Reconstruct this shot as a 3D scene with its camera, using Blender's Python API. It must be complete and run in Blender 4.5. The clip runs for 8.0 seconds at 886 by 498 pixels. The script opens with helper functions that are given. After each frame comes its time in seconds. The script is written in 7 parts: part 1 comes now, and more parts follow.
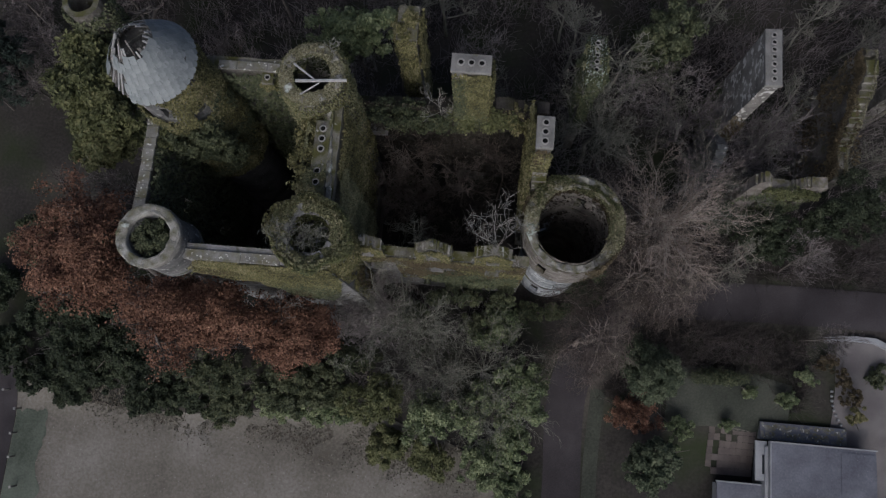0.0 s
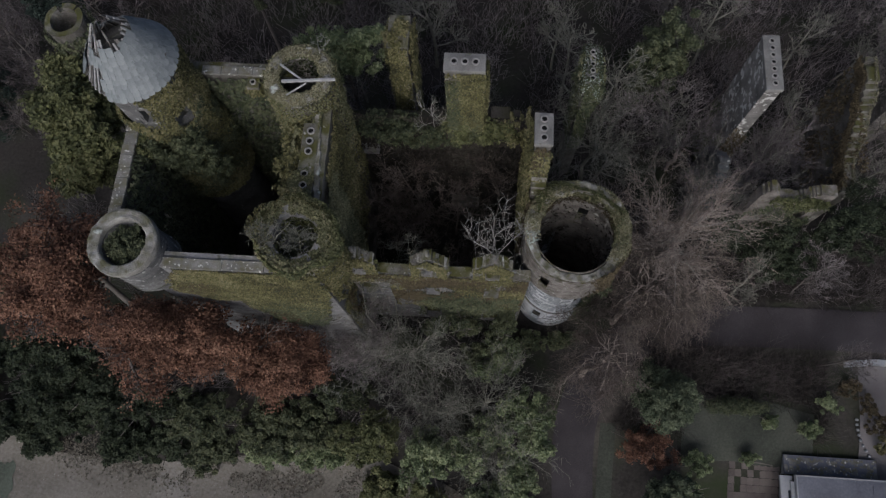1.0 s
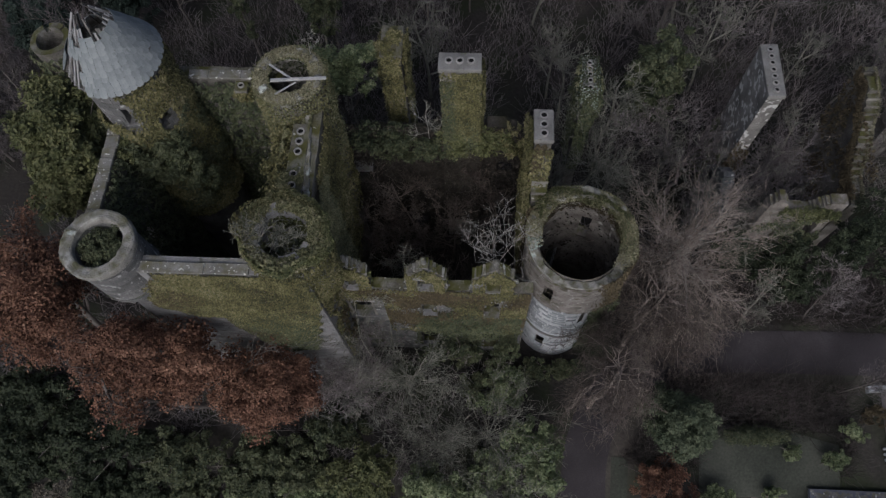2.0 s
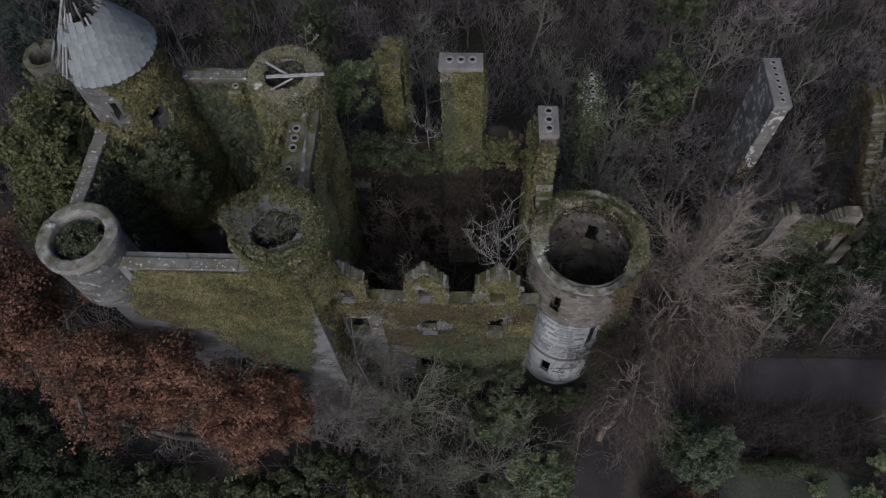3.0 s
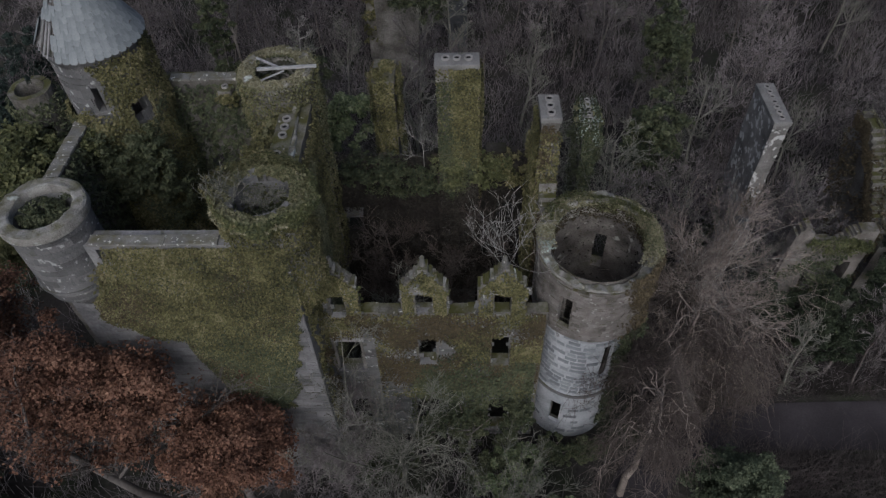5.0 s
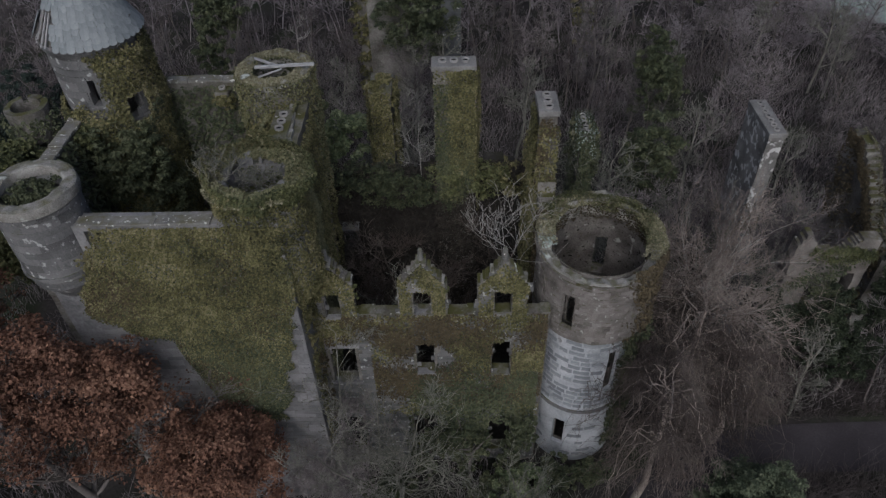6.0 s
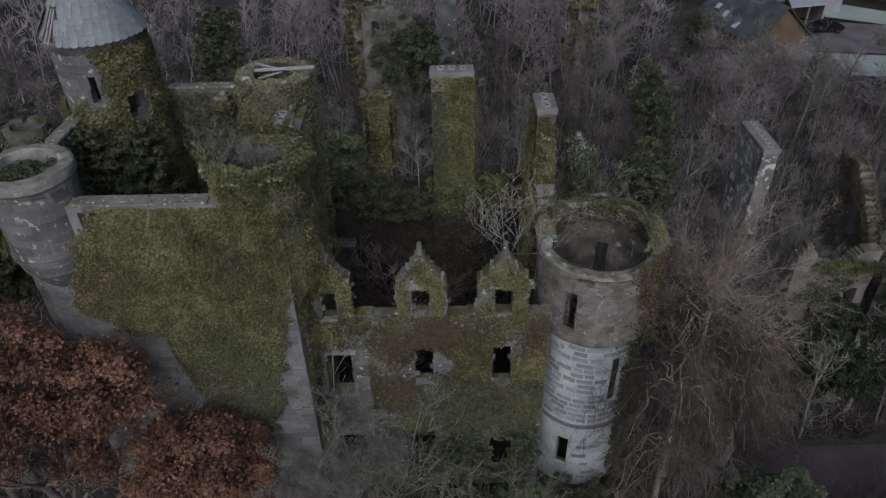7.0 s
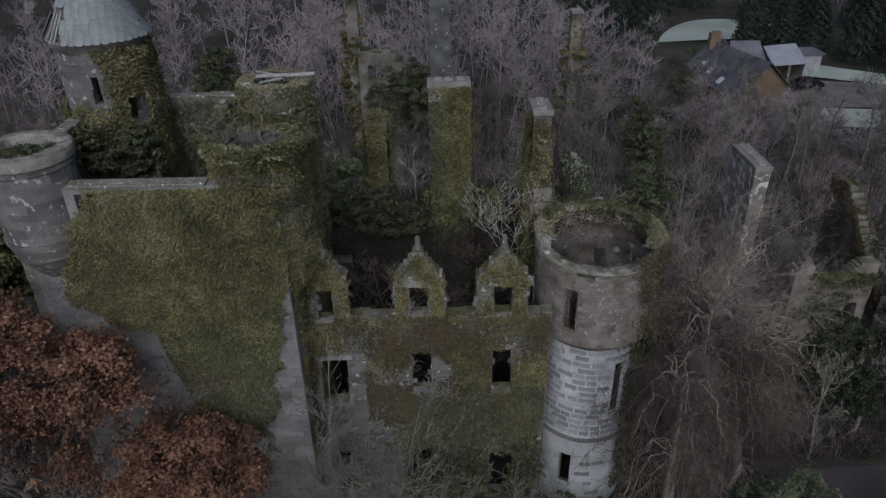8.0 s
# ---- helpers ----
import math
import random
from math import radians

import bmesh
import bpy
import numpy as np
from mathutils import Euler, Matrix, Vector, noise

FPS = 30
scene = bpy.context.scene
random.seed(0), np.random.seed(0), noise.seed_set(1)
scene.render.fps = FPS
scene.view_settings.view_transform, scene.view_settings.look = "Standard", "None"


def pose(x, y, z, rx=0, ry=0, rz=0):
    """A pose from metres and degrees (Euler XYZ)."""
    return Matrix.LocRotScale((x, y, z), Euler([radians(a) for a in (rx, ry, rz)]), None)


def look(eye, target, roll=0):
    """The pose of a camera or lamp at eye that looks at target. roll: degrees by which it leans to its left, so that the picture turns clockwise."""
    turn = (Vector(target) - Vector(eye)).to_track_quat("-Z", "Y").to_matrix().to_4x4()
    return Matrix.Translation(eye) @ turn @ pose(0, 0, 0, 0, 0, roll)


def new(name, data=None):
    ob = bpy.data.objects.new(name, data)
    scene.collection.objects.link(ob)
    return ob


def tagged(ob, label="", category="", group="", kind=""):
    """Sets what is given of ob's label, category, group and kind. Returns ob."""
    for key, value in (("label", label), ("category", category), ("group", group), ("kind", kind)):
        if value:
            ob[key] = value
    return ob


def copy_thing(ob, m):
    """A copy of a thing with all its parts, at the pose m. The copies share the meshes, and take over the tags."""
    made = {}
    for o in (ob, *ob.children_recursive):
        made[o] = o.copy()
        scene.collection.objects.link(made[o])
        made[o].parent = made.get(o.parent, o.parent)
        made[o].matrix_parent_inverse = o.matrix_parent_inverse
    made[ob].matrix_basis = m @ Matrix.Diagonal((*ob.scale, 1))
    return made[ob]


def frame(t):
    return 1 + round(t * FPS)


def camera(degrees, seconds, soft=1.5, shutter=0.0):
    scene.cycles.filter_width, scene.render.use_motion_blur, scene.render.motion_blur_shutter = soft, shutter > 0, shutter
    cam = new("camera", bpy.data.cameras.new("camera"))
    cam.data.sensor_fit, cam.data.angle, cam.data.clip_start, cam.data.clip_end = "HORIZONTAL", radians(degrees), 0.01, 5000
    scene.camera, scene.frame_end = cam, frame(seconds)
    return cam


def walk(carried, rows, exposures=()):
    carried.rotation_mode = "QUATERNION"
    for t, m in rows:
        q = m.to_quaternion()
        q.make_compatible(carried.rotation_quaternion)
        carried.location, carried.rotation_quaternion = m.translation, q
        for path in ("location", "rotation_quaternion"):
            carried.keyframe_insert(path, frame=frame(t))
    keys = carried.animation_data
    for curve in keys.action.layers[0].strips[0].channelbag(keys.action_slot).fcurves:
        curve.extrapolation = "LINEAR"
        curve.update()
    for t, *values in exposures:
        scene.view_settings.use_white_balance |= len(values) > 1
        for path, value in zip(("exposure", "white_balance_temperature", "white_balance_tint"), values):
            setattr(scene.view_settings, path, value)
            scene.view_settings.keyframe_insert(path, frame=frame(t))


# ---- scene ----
cam = camera(65.0, 8.0, soft=1.32)
PATH = [
    (0, (-0.373, -1.307, 53.813), (-0.48, -0.939, 51.85), -11.4),
    (0.5, (-0.312, -2.781, 52.293), (-0.42, -2.307, 50.353), -8.9),
    (1, (-0.384, -4.183, 50.719), (-0.488, -3.606, 48.807), -6.8),
    (1.5, (-0.408, -5.478, 49.191), (-0.509, -4.801, 47.312), -5.7),
    (3, (-0.767, -9.036, 44.588), (-0.857, -8.067, 42.84), -3.4),
    (3.5, (-0.909, -10.148, 43.047), (-0.995, -9.087, 41.354), -3.0),
    (4, (-1.025, -11.192, 41.546), (-1.105, -10.043, 39.911), -2.7),
    (4.5, (-1.189, -12.19, 40.069), (-1.258, -10.957, 38.495), -2.4),
    (6, (-1.617, -15.218, 35.606), (-1.654, -13.748, 34.251), -1.7),
    (6.5, (-1.756, -16.149, 34.153), (-1.782, -14.607, 32.88), -1.5),
    (7, (-1.919, -17.065, 32.665), (-1.934, -15.454, 31.48), -1.3),
    (7.5, (-2.079, -17.919, 31.182), (-2.08, -16.245, 30.087), -1.1),
    (8, (-2.238, -18.735, 29.715), (-2.227, -17.003, 28.714), -1.0),
]
walk(cam, [(t, look(eye, target, roll)) for t, eye, target, roll in PATH], [(0.0, 0.25, 5820, 9), (3.0, 0.12, 5730, 9), (8.0, 0.0, 5600, 9)])

# ---- sky and sun: a dull overcast dusk ----
world = bpy.data.worlds.new("world")
scene.world = world
world.use_nodes = True
wn = world.node_tree.nodes
sky = wn.new("ShaderNodeTexSky")
sky.sky_type = "NISHITA"
sky.sun_disc = False
sky.sun_elevation, sky.sun_rotation = radians(41), radians(184)
sky.air_density, sky.dust_density, sky.ozone_density = 0.7, 7.0, 0.7
wn["Background"].inputs["Strength"].default_value = 0.058
world.node_tree.links.new(sky.outputs[0], wn["Background"].inputs["Color"])
sun = new("sun", bpy.data.lights.new("sun", "SUN"))
sun.data.energy, sun.data.angle, sun.data.color = 0.56, radians(50), (1.0, 0.98, 0.96)
sun.matrix_world = look((-3, -47, 46), (0, 5, 0))

R = np.random.default_rng(7)


# ---- materials ----
def material(name, stops, scale=1.0, rough=0.9, bump=0.4, island=0.0, fleck=None, moss=None, metal=0.0, fine=14.0, piece=0.0, spec=0.3, tight=0.0):
    """Procedural surface: colour stops along noise at two scales, flecks of lichen, moss on upward faces, grain."""
    m = bpy.data.materials.new(name)
    m.use_nodes = True
    nt = m.node_tree
    n, l = nt.nodes, nt.links
    bsdf = n["Principled BSDF"]
    bsdf.inputs["Roughness"].default_value = rough
    bsdf.inputs["Metallic"].default_value = metal
    bsdf.inputs["Specular IOR Level"].default_value = spec
    co = n.new("ShaderNodeTexCoord")
    src = co.outputs["Object"]
    big = n.new("ShaderNodeTexNoise")
    big.inputs["Scale"].default_value, big.inputs["Detail"].default_value = scale, 6
    small = n.new("ShaderNodeTexNoise")
    small.inputs["Scale"].default_value, small.inputs["Detail"].default_value = scale * fine, 5
    l.new(src, big.inputs["Vector"])
    l.new(src, small.inputs["Vector"])
    mixv = n.new("ShaderNodeMath")
    mixv.operation = "MULTIPLY_ADD"
    l.new(small.outputs["Fac"], mixv.inputs[0])
    mixv.inputs[1].default_value = 0.45
    l.new(big.outputs["Fac"], mixv.inputs[2])
    value = mixv.outputs[0]
    low, high = 0.50 + tight, 0.95 - tight
    if island or piece:
        geo = n.new("ShaderNodeNewGeometry") if island else n.new("ShaderNodeObjectInfo")
        add = n.new("ShaderNodeMath")
        add.operation = "MULTIPLY_ADD"
        l.new(geo.outputs["Random Per Island" if island else "Random"], add.inputs[0])
        add.inputs[1].default_value = island or piece
        l.new(value, add.inputs[2])
        value = add.outputs[0]
        high += (island or piece)
    ramp = n.new("ShaderNodeValToRGB")
    l.new(value, ramp.inputs["Fac"])
    span = n.new("ShaderNodeMapRange")
    span.inputs["From Min"].default_value, span.inputs["From Max"].default_value = low, high
    l.new(value, span.inputs["Value"])
    l.new(span.outputs[0], ramp.inputs["Fac"])
    e = ramp.color_ramp.elements
    while len(e) < len(stops):
        e.new(0.5)
    for k, c in enumerate(stops):
        e[k].position = k / (len(stops) - 1)
        e[k].color = (*c, 1)
    colour = ramp.outputs["Color"]
    if moss:
        tint, amount = moss
        geo2 = n.new("ShaderNodeNewGeometry")
        sep = n.new("ShaderNodeSeparateXYZ")
        l.new(geo2.outputs["Normal"], sep.inputs[0])
        mz = n.new("ShaderNodeTexNoise")
        mz.inputs["Scale"].default_value, mz.inputs["Detail"].default_value = scale * 1.7, 8
        l.new(src, mz.inputs["Vector"])
        s = n.new("ShaderNodeMath")
        s.operation = "MULTIPLY_ADD"
        l.new(sep.outputs["Z"], s.inputs[0])
        s.inputs[1].default_value = 0.22
        l.new(mz.outputs["Fac"], s.inputs[2])
        mr = n.new("ShaderNodeMapRange")
        mr.inputs["From Min"].default_value, mr.inputs["From Max"].default_value = 0.66 - amount, 0.92 - amount
        l.new(s.outputs[0], mr.inputs["Value"])
        mx = n.new("ShaderNodeMix")
        mx.data_type = "RGBA"
        l.new(mr.outputs[0], mx.inputs[0])
        l.new(colour, mx.inputs[6])
        mx.inputs[7].default_value = (*tint, 1)
        colour = mx.outputs[2]
    if fleck:
        tint, amount, size = fleck
        fn = n.new("ShaderNodeTexNoise")
        fn.inputs["Scale"].default_value, fn.inputs["Detail"].default_value = size, 3
        l.new(src, fn.inputs["Vector"])
        fr = n.new("ShaderNodeMapRange")
        fr.inputs["From Min"].default_value, fr.inputs["From Max"].default_value = 0.70 - amount, 0.76 - amount
        l.new(fn.outputs["Fac"], fr.inputs["Value"])
        fx = n.new("ShaderNodeMix")
        fx.data_type = "RGBA"
        l.new(fr.outputs[0], fx.inputs[0])
        l.new(colour, fx.inputs[6])
        fx.inputs[7].default_value = (*tint, 1)
        colour = fx.outputs[2]
    l.new(colour, bsdf.inputs["Base Color"])
    if bump:
        b = n.new("ShaderNodeBump")
        b.inputs["Strength"].default_value, b.inputs["Distance"].default_value = bump, 0.05
        l.new(small.outputs["Fac"], b.inputs["Height"])
        l.new(b.outputs[0], bsdf.inputs["Normal"])
    return m


STONE = material("weathered_stone", [(0.07, 0.065, 0.055), (0.17, 0.16, 0.145), (0.30, 0.29, 0.27)], 0.7, 0.95, 0.7, fleck=((0.42, 0.42, 0.38), 0.03, 4.0), moss=((0.09, 0.09, 0.03), 0.10))
RUBBLE = material("brown_grey_rubble", [(0.10, 0.089, 0.078), (0.20, 0.183, 0.166), (0.31, 0.288, 0.266)], 1.2, 0.95, 1.0, fleck=((0.40, 0.39, 0.36), 0.03, 5.0), moss=((0.10, 0.095, 0.035), 0.05))
DRUM = material("grey_coursed_stone", [(0.08, 0.08, 0.08), (0.155, 0.155, 0.155), (0.25, 0.25, 0.247)], 0.9, 0.95, 0.7, fleck=((0.46, 0.46, 0.44), 0.04, 4.0), moss=((0.10, 0.10, 0.06), 0.0))
PALE = material("pale_stone", [(0.13, 0.128, 0.13), (0.23, 0.228, 0.232), (0.34, 0.338, 0.342)], 0.6, 0.9, 0.6, fleck=((0.12, 0.12, 0.10), 0.06, 1.6), moss=((0.12, 0.115, 0.055), -0.02))
ASHLAR = material("blue_grey_stone_block", [(0.17, 0.185, 0.20), (0.28, 0.30, 0.32), (0.46, 0.48, 0.50)], 1.1, 0.9, 0.6, piece=0.45, fleck=((0.52, 0.54, 0.56), 0.11, 2.6))
LIME = material("limewashed_joint", [(0.28, 0.30, 0.32), (0.49, 0.515, 0.54), (0.66, 0.68, 0.70)], 0.7, 0.95, 0.6, fleck=((0.20, 0.20, 0.20), 0.04, 1.4))
RIM = material("worn_lichened_rim", [(0.16, 0.155, 0.135), (0.31, 0.30, 0.275), (0.47, 0.46, 0.43)], 1.3, 0.95, 0.9, fleck=((0.56, 0.60, 0.56), 0.075, 1.5), moss=((0.14, 0.135, 0.08), 0.06))
COPING = material("lichened_coping", [(0.13, 0.13, 0.118), (0.22, 0.216, 0.20), (0.33, 0.326, 0.305)], 1.2, 0.95, 0.5, piece=0.15, fleck=((0.68, 0.68, 0.64), 0.09, 6.0), moss=((0.15, 0.14, 0.085), 0.02))
GREYCAP = material("grey_chimney_cap", [(0.15, 0.147, 0.14), (0.24, 0.235, 0.225), (0.32, 0.315, 0.305)], 1.0, 0.9, 0.4, fleck=((0.14, 0.14, 0.10), 0.02, 3.0))
DARKSTONE = material("dark_slatey_stone", [(0.05, 0.052, 0.055), (0.11, 0.115, 0.12), (0.18, 0.185, 0.19)], 0.8, 0.9, 0.6, fleck=((0.55, 0.55, 0.53), 0.05, 2.2))
FLECKED = material("lichen_flecked_slab", [(0.124, 0.118, 0.111), (0.227, 0.220, 0.208), (0.338, 0.328, 0.312)], 0.8, 0.9, 0.6, fleck=((0.62, 0.62, 0.60), 0.15, 2.2))
SOOT = material("flue_soot", [(0.006, 0.006, 0.006), (0.012, 0.012, 0.012)], 2.0, 1.0, 0.0)
PALEWORK = material("pale_corner_block", [(0.12, 0.118, 0.12), (0.215, 0.213, 0.217), (0.34, 0.338, 0.342)], 0.9, 0.92, 0.8, island=0.5, fleck=((0.12, 0.12, 0.10), 0.05, 2.4), moss=((0.12, 0.115, 0.055), 0.0))
STONEWORK = material("grey_coursed_block", [(0.085, 0.085, 0.085), (0.165, 0.165, 0.165), (0.26, 0.26, 0.257)], 0.9, 0.95, 0.8, island=0.42, fleck=((0.48, 0.49, 0.48), 0.10, 3.6), moss=((0.10, 0.10, 0.06), 0.0))
RUBBLEWORK = material("rubble_block", [(0.115, 0.104, 0.093), (0.215, 0.198, 0.182), (0.34, 0.319, 0.298)], 1.0, 0.95, 1.0, island=0.28, fleck=((0.46, 0.45, 0.42), 0.06, 5.0), moss=((0.10, 0.095, 0.04), 0.03))
POT = material("pale_clay_pot", [(0.27, 0.26, 0.25), (0.40, 0.39, 0.375)], 2.0, 0.9, 0.2)
SLATE = material("frosted_slate", [(0.159, 0.178, 0.187), (0.249, 0.277, 0.286), (0.353, 0.376, 0.387)], 0.9, 0.7, 0.25, piece=0.35, fleck=((0.17, 0.20, 0.17), 0.0, 2.0))
SLATEREST = material("frosted_slate_rest", [(0.159, 0.178, 0.187), (0.249, 0.277, 0.286), (0.353, 0.376, 0.387)], 0.9, 0.7, 0.25, island=0.35, fleck=((0.17, 0.20, 0.17), 0.0, 2.0))
BLEACHED = material("bleached_timber", [(0.32, 0.32, 0.32), (0.50, 0.50, 0.51)], 3.0, 0.9, 0.3)
ROTTEN = material("rotten_timber", [(0.06, 0.055, 0.05), (0.16, 0.15, 0.14), (0.30, 0.29, 0.28)], 2.0, 0.95, 0.4)
IVY = material("olive_ivy", [(0.036, 0.037, 0.018), (0.100, 0.098, 0.041), (0.182, 0.168, 0.074), (0.28, 0.256, 0.15)], 0.45, 0.65, 0.0, island=0.45, fine=4.0, tight=0.1)
IVYLIGHT = material("pale_olive_ivy", [(0.057, 0.062, 0.033), (0.135, 0.138, 0.072), (0.22, 0.217, 0.120), (0.325, 0.318, 0.20)], 0.5, 0.65, 0.0, island=0.5)
LICHEN = material("pale_green_lichen", [(0.24, 0.29, 0.25), (0.40, 0.47, 0.42), (0.54, 0.60, 0.55)], 1.5, 0.9, 0.0, island=0.3)
DRYGRASS = material("dry_rim_grass", [(0.12, 0.115, 0.07), (0.26, 0.245, 0.16), (0.42, 0.40, 0.29)], 0.8, 0.85, 0.0, island=0.5)
# dark ivy; also the shaded copy for laurels and tower hollows
IVYDARK = material("dark_ivy_and_shaded_leaf", [(0.019, 0.026, 0.015), (0.050, 0.062, 0.033), (0.095, 0.106, 0.055), (0.15, 0.155, 0.088)], 0.4, 0.55, 0.0, island=0.5)
# brown creeper, darkened to carry the shade inside court and tower
CREEPSHADE = material("shade_dark_brown_creeper", [(0.015, 0.013, 0.011), (0.042, 0.036, 0.029), (0.085, 0.073, 0.058)], 0.5, 0.9, 0.0, island=0.4)
LINING = material("weathered_inner_rubble", [(0.055, 0.050, 0.044), (0.138, 0.126, 0.114), (0.239, 0.221, 0.204)], 0.9, 0.95, 1.0, fleck=((0.36, 0.36, 0.33), 0.05, 2.0), moss=((0.07, 0.065, 0.03), 0.04))
# rear wall stone with the court's shade put into its colour
SHADESTONE = material("shade_darkened_stone", [(0.02, 0.018, 0.016), (0.045, 0.04, 0.036), (0.08, 0.072, 0.065)], 0.6, 0.95, 0.6, moss=((0.03, 0.03, 0.014), 0.0))
IVYBROWN = material("brown_dry_ivy", [(0.04, 0.032, 0.021), (0.085, 0.068, 0.040), (0.135, 0.11, 0.062)], 0.5, 0.8, 0.0, island=0.5)
HOLM = material("olive_evergreen_leaf", [(0.028, 0.036, 0.015), (0.081, 0.091, 0.038), (0.149, 0.155, 0.068), (0.221, 0.221, 0.111)], 0.4, 0.55, 0.0, island=0.5)
OAK = material("rust_oak_leaf", [(0.039, 0.021, 0.014), (0.113, 0.059, 0.039), (0.216, 0.116, 0.076), (0.344, 0.206, 0.139)], 0.9, 0.8, 0.0, island=0.3, fine=3.0, tight=0.06)
RHODO = material("glossy_evergreen_leaf", [(0.026, 0.040, 0.020), (0.10, 0.128, 0.062), (0.205, 0.242, 0.125), (0.38, 0.41, 0.245)], 0.5, 0.4, 0.0, island=0.45)
# yew's own dark green; on western laurels it paints the oaks' shade
YEWSHADE = material("dark_yew_and_shaded_laurel_leaf", [(0.012, 0.018, 0.010), (0.034, 0.045, 0.024), (0.075, 0.088, 0.048)], 0.5, 0.6, 0.0, island=0.5)
CONIFER = material("blue_green_needle", [(0.028, 0.044, 0.027), (0.085, 0.105, 0.063), (0.175, 0.195, 0.12)], 0.5, 0.7, 0.0, island=0.5)
BARKGREY = material("lichened_bark", [(0.12, 0.12, 0.098), (0.215, 0.213, 0.180), (0.33, 0.325, 0.28)], 1.0, 0.95, 0.2)
BARKBROWN = material("brown_bark", [(0.075, 0.065, 0.06), (0.14, 0.125, 0.115), (0.22, 0.20, 0.185)], 0.4, 0.95, 0.2)
BARKTWIG = material("purple_brown_twig", [(0.149, 0.132, 0.132), (0.270, 0.241, 0.241), (0.402, 0.363, 0.363)], 0.4, 0.95, 0.0)
# twig colour lightened and purpled to paint in distance haze
BARKHAZE = material("hazed_mauve_twig", [(0.19, 0.170, 0.176), (0.34, 0.305, 0.318), (0.48, 0.435, 0.452)], 0.2, 0.95, 0.0)
BARKMAUVE = material("dull_mauve_twig", [(0.10, 0.088, 0.090), (0.175, 0.154, 0.158), (0.26, 0.232, 0.237)], 0.4, 0.95, 0.0)
BARKBEECH = material("pale_brown_twig", [(0.144, 0.120, 0.103), (0.289, 0.245, 0.214), (0.481, 0.417, 0.366)], 0.5, 0.95, 0.0)
BARKWEEP = material("warm_brown_twig", [(0.062, 0.051, 0.045), (0.127, 0.105, 0.092), (0.238, 0.203, 0.181)], 0.4, 0.95, 0.0)
# dark stems, with the shade under the trees put into the colour
BARKSHADE = material("shade_dark_bramble_stem", [(0.045, 0.038, 0.036), (0.085, 0.073, 0.070), (0.14, 0.122, 0.116)], 0.5, 0.95, 0.0)
BARKPALE = material("pale_birch_bark", [(0.24, 0.23, 0.21), (0.40, 0.385, 0.355), (0.52, 0.505, 0.475)], 1.0, 0.9, 0.2)
GROUND = material("leaf_litter_soil", [(0.018, 0.016, 0.015), (0.044, 0.040, 0.037), (0.085, 0.075, 0.066)], 0.15, 1.0, 0.5, fine=30, moss=((0.03, 0.04, 0.018), -0.02))
LAWN = material("frosted_field_grass", [(0.12, 0.11, 0.092), (0.20, 0.185, 0.16), (0.29, 0.275, 0.25)], 0.16, 1.0, 0.8, fine=32, fleck=((0.38, 0.37, 0.35), 0.02, 7.0))
VERGE = material("frosted_verge_grass", [(0.06, 0.072, 0.056), (0.11, 0.127, 0.102), (0.16, 0.178, 0.148)], 0.22, 1.0, 0.5, fine=30)
GRASS = material("dull_mown_grass", [(0.026, 0.030, 0.024), (0.052, 0.057, 0.046), (0.088, 0.092, 0.076)], 0.22, 1.0, 0.4, fine=30)
TARMAC = material("worn_tarmac", [(0.027, 0.024, 0.026), (0.043, 0.038, 0.042), (0.066, 0.059, 0.064)], 0.3, 0.9, 0.3, fine=40)
GRAVEL = material("gravel_drive", [(0.11, 0.10, 0.105), (0.16, 0.15, 0.15), (0.21, 0.195, 0.20)], 0.4, 0.95, 0.4, fine=60)
LITTER = material("pale_leaf_litter", [(0.07, 0.06, 0.045), (0.15, 0.135, 0.11), (0.27, 0.25, 0.215)], 0.5, 0.95, 0.0, island=0.6)
FROST = material("frosty_meadow", [(0.26, 0.31, 0.28), (0.36, 0.42, 0.38), (0.45, 0.50, 0.47)], 0.1, 1.0, 0.3, fine=30)
ROOFGREY = material("grey_roof_sheet", [(0.095, 0.10, 0.125), (0.145, 0.15, 0.18), (0.20, 0.21, 0.245)], 0.5, 0.6, 0.15, fleck=((0.32, 0.33, 0.35), 0.0, 9.0))
ROOFDARK = material("dark_slate_roof", [(0.05, 0.052, 0.065), (0.085, 0.09, 0.105), (0.12, 0.125, 0.145)], 0.6, 0.6, 0.2)
RENDER = material("ochre_rendered_wall", [(0.145, 0.108, 0.073), (0.215, 0.165, 0.115)], 0.8, 0.9, 0.2)
PAVING = material("reddish_paving", [(0.10, 0.085, 0.08), (0.16, 0.135, 0.125), (0.22, 0.19, 0.175)], 0.8, 0.95, 0.4, piece=0.25)
SHEETROOF = material("pale_sheet_roof", [(0.30, 0.32, 0.36), (0.40, 0.43, 0.48)], 0.5, 0.5, 0.1)
DARKNEEDLE = material("dark_conifer_needle", [(0.010, 0.018, 0.014), (0.028, 0.042, 0.034), (0.05, 0.068, 0.055)], 0.3, 0.7, 0.0, island=0.5)
WHITEWALL = material("white_painted_trim", [(0.28, 0.29, 0.31), (0.40, 0.41, 0.43)], 0.8, 0.7, 0.1)
GLASS = material("dark_window_glass", [(0.015, 0.017, 0.02), (0.025, 0.027, 0.03)], 0.5, 0.1, 0.0, spec=0.6)
SKYLIGHT = material("bright_rooflight_glass", [(0.40, 0.46, 0.55), (0.55, 0.60, 0.68)], 0.5, 0.15, 0.0)
CAR = material("black_car_paint", [(0.012, 0.012, 0.014), (0.02, 0.02, 0.022)], 0.5, 0.25, 0.0)
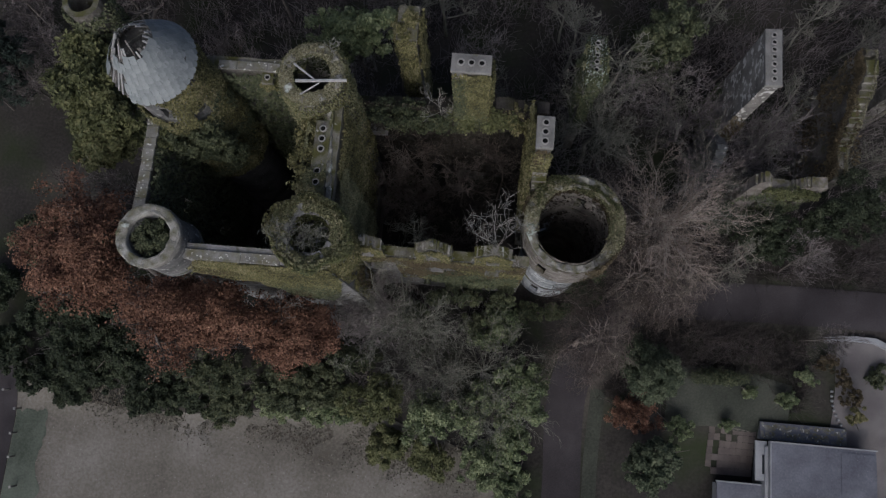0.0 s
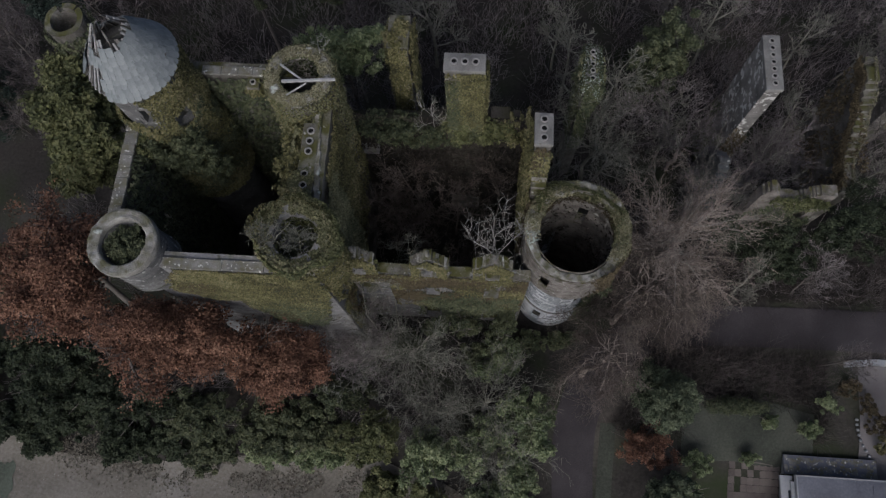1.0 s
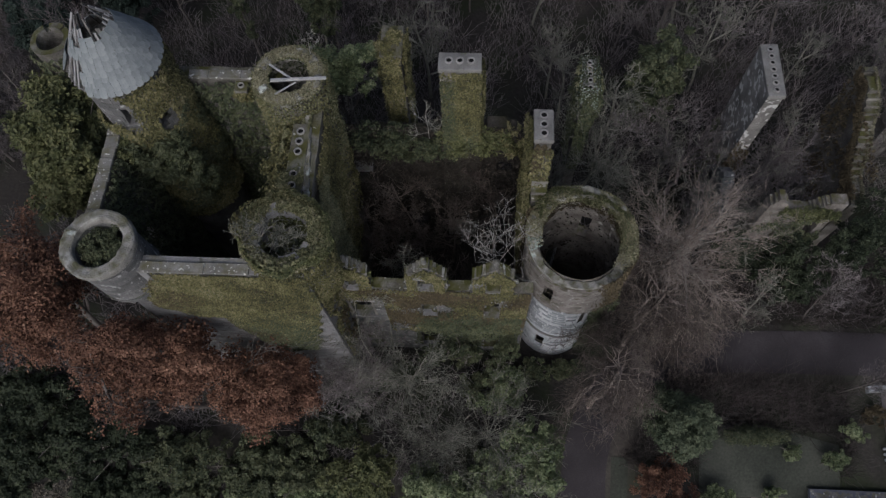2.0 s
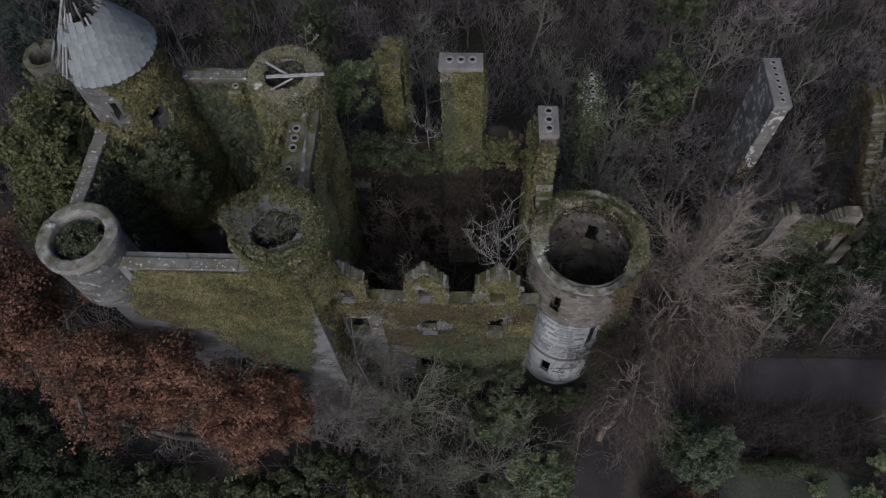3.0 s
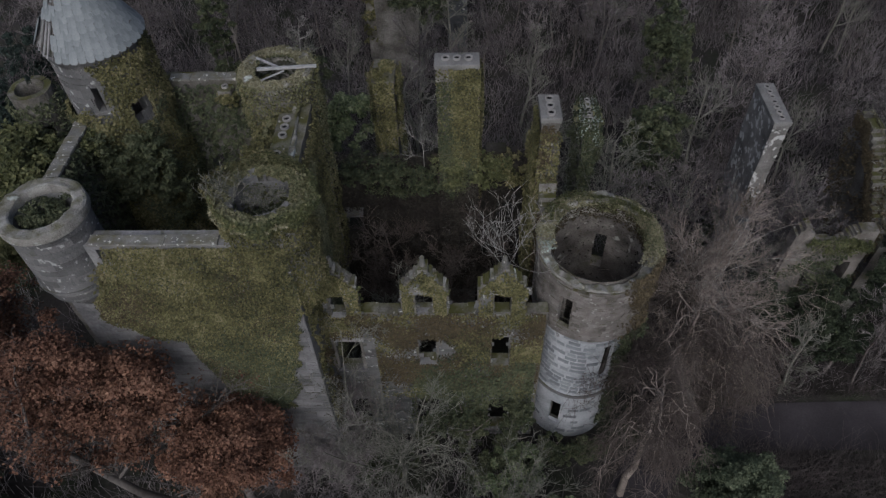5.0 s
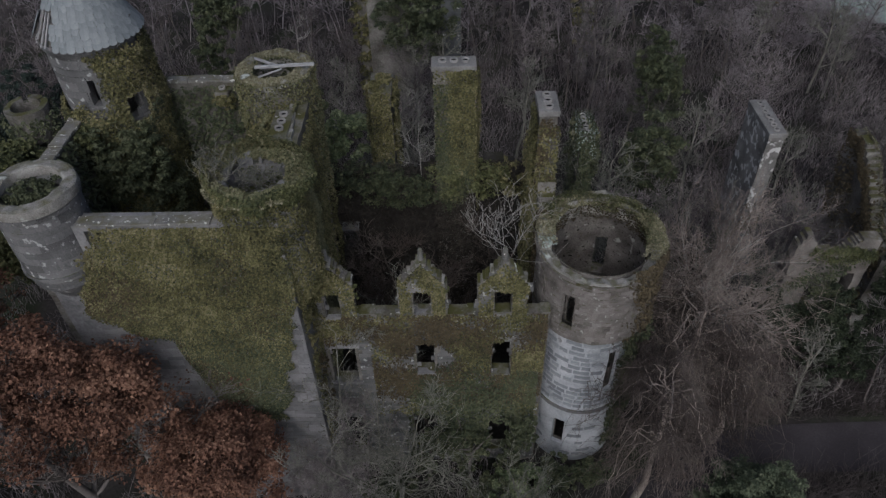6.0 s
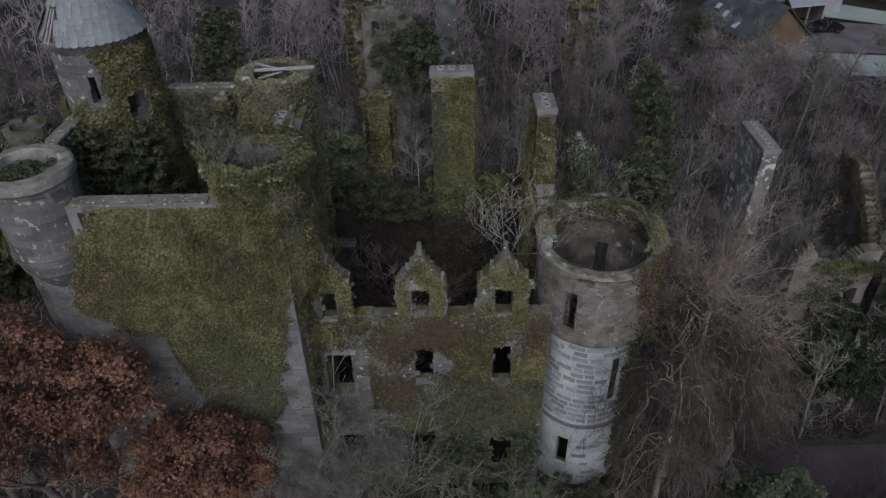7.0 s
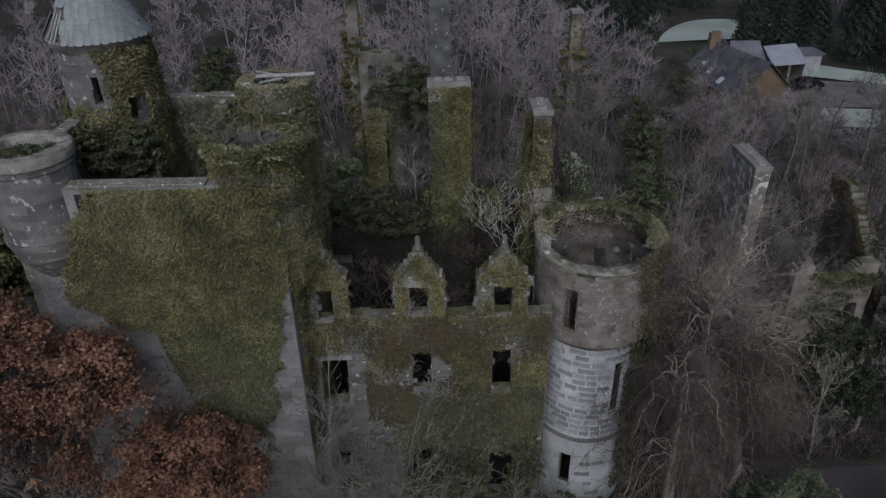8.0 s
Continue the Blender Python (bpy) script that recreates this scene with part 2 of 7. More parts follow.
RUBBER = material("tyre_rubber", [(0.012, 0.012, 0.012), (0.02, 0.02, 0.02)], 3.0, 0.9, 0.1)


# ---- building blocks ----
def fastmesh(name, verts, faces, mat, smooth=False):
    """A mesh from arrays: verts (n, 3), faces (m, k)."""
    verts, faces = np.asarray(verts, dtype=np.float32), np.asarray(faces, dtype=np.int32)
    me = bpy.data.meshes.new(name)
    m, k = faces.shape
    me.vertices.add(len(verts))
    me.vertices.foreach_set("co", verts.ravel())
    me.loops.add(m * k)
    me.loops.foreach_set("vertex_index", faces.ravel())
    me.polygons.add(m)
    me.polygons.foreach_set("loop_start", np.arange(m, dtype=np.int32) * k)
    me.polygons.foreach_set("use_smooth", np.full(m, smooth, dtype=bool))
    me.update(calc_edges=True)
    me.materials.append(mat)
    return me


def thing(name, label, category, group="", kind="", at=(0, 0, 0)):
    ob = new(name)
    ob.location = at
    ob.empty_display_size = 0.2
    return tagged(ob, label, category, group, kind)


def child(name, me, parent, label="", kind=""):
    """One mesh object under a thing or part; its mesh is in world places, the thing stands at its own."""
    ob = new(name, me)
    if parent is not None:
        ob.parent = parent
        at = Vector((0, 0, 0))
        q = parent
        while q is not None:
            at = at + q.location
            q = q.parent
        ob.location = -at
    if label:
        ob["label"] = label
    if kind:
        ob["kind"] = kind
    return ob


def part(name, bm, mat, parent, label=""):
    me = bpy.data.meshes.new(name)
    bm.normal_update()
    bm.to_mesh(me)
    bm.free()
    me.materials.append(mat)
    return child(name, me, parent, label)


def box(lo, hi, bevel=0.0, wobble=0.0, bm=None):
    bm = bm or bmesh.new()
    made = bmesh.ops.create_cube(bm, size=1)["verts"]
    for v in made:
        v.co = Vector([lo[k] + (v.co[k] + 0.5) * (hi[k] - lo[k]) for k in range(3)])
        if wobble:
            v.co += Vector((random.uniform(-1, 1), random.uniform(-1, 1), random.uniform(-1, 1))) * wobble
    if bevel:
        bmesh.ops.bevel(bm, geom=list({e for v in made for e in v.link_edges}), offset=bevel, segments=1, affect="EDGES")
    return bm


def slab(name, us, vs, solid, place, mat, wrap=False, jitter=0.03, rough=1.3):
    """Rough masonry on a grid of courses: cells that are solid get an outer and an inner face, and reveals at every hole and broken edge."""
    nu, nv = len(us) - 1, len(vs) - 1
    full = [[solid(0.5 * (us[i] + us[i + 1]), 0.5 * (vs[j] + vs[j + 1])) for j in range(nv)] for i in range(nu)]
    index, verts, faces = {}, [], []

    def vert(i, j, s):
        if wrap:
            i %= nu
        key = (i, j, s)
        if key not in index:
            p = Vector(place(us[i], vs[j], s))
            p += noise.noise_vector(p * rough) * jitter + noise.noise_vector(p * 5.3) * jitter * 0.5
            index[key] = len(verts)
            verts.append(p)
        return index[key]

    def is_full(i, j):
        if wrap:
            i %= nu
        return 0 <= i < nu and 0 <= j < nv and full[i][j]

    for i in range(nu):
        for j in range(nv):
            if not full[i][j]:
                continue
            faces.append((vert(i, j, 0), vert(i + 1, j, 0), vert(i + 1, j + 1, 0), vert(i, j + 1, 0)))
            faces.append((vert(i, j, 1), vert(i, j + 1, 1), vert(i + 1, j + 1, 1), vert(i + 1, j, 1)))
            if not is_full(i, j + 1):
                faces.append((vert(i, j + 1, 0), vert(i + 1, j + 1, 0), vert(i + 1, j + 1, 1), vert(i, j + 1, 1)))
            if not is_full(i, j - 1) and j > 0:
                faces.append((vert(i, j, 0), vert(i, j, 1), vert(i + 1, j, 1), vert(i + 1, j, 0)))
            if not is_full(i + 1, j):
                faces.append((vert(i + 1, j, 0), vert(i + 1, j, 1), vert(i + 1, j + 1, 1), vert(i + 1, j + 1, 0)))
            if not is_full(i - 1, j):
                faces.append((vert(i, j, 0), vert(i, j + 1, 0), vert(i, j + 1, 1), vert(i, j, 1)))
    return fastmesh(name, [tuple(v) for v in verts], faces, mat)


def steps(a, b, d):
    return np.linspace(a, b, max(2, int(round(abs(b - a) / d)) + 1))


def lump(p, f=1.0):
    return noise.noise(Vector(p) * f)


def leaves(name, centres, normals, size, mat, rng, tilt=0.5, spread=0.35):
    """Many small folded leaves, each facing roughly along its normal."""
    c, nrm = np.asarray(centres, float), np.asarray(normals, float)
    k = len(c)
    nrm = nrm + rng.normal(0, tilt, (k, 3))
    nrm /= np.linalg.norm(nrm, axis=1)[:, None] + 1e-9
    a = rng.normal(0, 1, (k, 3))
    a -= (a * nrm).sum(1)[:, None] * nrm
    a /= np.linalg.norm(a, axis=1)[:, None] + 1e-9
    b = np.cross(nrm, a)
    s = (size * rng.uniform(0.6, 1.35, k))[:, None]
    v = np.empty((k, 4, 3))
    v[:, 0] = c - a * s * 0.5
    v[:, 1] = c + b * s * spread + nrm * s * 0.12
    v[:, 2] = c + a * s * 0.6
    v[:, 3] = c - b * s * spread + nrm * s * 0.12
    base = np.arange(k)[:, None] * 4
    f = np.concatenate([base + [0, 1, 2], base + [0, 2, 3]])
    return fastmesh(name, v.reshape(-1, 3), f, mat)


def tubes(name, segs, mat, sides=3):
    """Tapered tubes from rows of (start, end, radius, radius)."""
    s = np.asarray(segs, float)
    p, q, r0, r1 = s[:, 0:3], s[:, 3:6], s[:, 6], s[:, 7]
    d = q - p
    d /= np.linalg.norm(d, axis=1)[:, None] + 1e-9
    up = np.where(np.abs(d[:, 2:3]) > 0.9, [[1.0, 0, 0]], [[0, 0, 1.0]])
    x = np.cross(d, up)
    x /= np.linalg.norm(x, axis=1)[:, None] + 1e-9
    y = np.cross(d, x)
    k = len(s)
    v = np.empty((k, 2 * sides, 3))
    for i in range(sides):
        a = 2 * math.pi * i / sides
        w = x * math.cos(a) + y * math.sin(a)
        v[:, i] = p + w * r0[:, None]
        v[:, sides + i] = q + w * r1[:, None]
    base = np.arange(k)[:, None] * 2 * sides
    f = np.concatenate([base + [i, (i + 1) % sides, sides + (i + 1) % sides, sides + i] for i in range(sides)])
    return fastmesh(name, v.reshape(-1, 3), f, mat, smooth=True)


def grow(rng, height, spread, trunk=0.16, levels=4, fan=(5, 4, 4, 3), droop=0.0, stems=1, clear=0.3, lean=0.15, least=0.014):
    """Limbs of a leafless tree round the origin: rows by level, each (start, end, radius, radius)."""
    rows = [[] for _ in range(levels + 1)]

    def limb(p, d, length, r, lev):
        n = 2 if lev == levels else (6, 5, 4, 3, 3, 2)[lev]
        pts = [p]
        step = length / n
        d = d.copy()
        rr = r
        nodes = []
        for i in range(n):
            d = d + rng.normal(0, 0.085 + 0.025 * lev, 3)
            d[2] += (0.10 if lev == 0 else 0.04) - droop * (0.25 + 0.35 * lev) * (i / n)
            d /= np.linalg.norm(d)
            q = p + d * step
            r2 = max(least, rr * (0.87 if lev < levels else 0.7))
            rows[lev].append((*p, *q, rr, r2))
            nodes.append((q, d.copy(), r2, (i + 1) / n))
            p, rr = q, r2
        if lev >= levels:
            return
        count = fan[lev]
        for c in range(count):
            f = clear + (1 - clear) * (c + rng.uniform(0.2, 1)) / count if lev == 0 else rng.uniform(0.25, 1.0)
            node = min(nodes, key=lambda w: abs(w[3] - f))
            az = rng.uniform(0, 2 * math.pi)
            out = np.array([math.cos(az), math.sin(az), rng.uniform(0.0, 0.5)])
            dd = node[1] * (0.75 if lev else 0.45) + out * (0.9 if lev == 0 else 0.75)
            dd /= np.linalg.norm(dd)
            ln = (spread * rng.uniform(0.65, 1.05) * (1.15 - 0.45 * f)) if lev == 0 else length * rng.uniform(0.42, 0.70)
            limb(node[0], dd, ln, node[2] * (0.62 if lev == 0 else 0.66), lev + 1)

    for s in range(stems):
        d = np.array([rng.normal(0, lean), rng.normal(0, lean), 1.0])
        if stems > 1:
            az = 2 * math.pi * s / stems
            d += np.array([math.cos(az), math.sin(az), 0]) * 0.35
        limb(np.zeros(3), d / np.linalg.norm(d), height * rng.uniform(0.85, 1.0) * 0.8, trunk / math.sqrt(stems), 0)
    return [np.array(r) for r in rows]


def bare_tree(name, at, rows, label, bark, twig, group="", split=3):
    t = thing(name, label, "tree", group, at=at)
    a = np.array([*at, *at, 0, 0])
    child("trunk", tubes("trunk", np.concatenate(rows[:split]) + a, bark, 5), t)
    child("crown", tubes("crown", np.concatenate(rows[split:]) + a, twig, 3), t, kind="stuff")
    return t


def weeping(rng, high, spread, limbs=28, branches=7, hangs=12):
    """A fountain of limbs that arch out from a trunk and let fine twigs hang; rows as grow() gives them."""
    rows = [[], [], [], []]
    p = np.array([0.0, 0.0, 0.0])
    for k in range(6):
        q = np.array([rng.normal(0, 0.10), rng.normal(0, 0.10), high * 0.92 * (k + 1) / 6])
        rows[0].append((*p, *q, 0.24 - 0.03 * k, 0.21 - 0.03 * k))
        p = q

    def arch(start, az, reach, rise, drop, n, r, level):
        pts = [start]
        bend = rng.normal(0, 0.7)
        for k in range(n):
            f = (k + 1) / n
            c = az + bend * f
            e = start + np.array([math.cos(c), math.sin(c), 0]) * reach * f ** 0.85 + np.array([0, 0, rise * math.sin(min(1.0, f * 1.3) * math.pi * 0.6) - drop * f * f]) + rng.normal(0, 0.05 * reach * (f < 1.0), 3)
            rows[level].append((*pts[-1], *e, r * (1 - 0.75 * (f - 1 / n)), r * (1 - 0.75 * f)))
            pts.append(e)
        return pts

    for k in range(limbs):
        az = 2.4 * k + rng.normal(0, 0.2)
        z = high * rng.uniform(0.5, 0.93)
        reach = spread * rng.uniform(0.45, 1.1)
        limb = arch(np.array([rng.normal(0, 0.25), rng.normal(0, 0.25), z]), az, reach, rng.uniform(0.08, 0.2) * high * 0.7, rng.uniform(0.25, 0.5) * high * 0.7, 8, rng.uniform(0.018, 0.032), 1)
        for _ in range(branches):
            b = limb[int(rng.integers(2, 9))]
            twig = arch(b, az + rng.normal(0, 0.9), spread * rng.uniform(0.15, 0.4), rng.uniform(0.0, 0.5), rng.uniform(0.5, 1.8), 5, 0.017, 2)
            for _ in range(hangs):
                h = twig[int(rng.integers(1, 6))]
                l, dx, dy = rng.uniform(0.25, 1.15), rng.normal(0, 0.42), rng.normal(0, 0.42)
                m = h + np.array([dx * 0.7, dy * 0.7, -0.35 * l])
                e = h + np.array([dx, dy, -l])
                rows[3].append((*h, *m, 0.0095, 0.0085))
                rows[3].append((*m, *e, 0.0085, 0.006))
    return [np.array(r) for r in rows]


def broom(rng, low, high, spread, limbs, sides=15, twigs=8):
    """A fine-twigged crown: limbs that fan up and out from a trunk, side shoots along them, twigs on the shoots."""
    rows = [[], [], [], []]
    p = np.zeros(3)
    for k in range(5):
        q = np.array([rng.normal(0, 0.12), rng.normal(0, 0.12), low * (k + 1) / 5])
        rows[0].append((*p, *q, 0.2 - 0.03 * k, 0.17 - 0.03 * k))
        p = q

    def shoot(start, d, length, n, r, level, wander, lift):
        pts, d = [start], d / np.linalg.norm(d)
        for k in range(n):
            d = d + rng.normal(0, wander, 3) + np.array([0, 0, lift])
            d /= np.linalg.norm(d)
            e = pts[-1] + d * length / n
            rows[level].append((*pts[-1], *e, r * (1 - 0.8 * k / n), r * (1 - 0.8 * (k + 1) / n)))
            pts.append(e)
        return pts, d

    for k in range(limbs):
        az, el = 2.4 * k + rng.normal(0, 0.25), rng.uniform(0.15, 1.35)
        d = np.array([math.cos(az) * math.cos(el), math.sin(az) * math.cos(el), math.sin(el)])
        reach = spread * math.cos(el) + (high - low) * math.sin(el)
        pts, _ = shoot(np.array([0, 0, low * rng.uniform(0.6, 0.97)]), d, reach * rng.uniform(0.7, 1.0), 8, rng.uniform(0.016, 0.030), 1, 0.19, 0.03)
        for _ in range(sides):
            i = int(rng.integers(2, 9))
            dd = pts[i] - pts[i - 1]
            dd = dd / np.linalg.norm(dd) + rng.normal(0, 0.55, 3)
            side, sd = shoot(pts[i], dd, rng.uniform(0.7, 1.9), 5, 0.017, 2, 0.16, 0.03)
            for _ in range(twigs):
                j = int(rng.integers(1, 6))
                shoot(side[j], sd + rng.normal(0, 0.6, 3), rng.uniform(0.3, 0.9), 2, 0.0125, 3, 0.14, 0.03)
    return [np.array(r) for r in rows]


def blob_leaves(rng, centre, radii, clumps, per, size, top=0.6):
    """Centres and normals of leaves on the shells of many small clumps that together fill an uneven crown."""
    cs, ns = [], []
    clumps, per = int(clumps * 2.2), max(20, int(per * 0.62))
    for _ in range(clumps):
        d = rng.normal(0, 1, 3)
        d /= np.linalg.norm(d)
        d[2] = abs(d[2]) * (1 if rng.uniform() < top else -1)
        f = rng.uniform(0.5, 1.08)
        c = np.array(centre) + d * np.array(radii) * f
        r = rng.uniform(0.10, 0.26) * (radii[0] + radii[1]) * 0.5
        v = rng.normal(0, 1, (per, 3))
        v /= np.linalg.norm(v, axis=1)[:, None]
        v[:, 2] = np.where(v[:, 2] < -0.4, -v[:, 2], v[:, 2])
        cs.append(c + v * r * rng.uniform(0.25, 1.25, (per, 1)) * np.array([1.15, 1.15, 0.8]))
        ns.append(v * 0.6 + np.array([0, 0, 0.6]))
    return np.concatenate(cs), np.concatenate(ns)


def smooth(t):
    t = max(0.0, min(1.0, t))
    return t * t * (3 - 2 * t)


def land(x, y):
    """The lie of the land: level at the ruin, falling away to the south and south-east."""
    z = -2.3 * smooth((1.5 - y) / 9) - 1.2 * smooth((x - 10) / 14) * smooth((9 - y) / 8)
    if y > 25:
        z += 0.6 * lump((x * 0.03, y * 0.03, 3.0))
    return z


def drape(name, outline, mat, lift, label, category):
    """A sheet laid on the land: outline(u, v) for u, v in 0..1."""
    n, m = 40, 40
    verts, faces = [], []
    for i in range(n + 1):
        for j in range(m + 1):
            x, y = outline(i / n, j / m)
            verts.append((x, y, land(x, y) + lift))
    for i in range(n):
        for j in range(m):
            a = i * (m + 1) + j
            faces.append((a, a + m + 1, a + m + 2, a + 1))
    return tagged(new(name, fastmesh(name, verts, faces, mat, True)), label, category, kind="structure")


# ---- the land ----
xs = np.concatenate([np.linspace(-1500, -80, 12), np.arange(-70, 70.1, 1.4), np.linspace(80, 1500, 12)])
ys = np.concatenate([np.linspace(-1200, -50, 10), np.arange(-40, 60.1, 1.4), np.linspace(70, 1800, 24)])
gv, gf = [], []
for gx in xs:
    for gy in ys:
        gv.append((gx, gy, land(gx, gy)))
for gi in range(len(xs) - 1):
    for gj in range(len(ys) - 1):
        ga = gi * len(ys) + gj
        gf.append((ga, ga + len(ys), ga + len(ys) + 1, ga + 1))
tagged(new("ground", fastmesh("ground", gv, gf, GROUND, True)), "dark damp woodland soil with leaf litter", "ground", kind="structure")


def ragged(x, s):
    return lump((x * 0.35, s, 0)) * 0.9 + lump((x * 1.4, s, 5)) * 0.35


def field_edge(x):
    """Northern edge of the field along the hedge."""
    knots = ((-40, -4.5), (-35, -4.6), (-30.3, -6.4), (-25.7, -6.9), (-16.9, -5.8), (-11.3, -4.5), (-3.0, -6.4), (4.0, -9.5))
    return float(np.interp(x, [k[0] for k in knots], [k[1] for k in knots])) + 0.9 + 0.6 * ragged(x, 1.0)


drape("field", lambda u, v: (-36.45 + 40.45 * u, -24 + v * (24 + field_edge(-36.45 + 40.45 * u))), LAWN, 0.074, "bare frosted field of pale brown grass", "field")
drape("verge", lambda u, v: (-36.4 + (2.6 + 0.9 * ragged(v * 20, 3.0)) * u, -24 + (17.5 + 0.8 * ragged(u * 6, 8.0)) * v), VERGE, 0.12, "narrow strip of dull green grass", "grass")
for px, py in ((-37.1, -5.1), (-36.1, -6.5), (-36.1, -8.4), (-35.9, -10.2), (-35.3, -12.4)):
    post = thing("fence_post", "short dark marker post with a pale cap beside the lane", "post", "posts along the lane", at=(px, py, land(px, py)))
    part("shaft", box((px - 0.06, py - 0.06, land(px, py) - 0.1), (px + 0.06, py + 0.06, land(px, py) + 0.9), 0.015), ROTTEN, post)
    part("cap", box((px - 0.09, py - 0.09, land(px, py) + 0.9), (px + 0.09, py + 0.09, land(px, py) + 0.97), 0.015), POT, post, "pale cap")
drape("lane", lambda u, v: (-40 + 3.5 * u, -24 + 21 * v), TARMAC, 0.070, "dark narrow tarmac lane", "road")


def drive_line(v):
    """The drive climbs north, then bends east behind the trees."""
    pts = ((7.0, -24), (7.1, -14), (7.2, -8), (7.0, -3.5), (7.2, -0.5), (8.4, 2.4), (10.8, 4.9), (14.5, 6.1), (20, 6.5), (30, 6.6), (50, 6.6))
    f = v * (len(pts) - 1)
    k = min(int(f), len(pts) - 2)
    f -= k
    q = [Vector(pts[max(0, min(len(pts) - 1, k + o))]) for o in (-1, 0, 1, 2)]
    p = q[1] + 0.5 * f * (q[2] - q[0] + f * (2 * q[0] - 5 * q[1] + 4 * q[2] - q[3] + f * (3 * (q[1] - q[2]) + q[3] - q[0])))
    d = (q[2] - q[0]).lerp(q[3] - q[1], f)
    return p, Vector((d.y, -d.x))


def drive_sheet(u, v):
    p, across = drive_line(v)
    p = p + across.normalized() * (u - 0.5) * 2.9
    return p.x, p.y


drape("drive", drive_sheet, TARMAC, 0.070, "worn dark tarmac drive, damp and unmarked", "road")


# ---- the ruin: towers, walls and stacks ----
def tower_mesh(name, cx, cy, radius, thick, z0, z1, top, holes, mat, around=64, course=0.3, jitter=0.035):
    """A hollow round tower; radius(z) outside, top(angle) the broken height, holes rows of (angle, half width, low, high)."""
    us = np.linspace(-math.pi, math.pi, around + 1)
    vs = steps(z0, z1, course)

    def solid(a, z):
        if z > top(a):
            return False
        for ha, hw, lo, hi in holes:
            d = (a - ha + math.pi) % (2 * math.pi) - math.pi
            if abs(d) < hw and lo < z < hi:
                return False
        return True

    return slab(name, us, vs, solid, lambda a, z, s: (cx + (radius(z) - s * thick) * math.cos(a), cy + (radius(z) - s * thick) * math.sin(a), z), mat, True, jitter)


def wall_mesh(name, axis, a0, a1, face, thick, z0, z1, top, holes, mat, du=0.35, dv=0.3, jitter=0.04):
    """A straight wall along x or y: its outer face at face, thick behind it; top(u) is the broken height."""
    cuts = sorted({round(q, 3) for h in holes for q in h[:2]} | set(np.round(steps(a0, a1, du), 3)))
    rises = sorted({round(q, 3) for h in holes for q in h[2:]} | set(np.round(steps(z0, z1, dv), 3)))
    cuts = [c for k, c in enumerate(cuts) if k == 0 or c - cuts[k - 1] > 0.02]
    rises = [c for k, c in enumerate(rises) if k == 0 or c - rises[k - 1] > 0.02]

    def solid(u, z):
        return z <= top(u) and not any(h[0] < u < h[1] and h[2] < z < h[3] for h in holes)

    if axis == "x":
        return slab(name, cuts, rises, solid, lambda u, z, s: (u, face + s * thick, z), mat, False, jitter)
    return slab(name, cuts, rises, solid, lambda u, z, s: (face + s * thick, u, z), mat, False, jitter)


def rim_mesh(name, cx, cy, outer, inner, z0, top, mat, n=120, jitter=0.06):
    """A worn ring of masonry: rounded edges and a head that rises and falls with top(angle)."""
    prof = ((0.0, 0.0), (0.0, 0.55), (0.04, 0.92), (0.22, 1.0), (0.55, 0.97), (0.85, 1.0), (0.97, 0.9), (1.0, 0.5), (1.0, 0.0))
    verts, faces = [], []
    for k in range(n):
        a = 2 * math.pi * k / n
        for s, f in prof:
            r = outer(a) + s * (inner(a) - outer(a))
            p = Vector((cx + r * math.cos(a), cy + r * math.sin(a), z0 + (top(a) - z0) * f))
            w = noise.noise_vector(p * 1.4) * jitter + noise.noise_vector(p * 4.1) * jitter * 0.7 + noise.noise_vector(p * 9.0) * jitter * 0.25
            verts.append(p + w * (0.3 + 0.7 * f))
    m = len(prof)
    for k in range(n):
        q = (k + 1) % n
        for i in range(m - 1):
            faces.append((k * m + i, q * m + i, q * m + i + 1, k * m + i + 1))
    return fastmesh(name, [tuple(v) for v in verts], faces, mat)


def coping(parent, axis, a0, a1, lo, hi, z, high=0.14, length=0.62, mat=COPING):
    """Separate coping slabs along a wall head."""
    u = a0
    while u < a1 - 0.15:
        w = min(length * random.uniform(0.8, 1.25), a1 - u)
        dz, sh = random.uniform(-0.02, 0.02), random.uniform(-0.025, 0.025)
        if axis == "x":
            bm = box((u + 0.008, lo + sh, z + dz), (u + w - 0.008, hi + sh, z + high + dz), 0.02, 0.012)
        else:
            bm = box((lo + sh, u + 0.008, z + dz), (hi + sh, u + w - 0.008, z + high + dz), 0.02, 0.012)
        part("coping_slab", bm, mat, parent)
        u += w


def ring_mesh(cx, cy, r0, r1, z0, z1, n=40, wobble=0.03):
    bm = bmesh.new()
    loops = []
    for r, z in ((r1, z0), (r1, z1), (r0, z1), (r0, z0)):
        loops.append([bm.verts.new((cx + r * math.cos(2 * math.pi * k / n), cy + r * math.sin(2 * math.pi * k / n), z + wobble * lump((k * 0.7, r, z), 1.0))) for k in range(n)])
    for q in range(4):
        a, b = loops[q], loops[(q + 1) % 4]
        for k in range(n):
            bm.faces.new((a[k], a[(k + 1) % n], b[(k + 1) % n], b[k]))
    return bm


def pot_bm(x, y, z, r=0.17, h=0.22):
    return ring_mesh(x, y, r * 0.7, r, z, z + h, 16, 0.0)


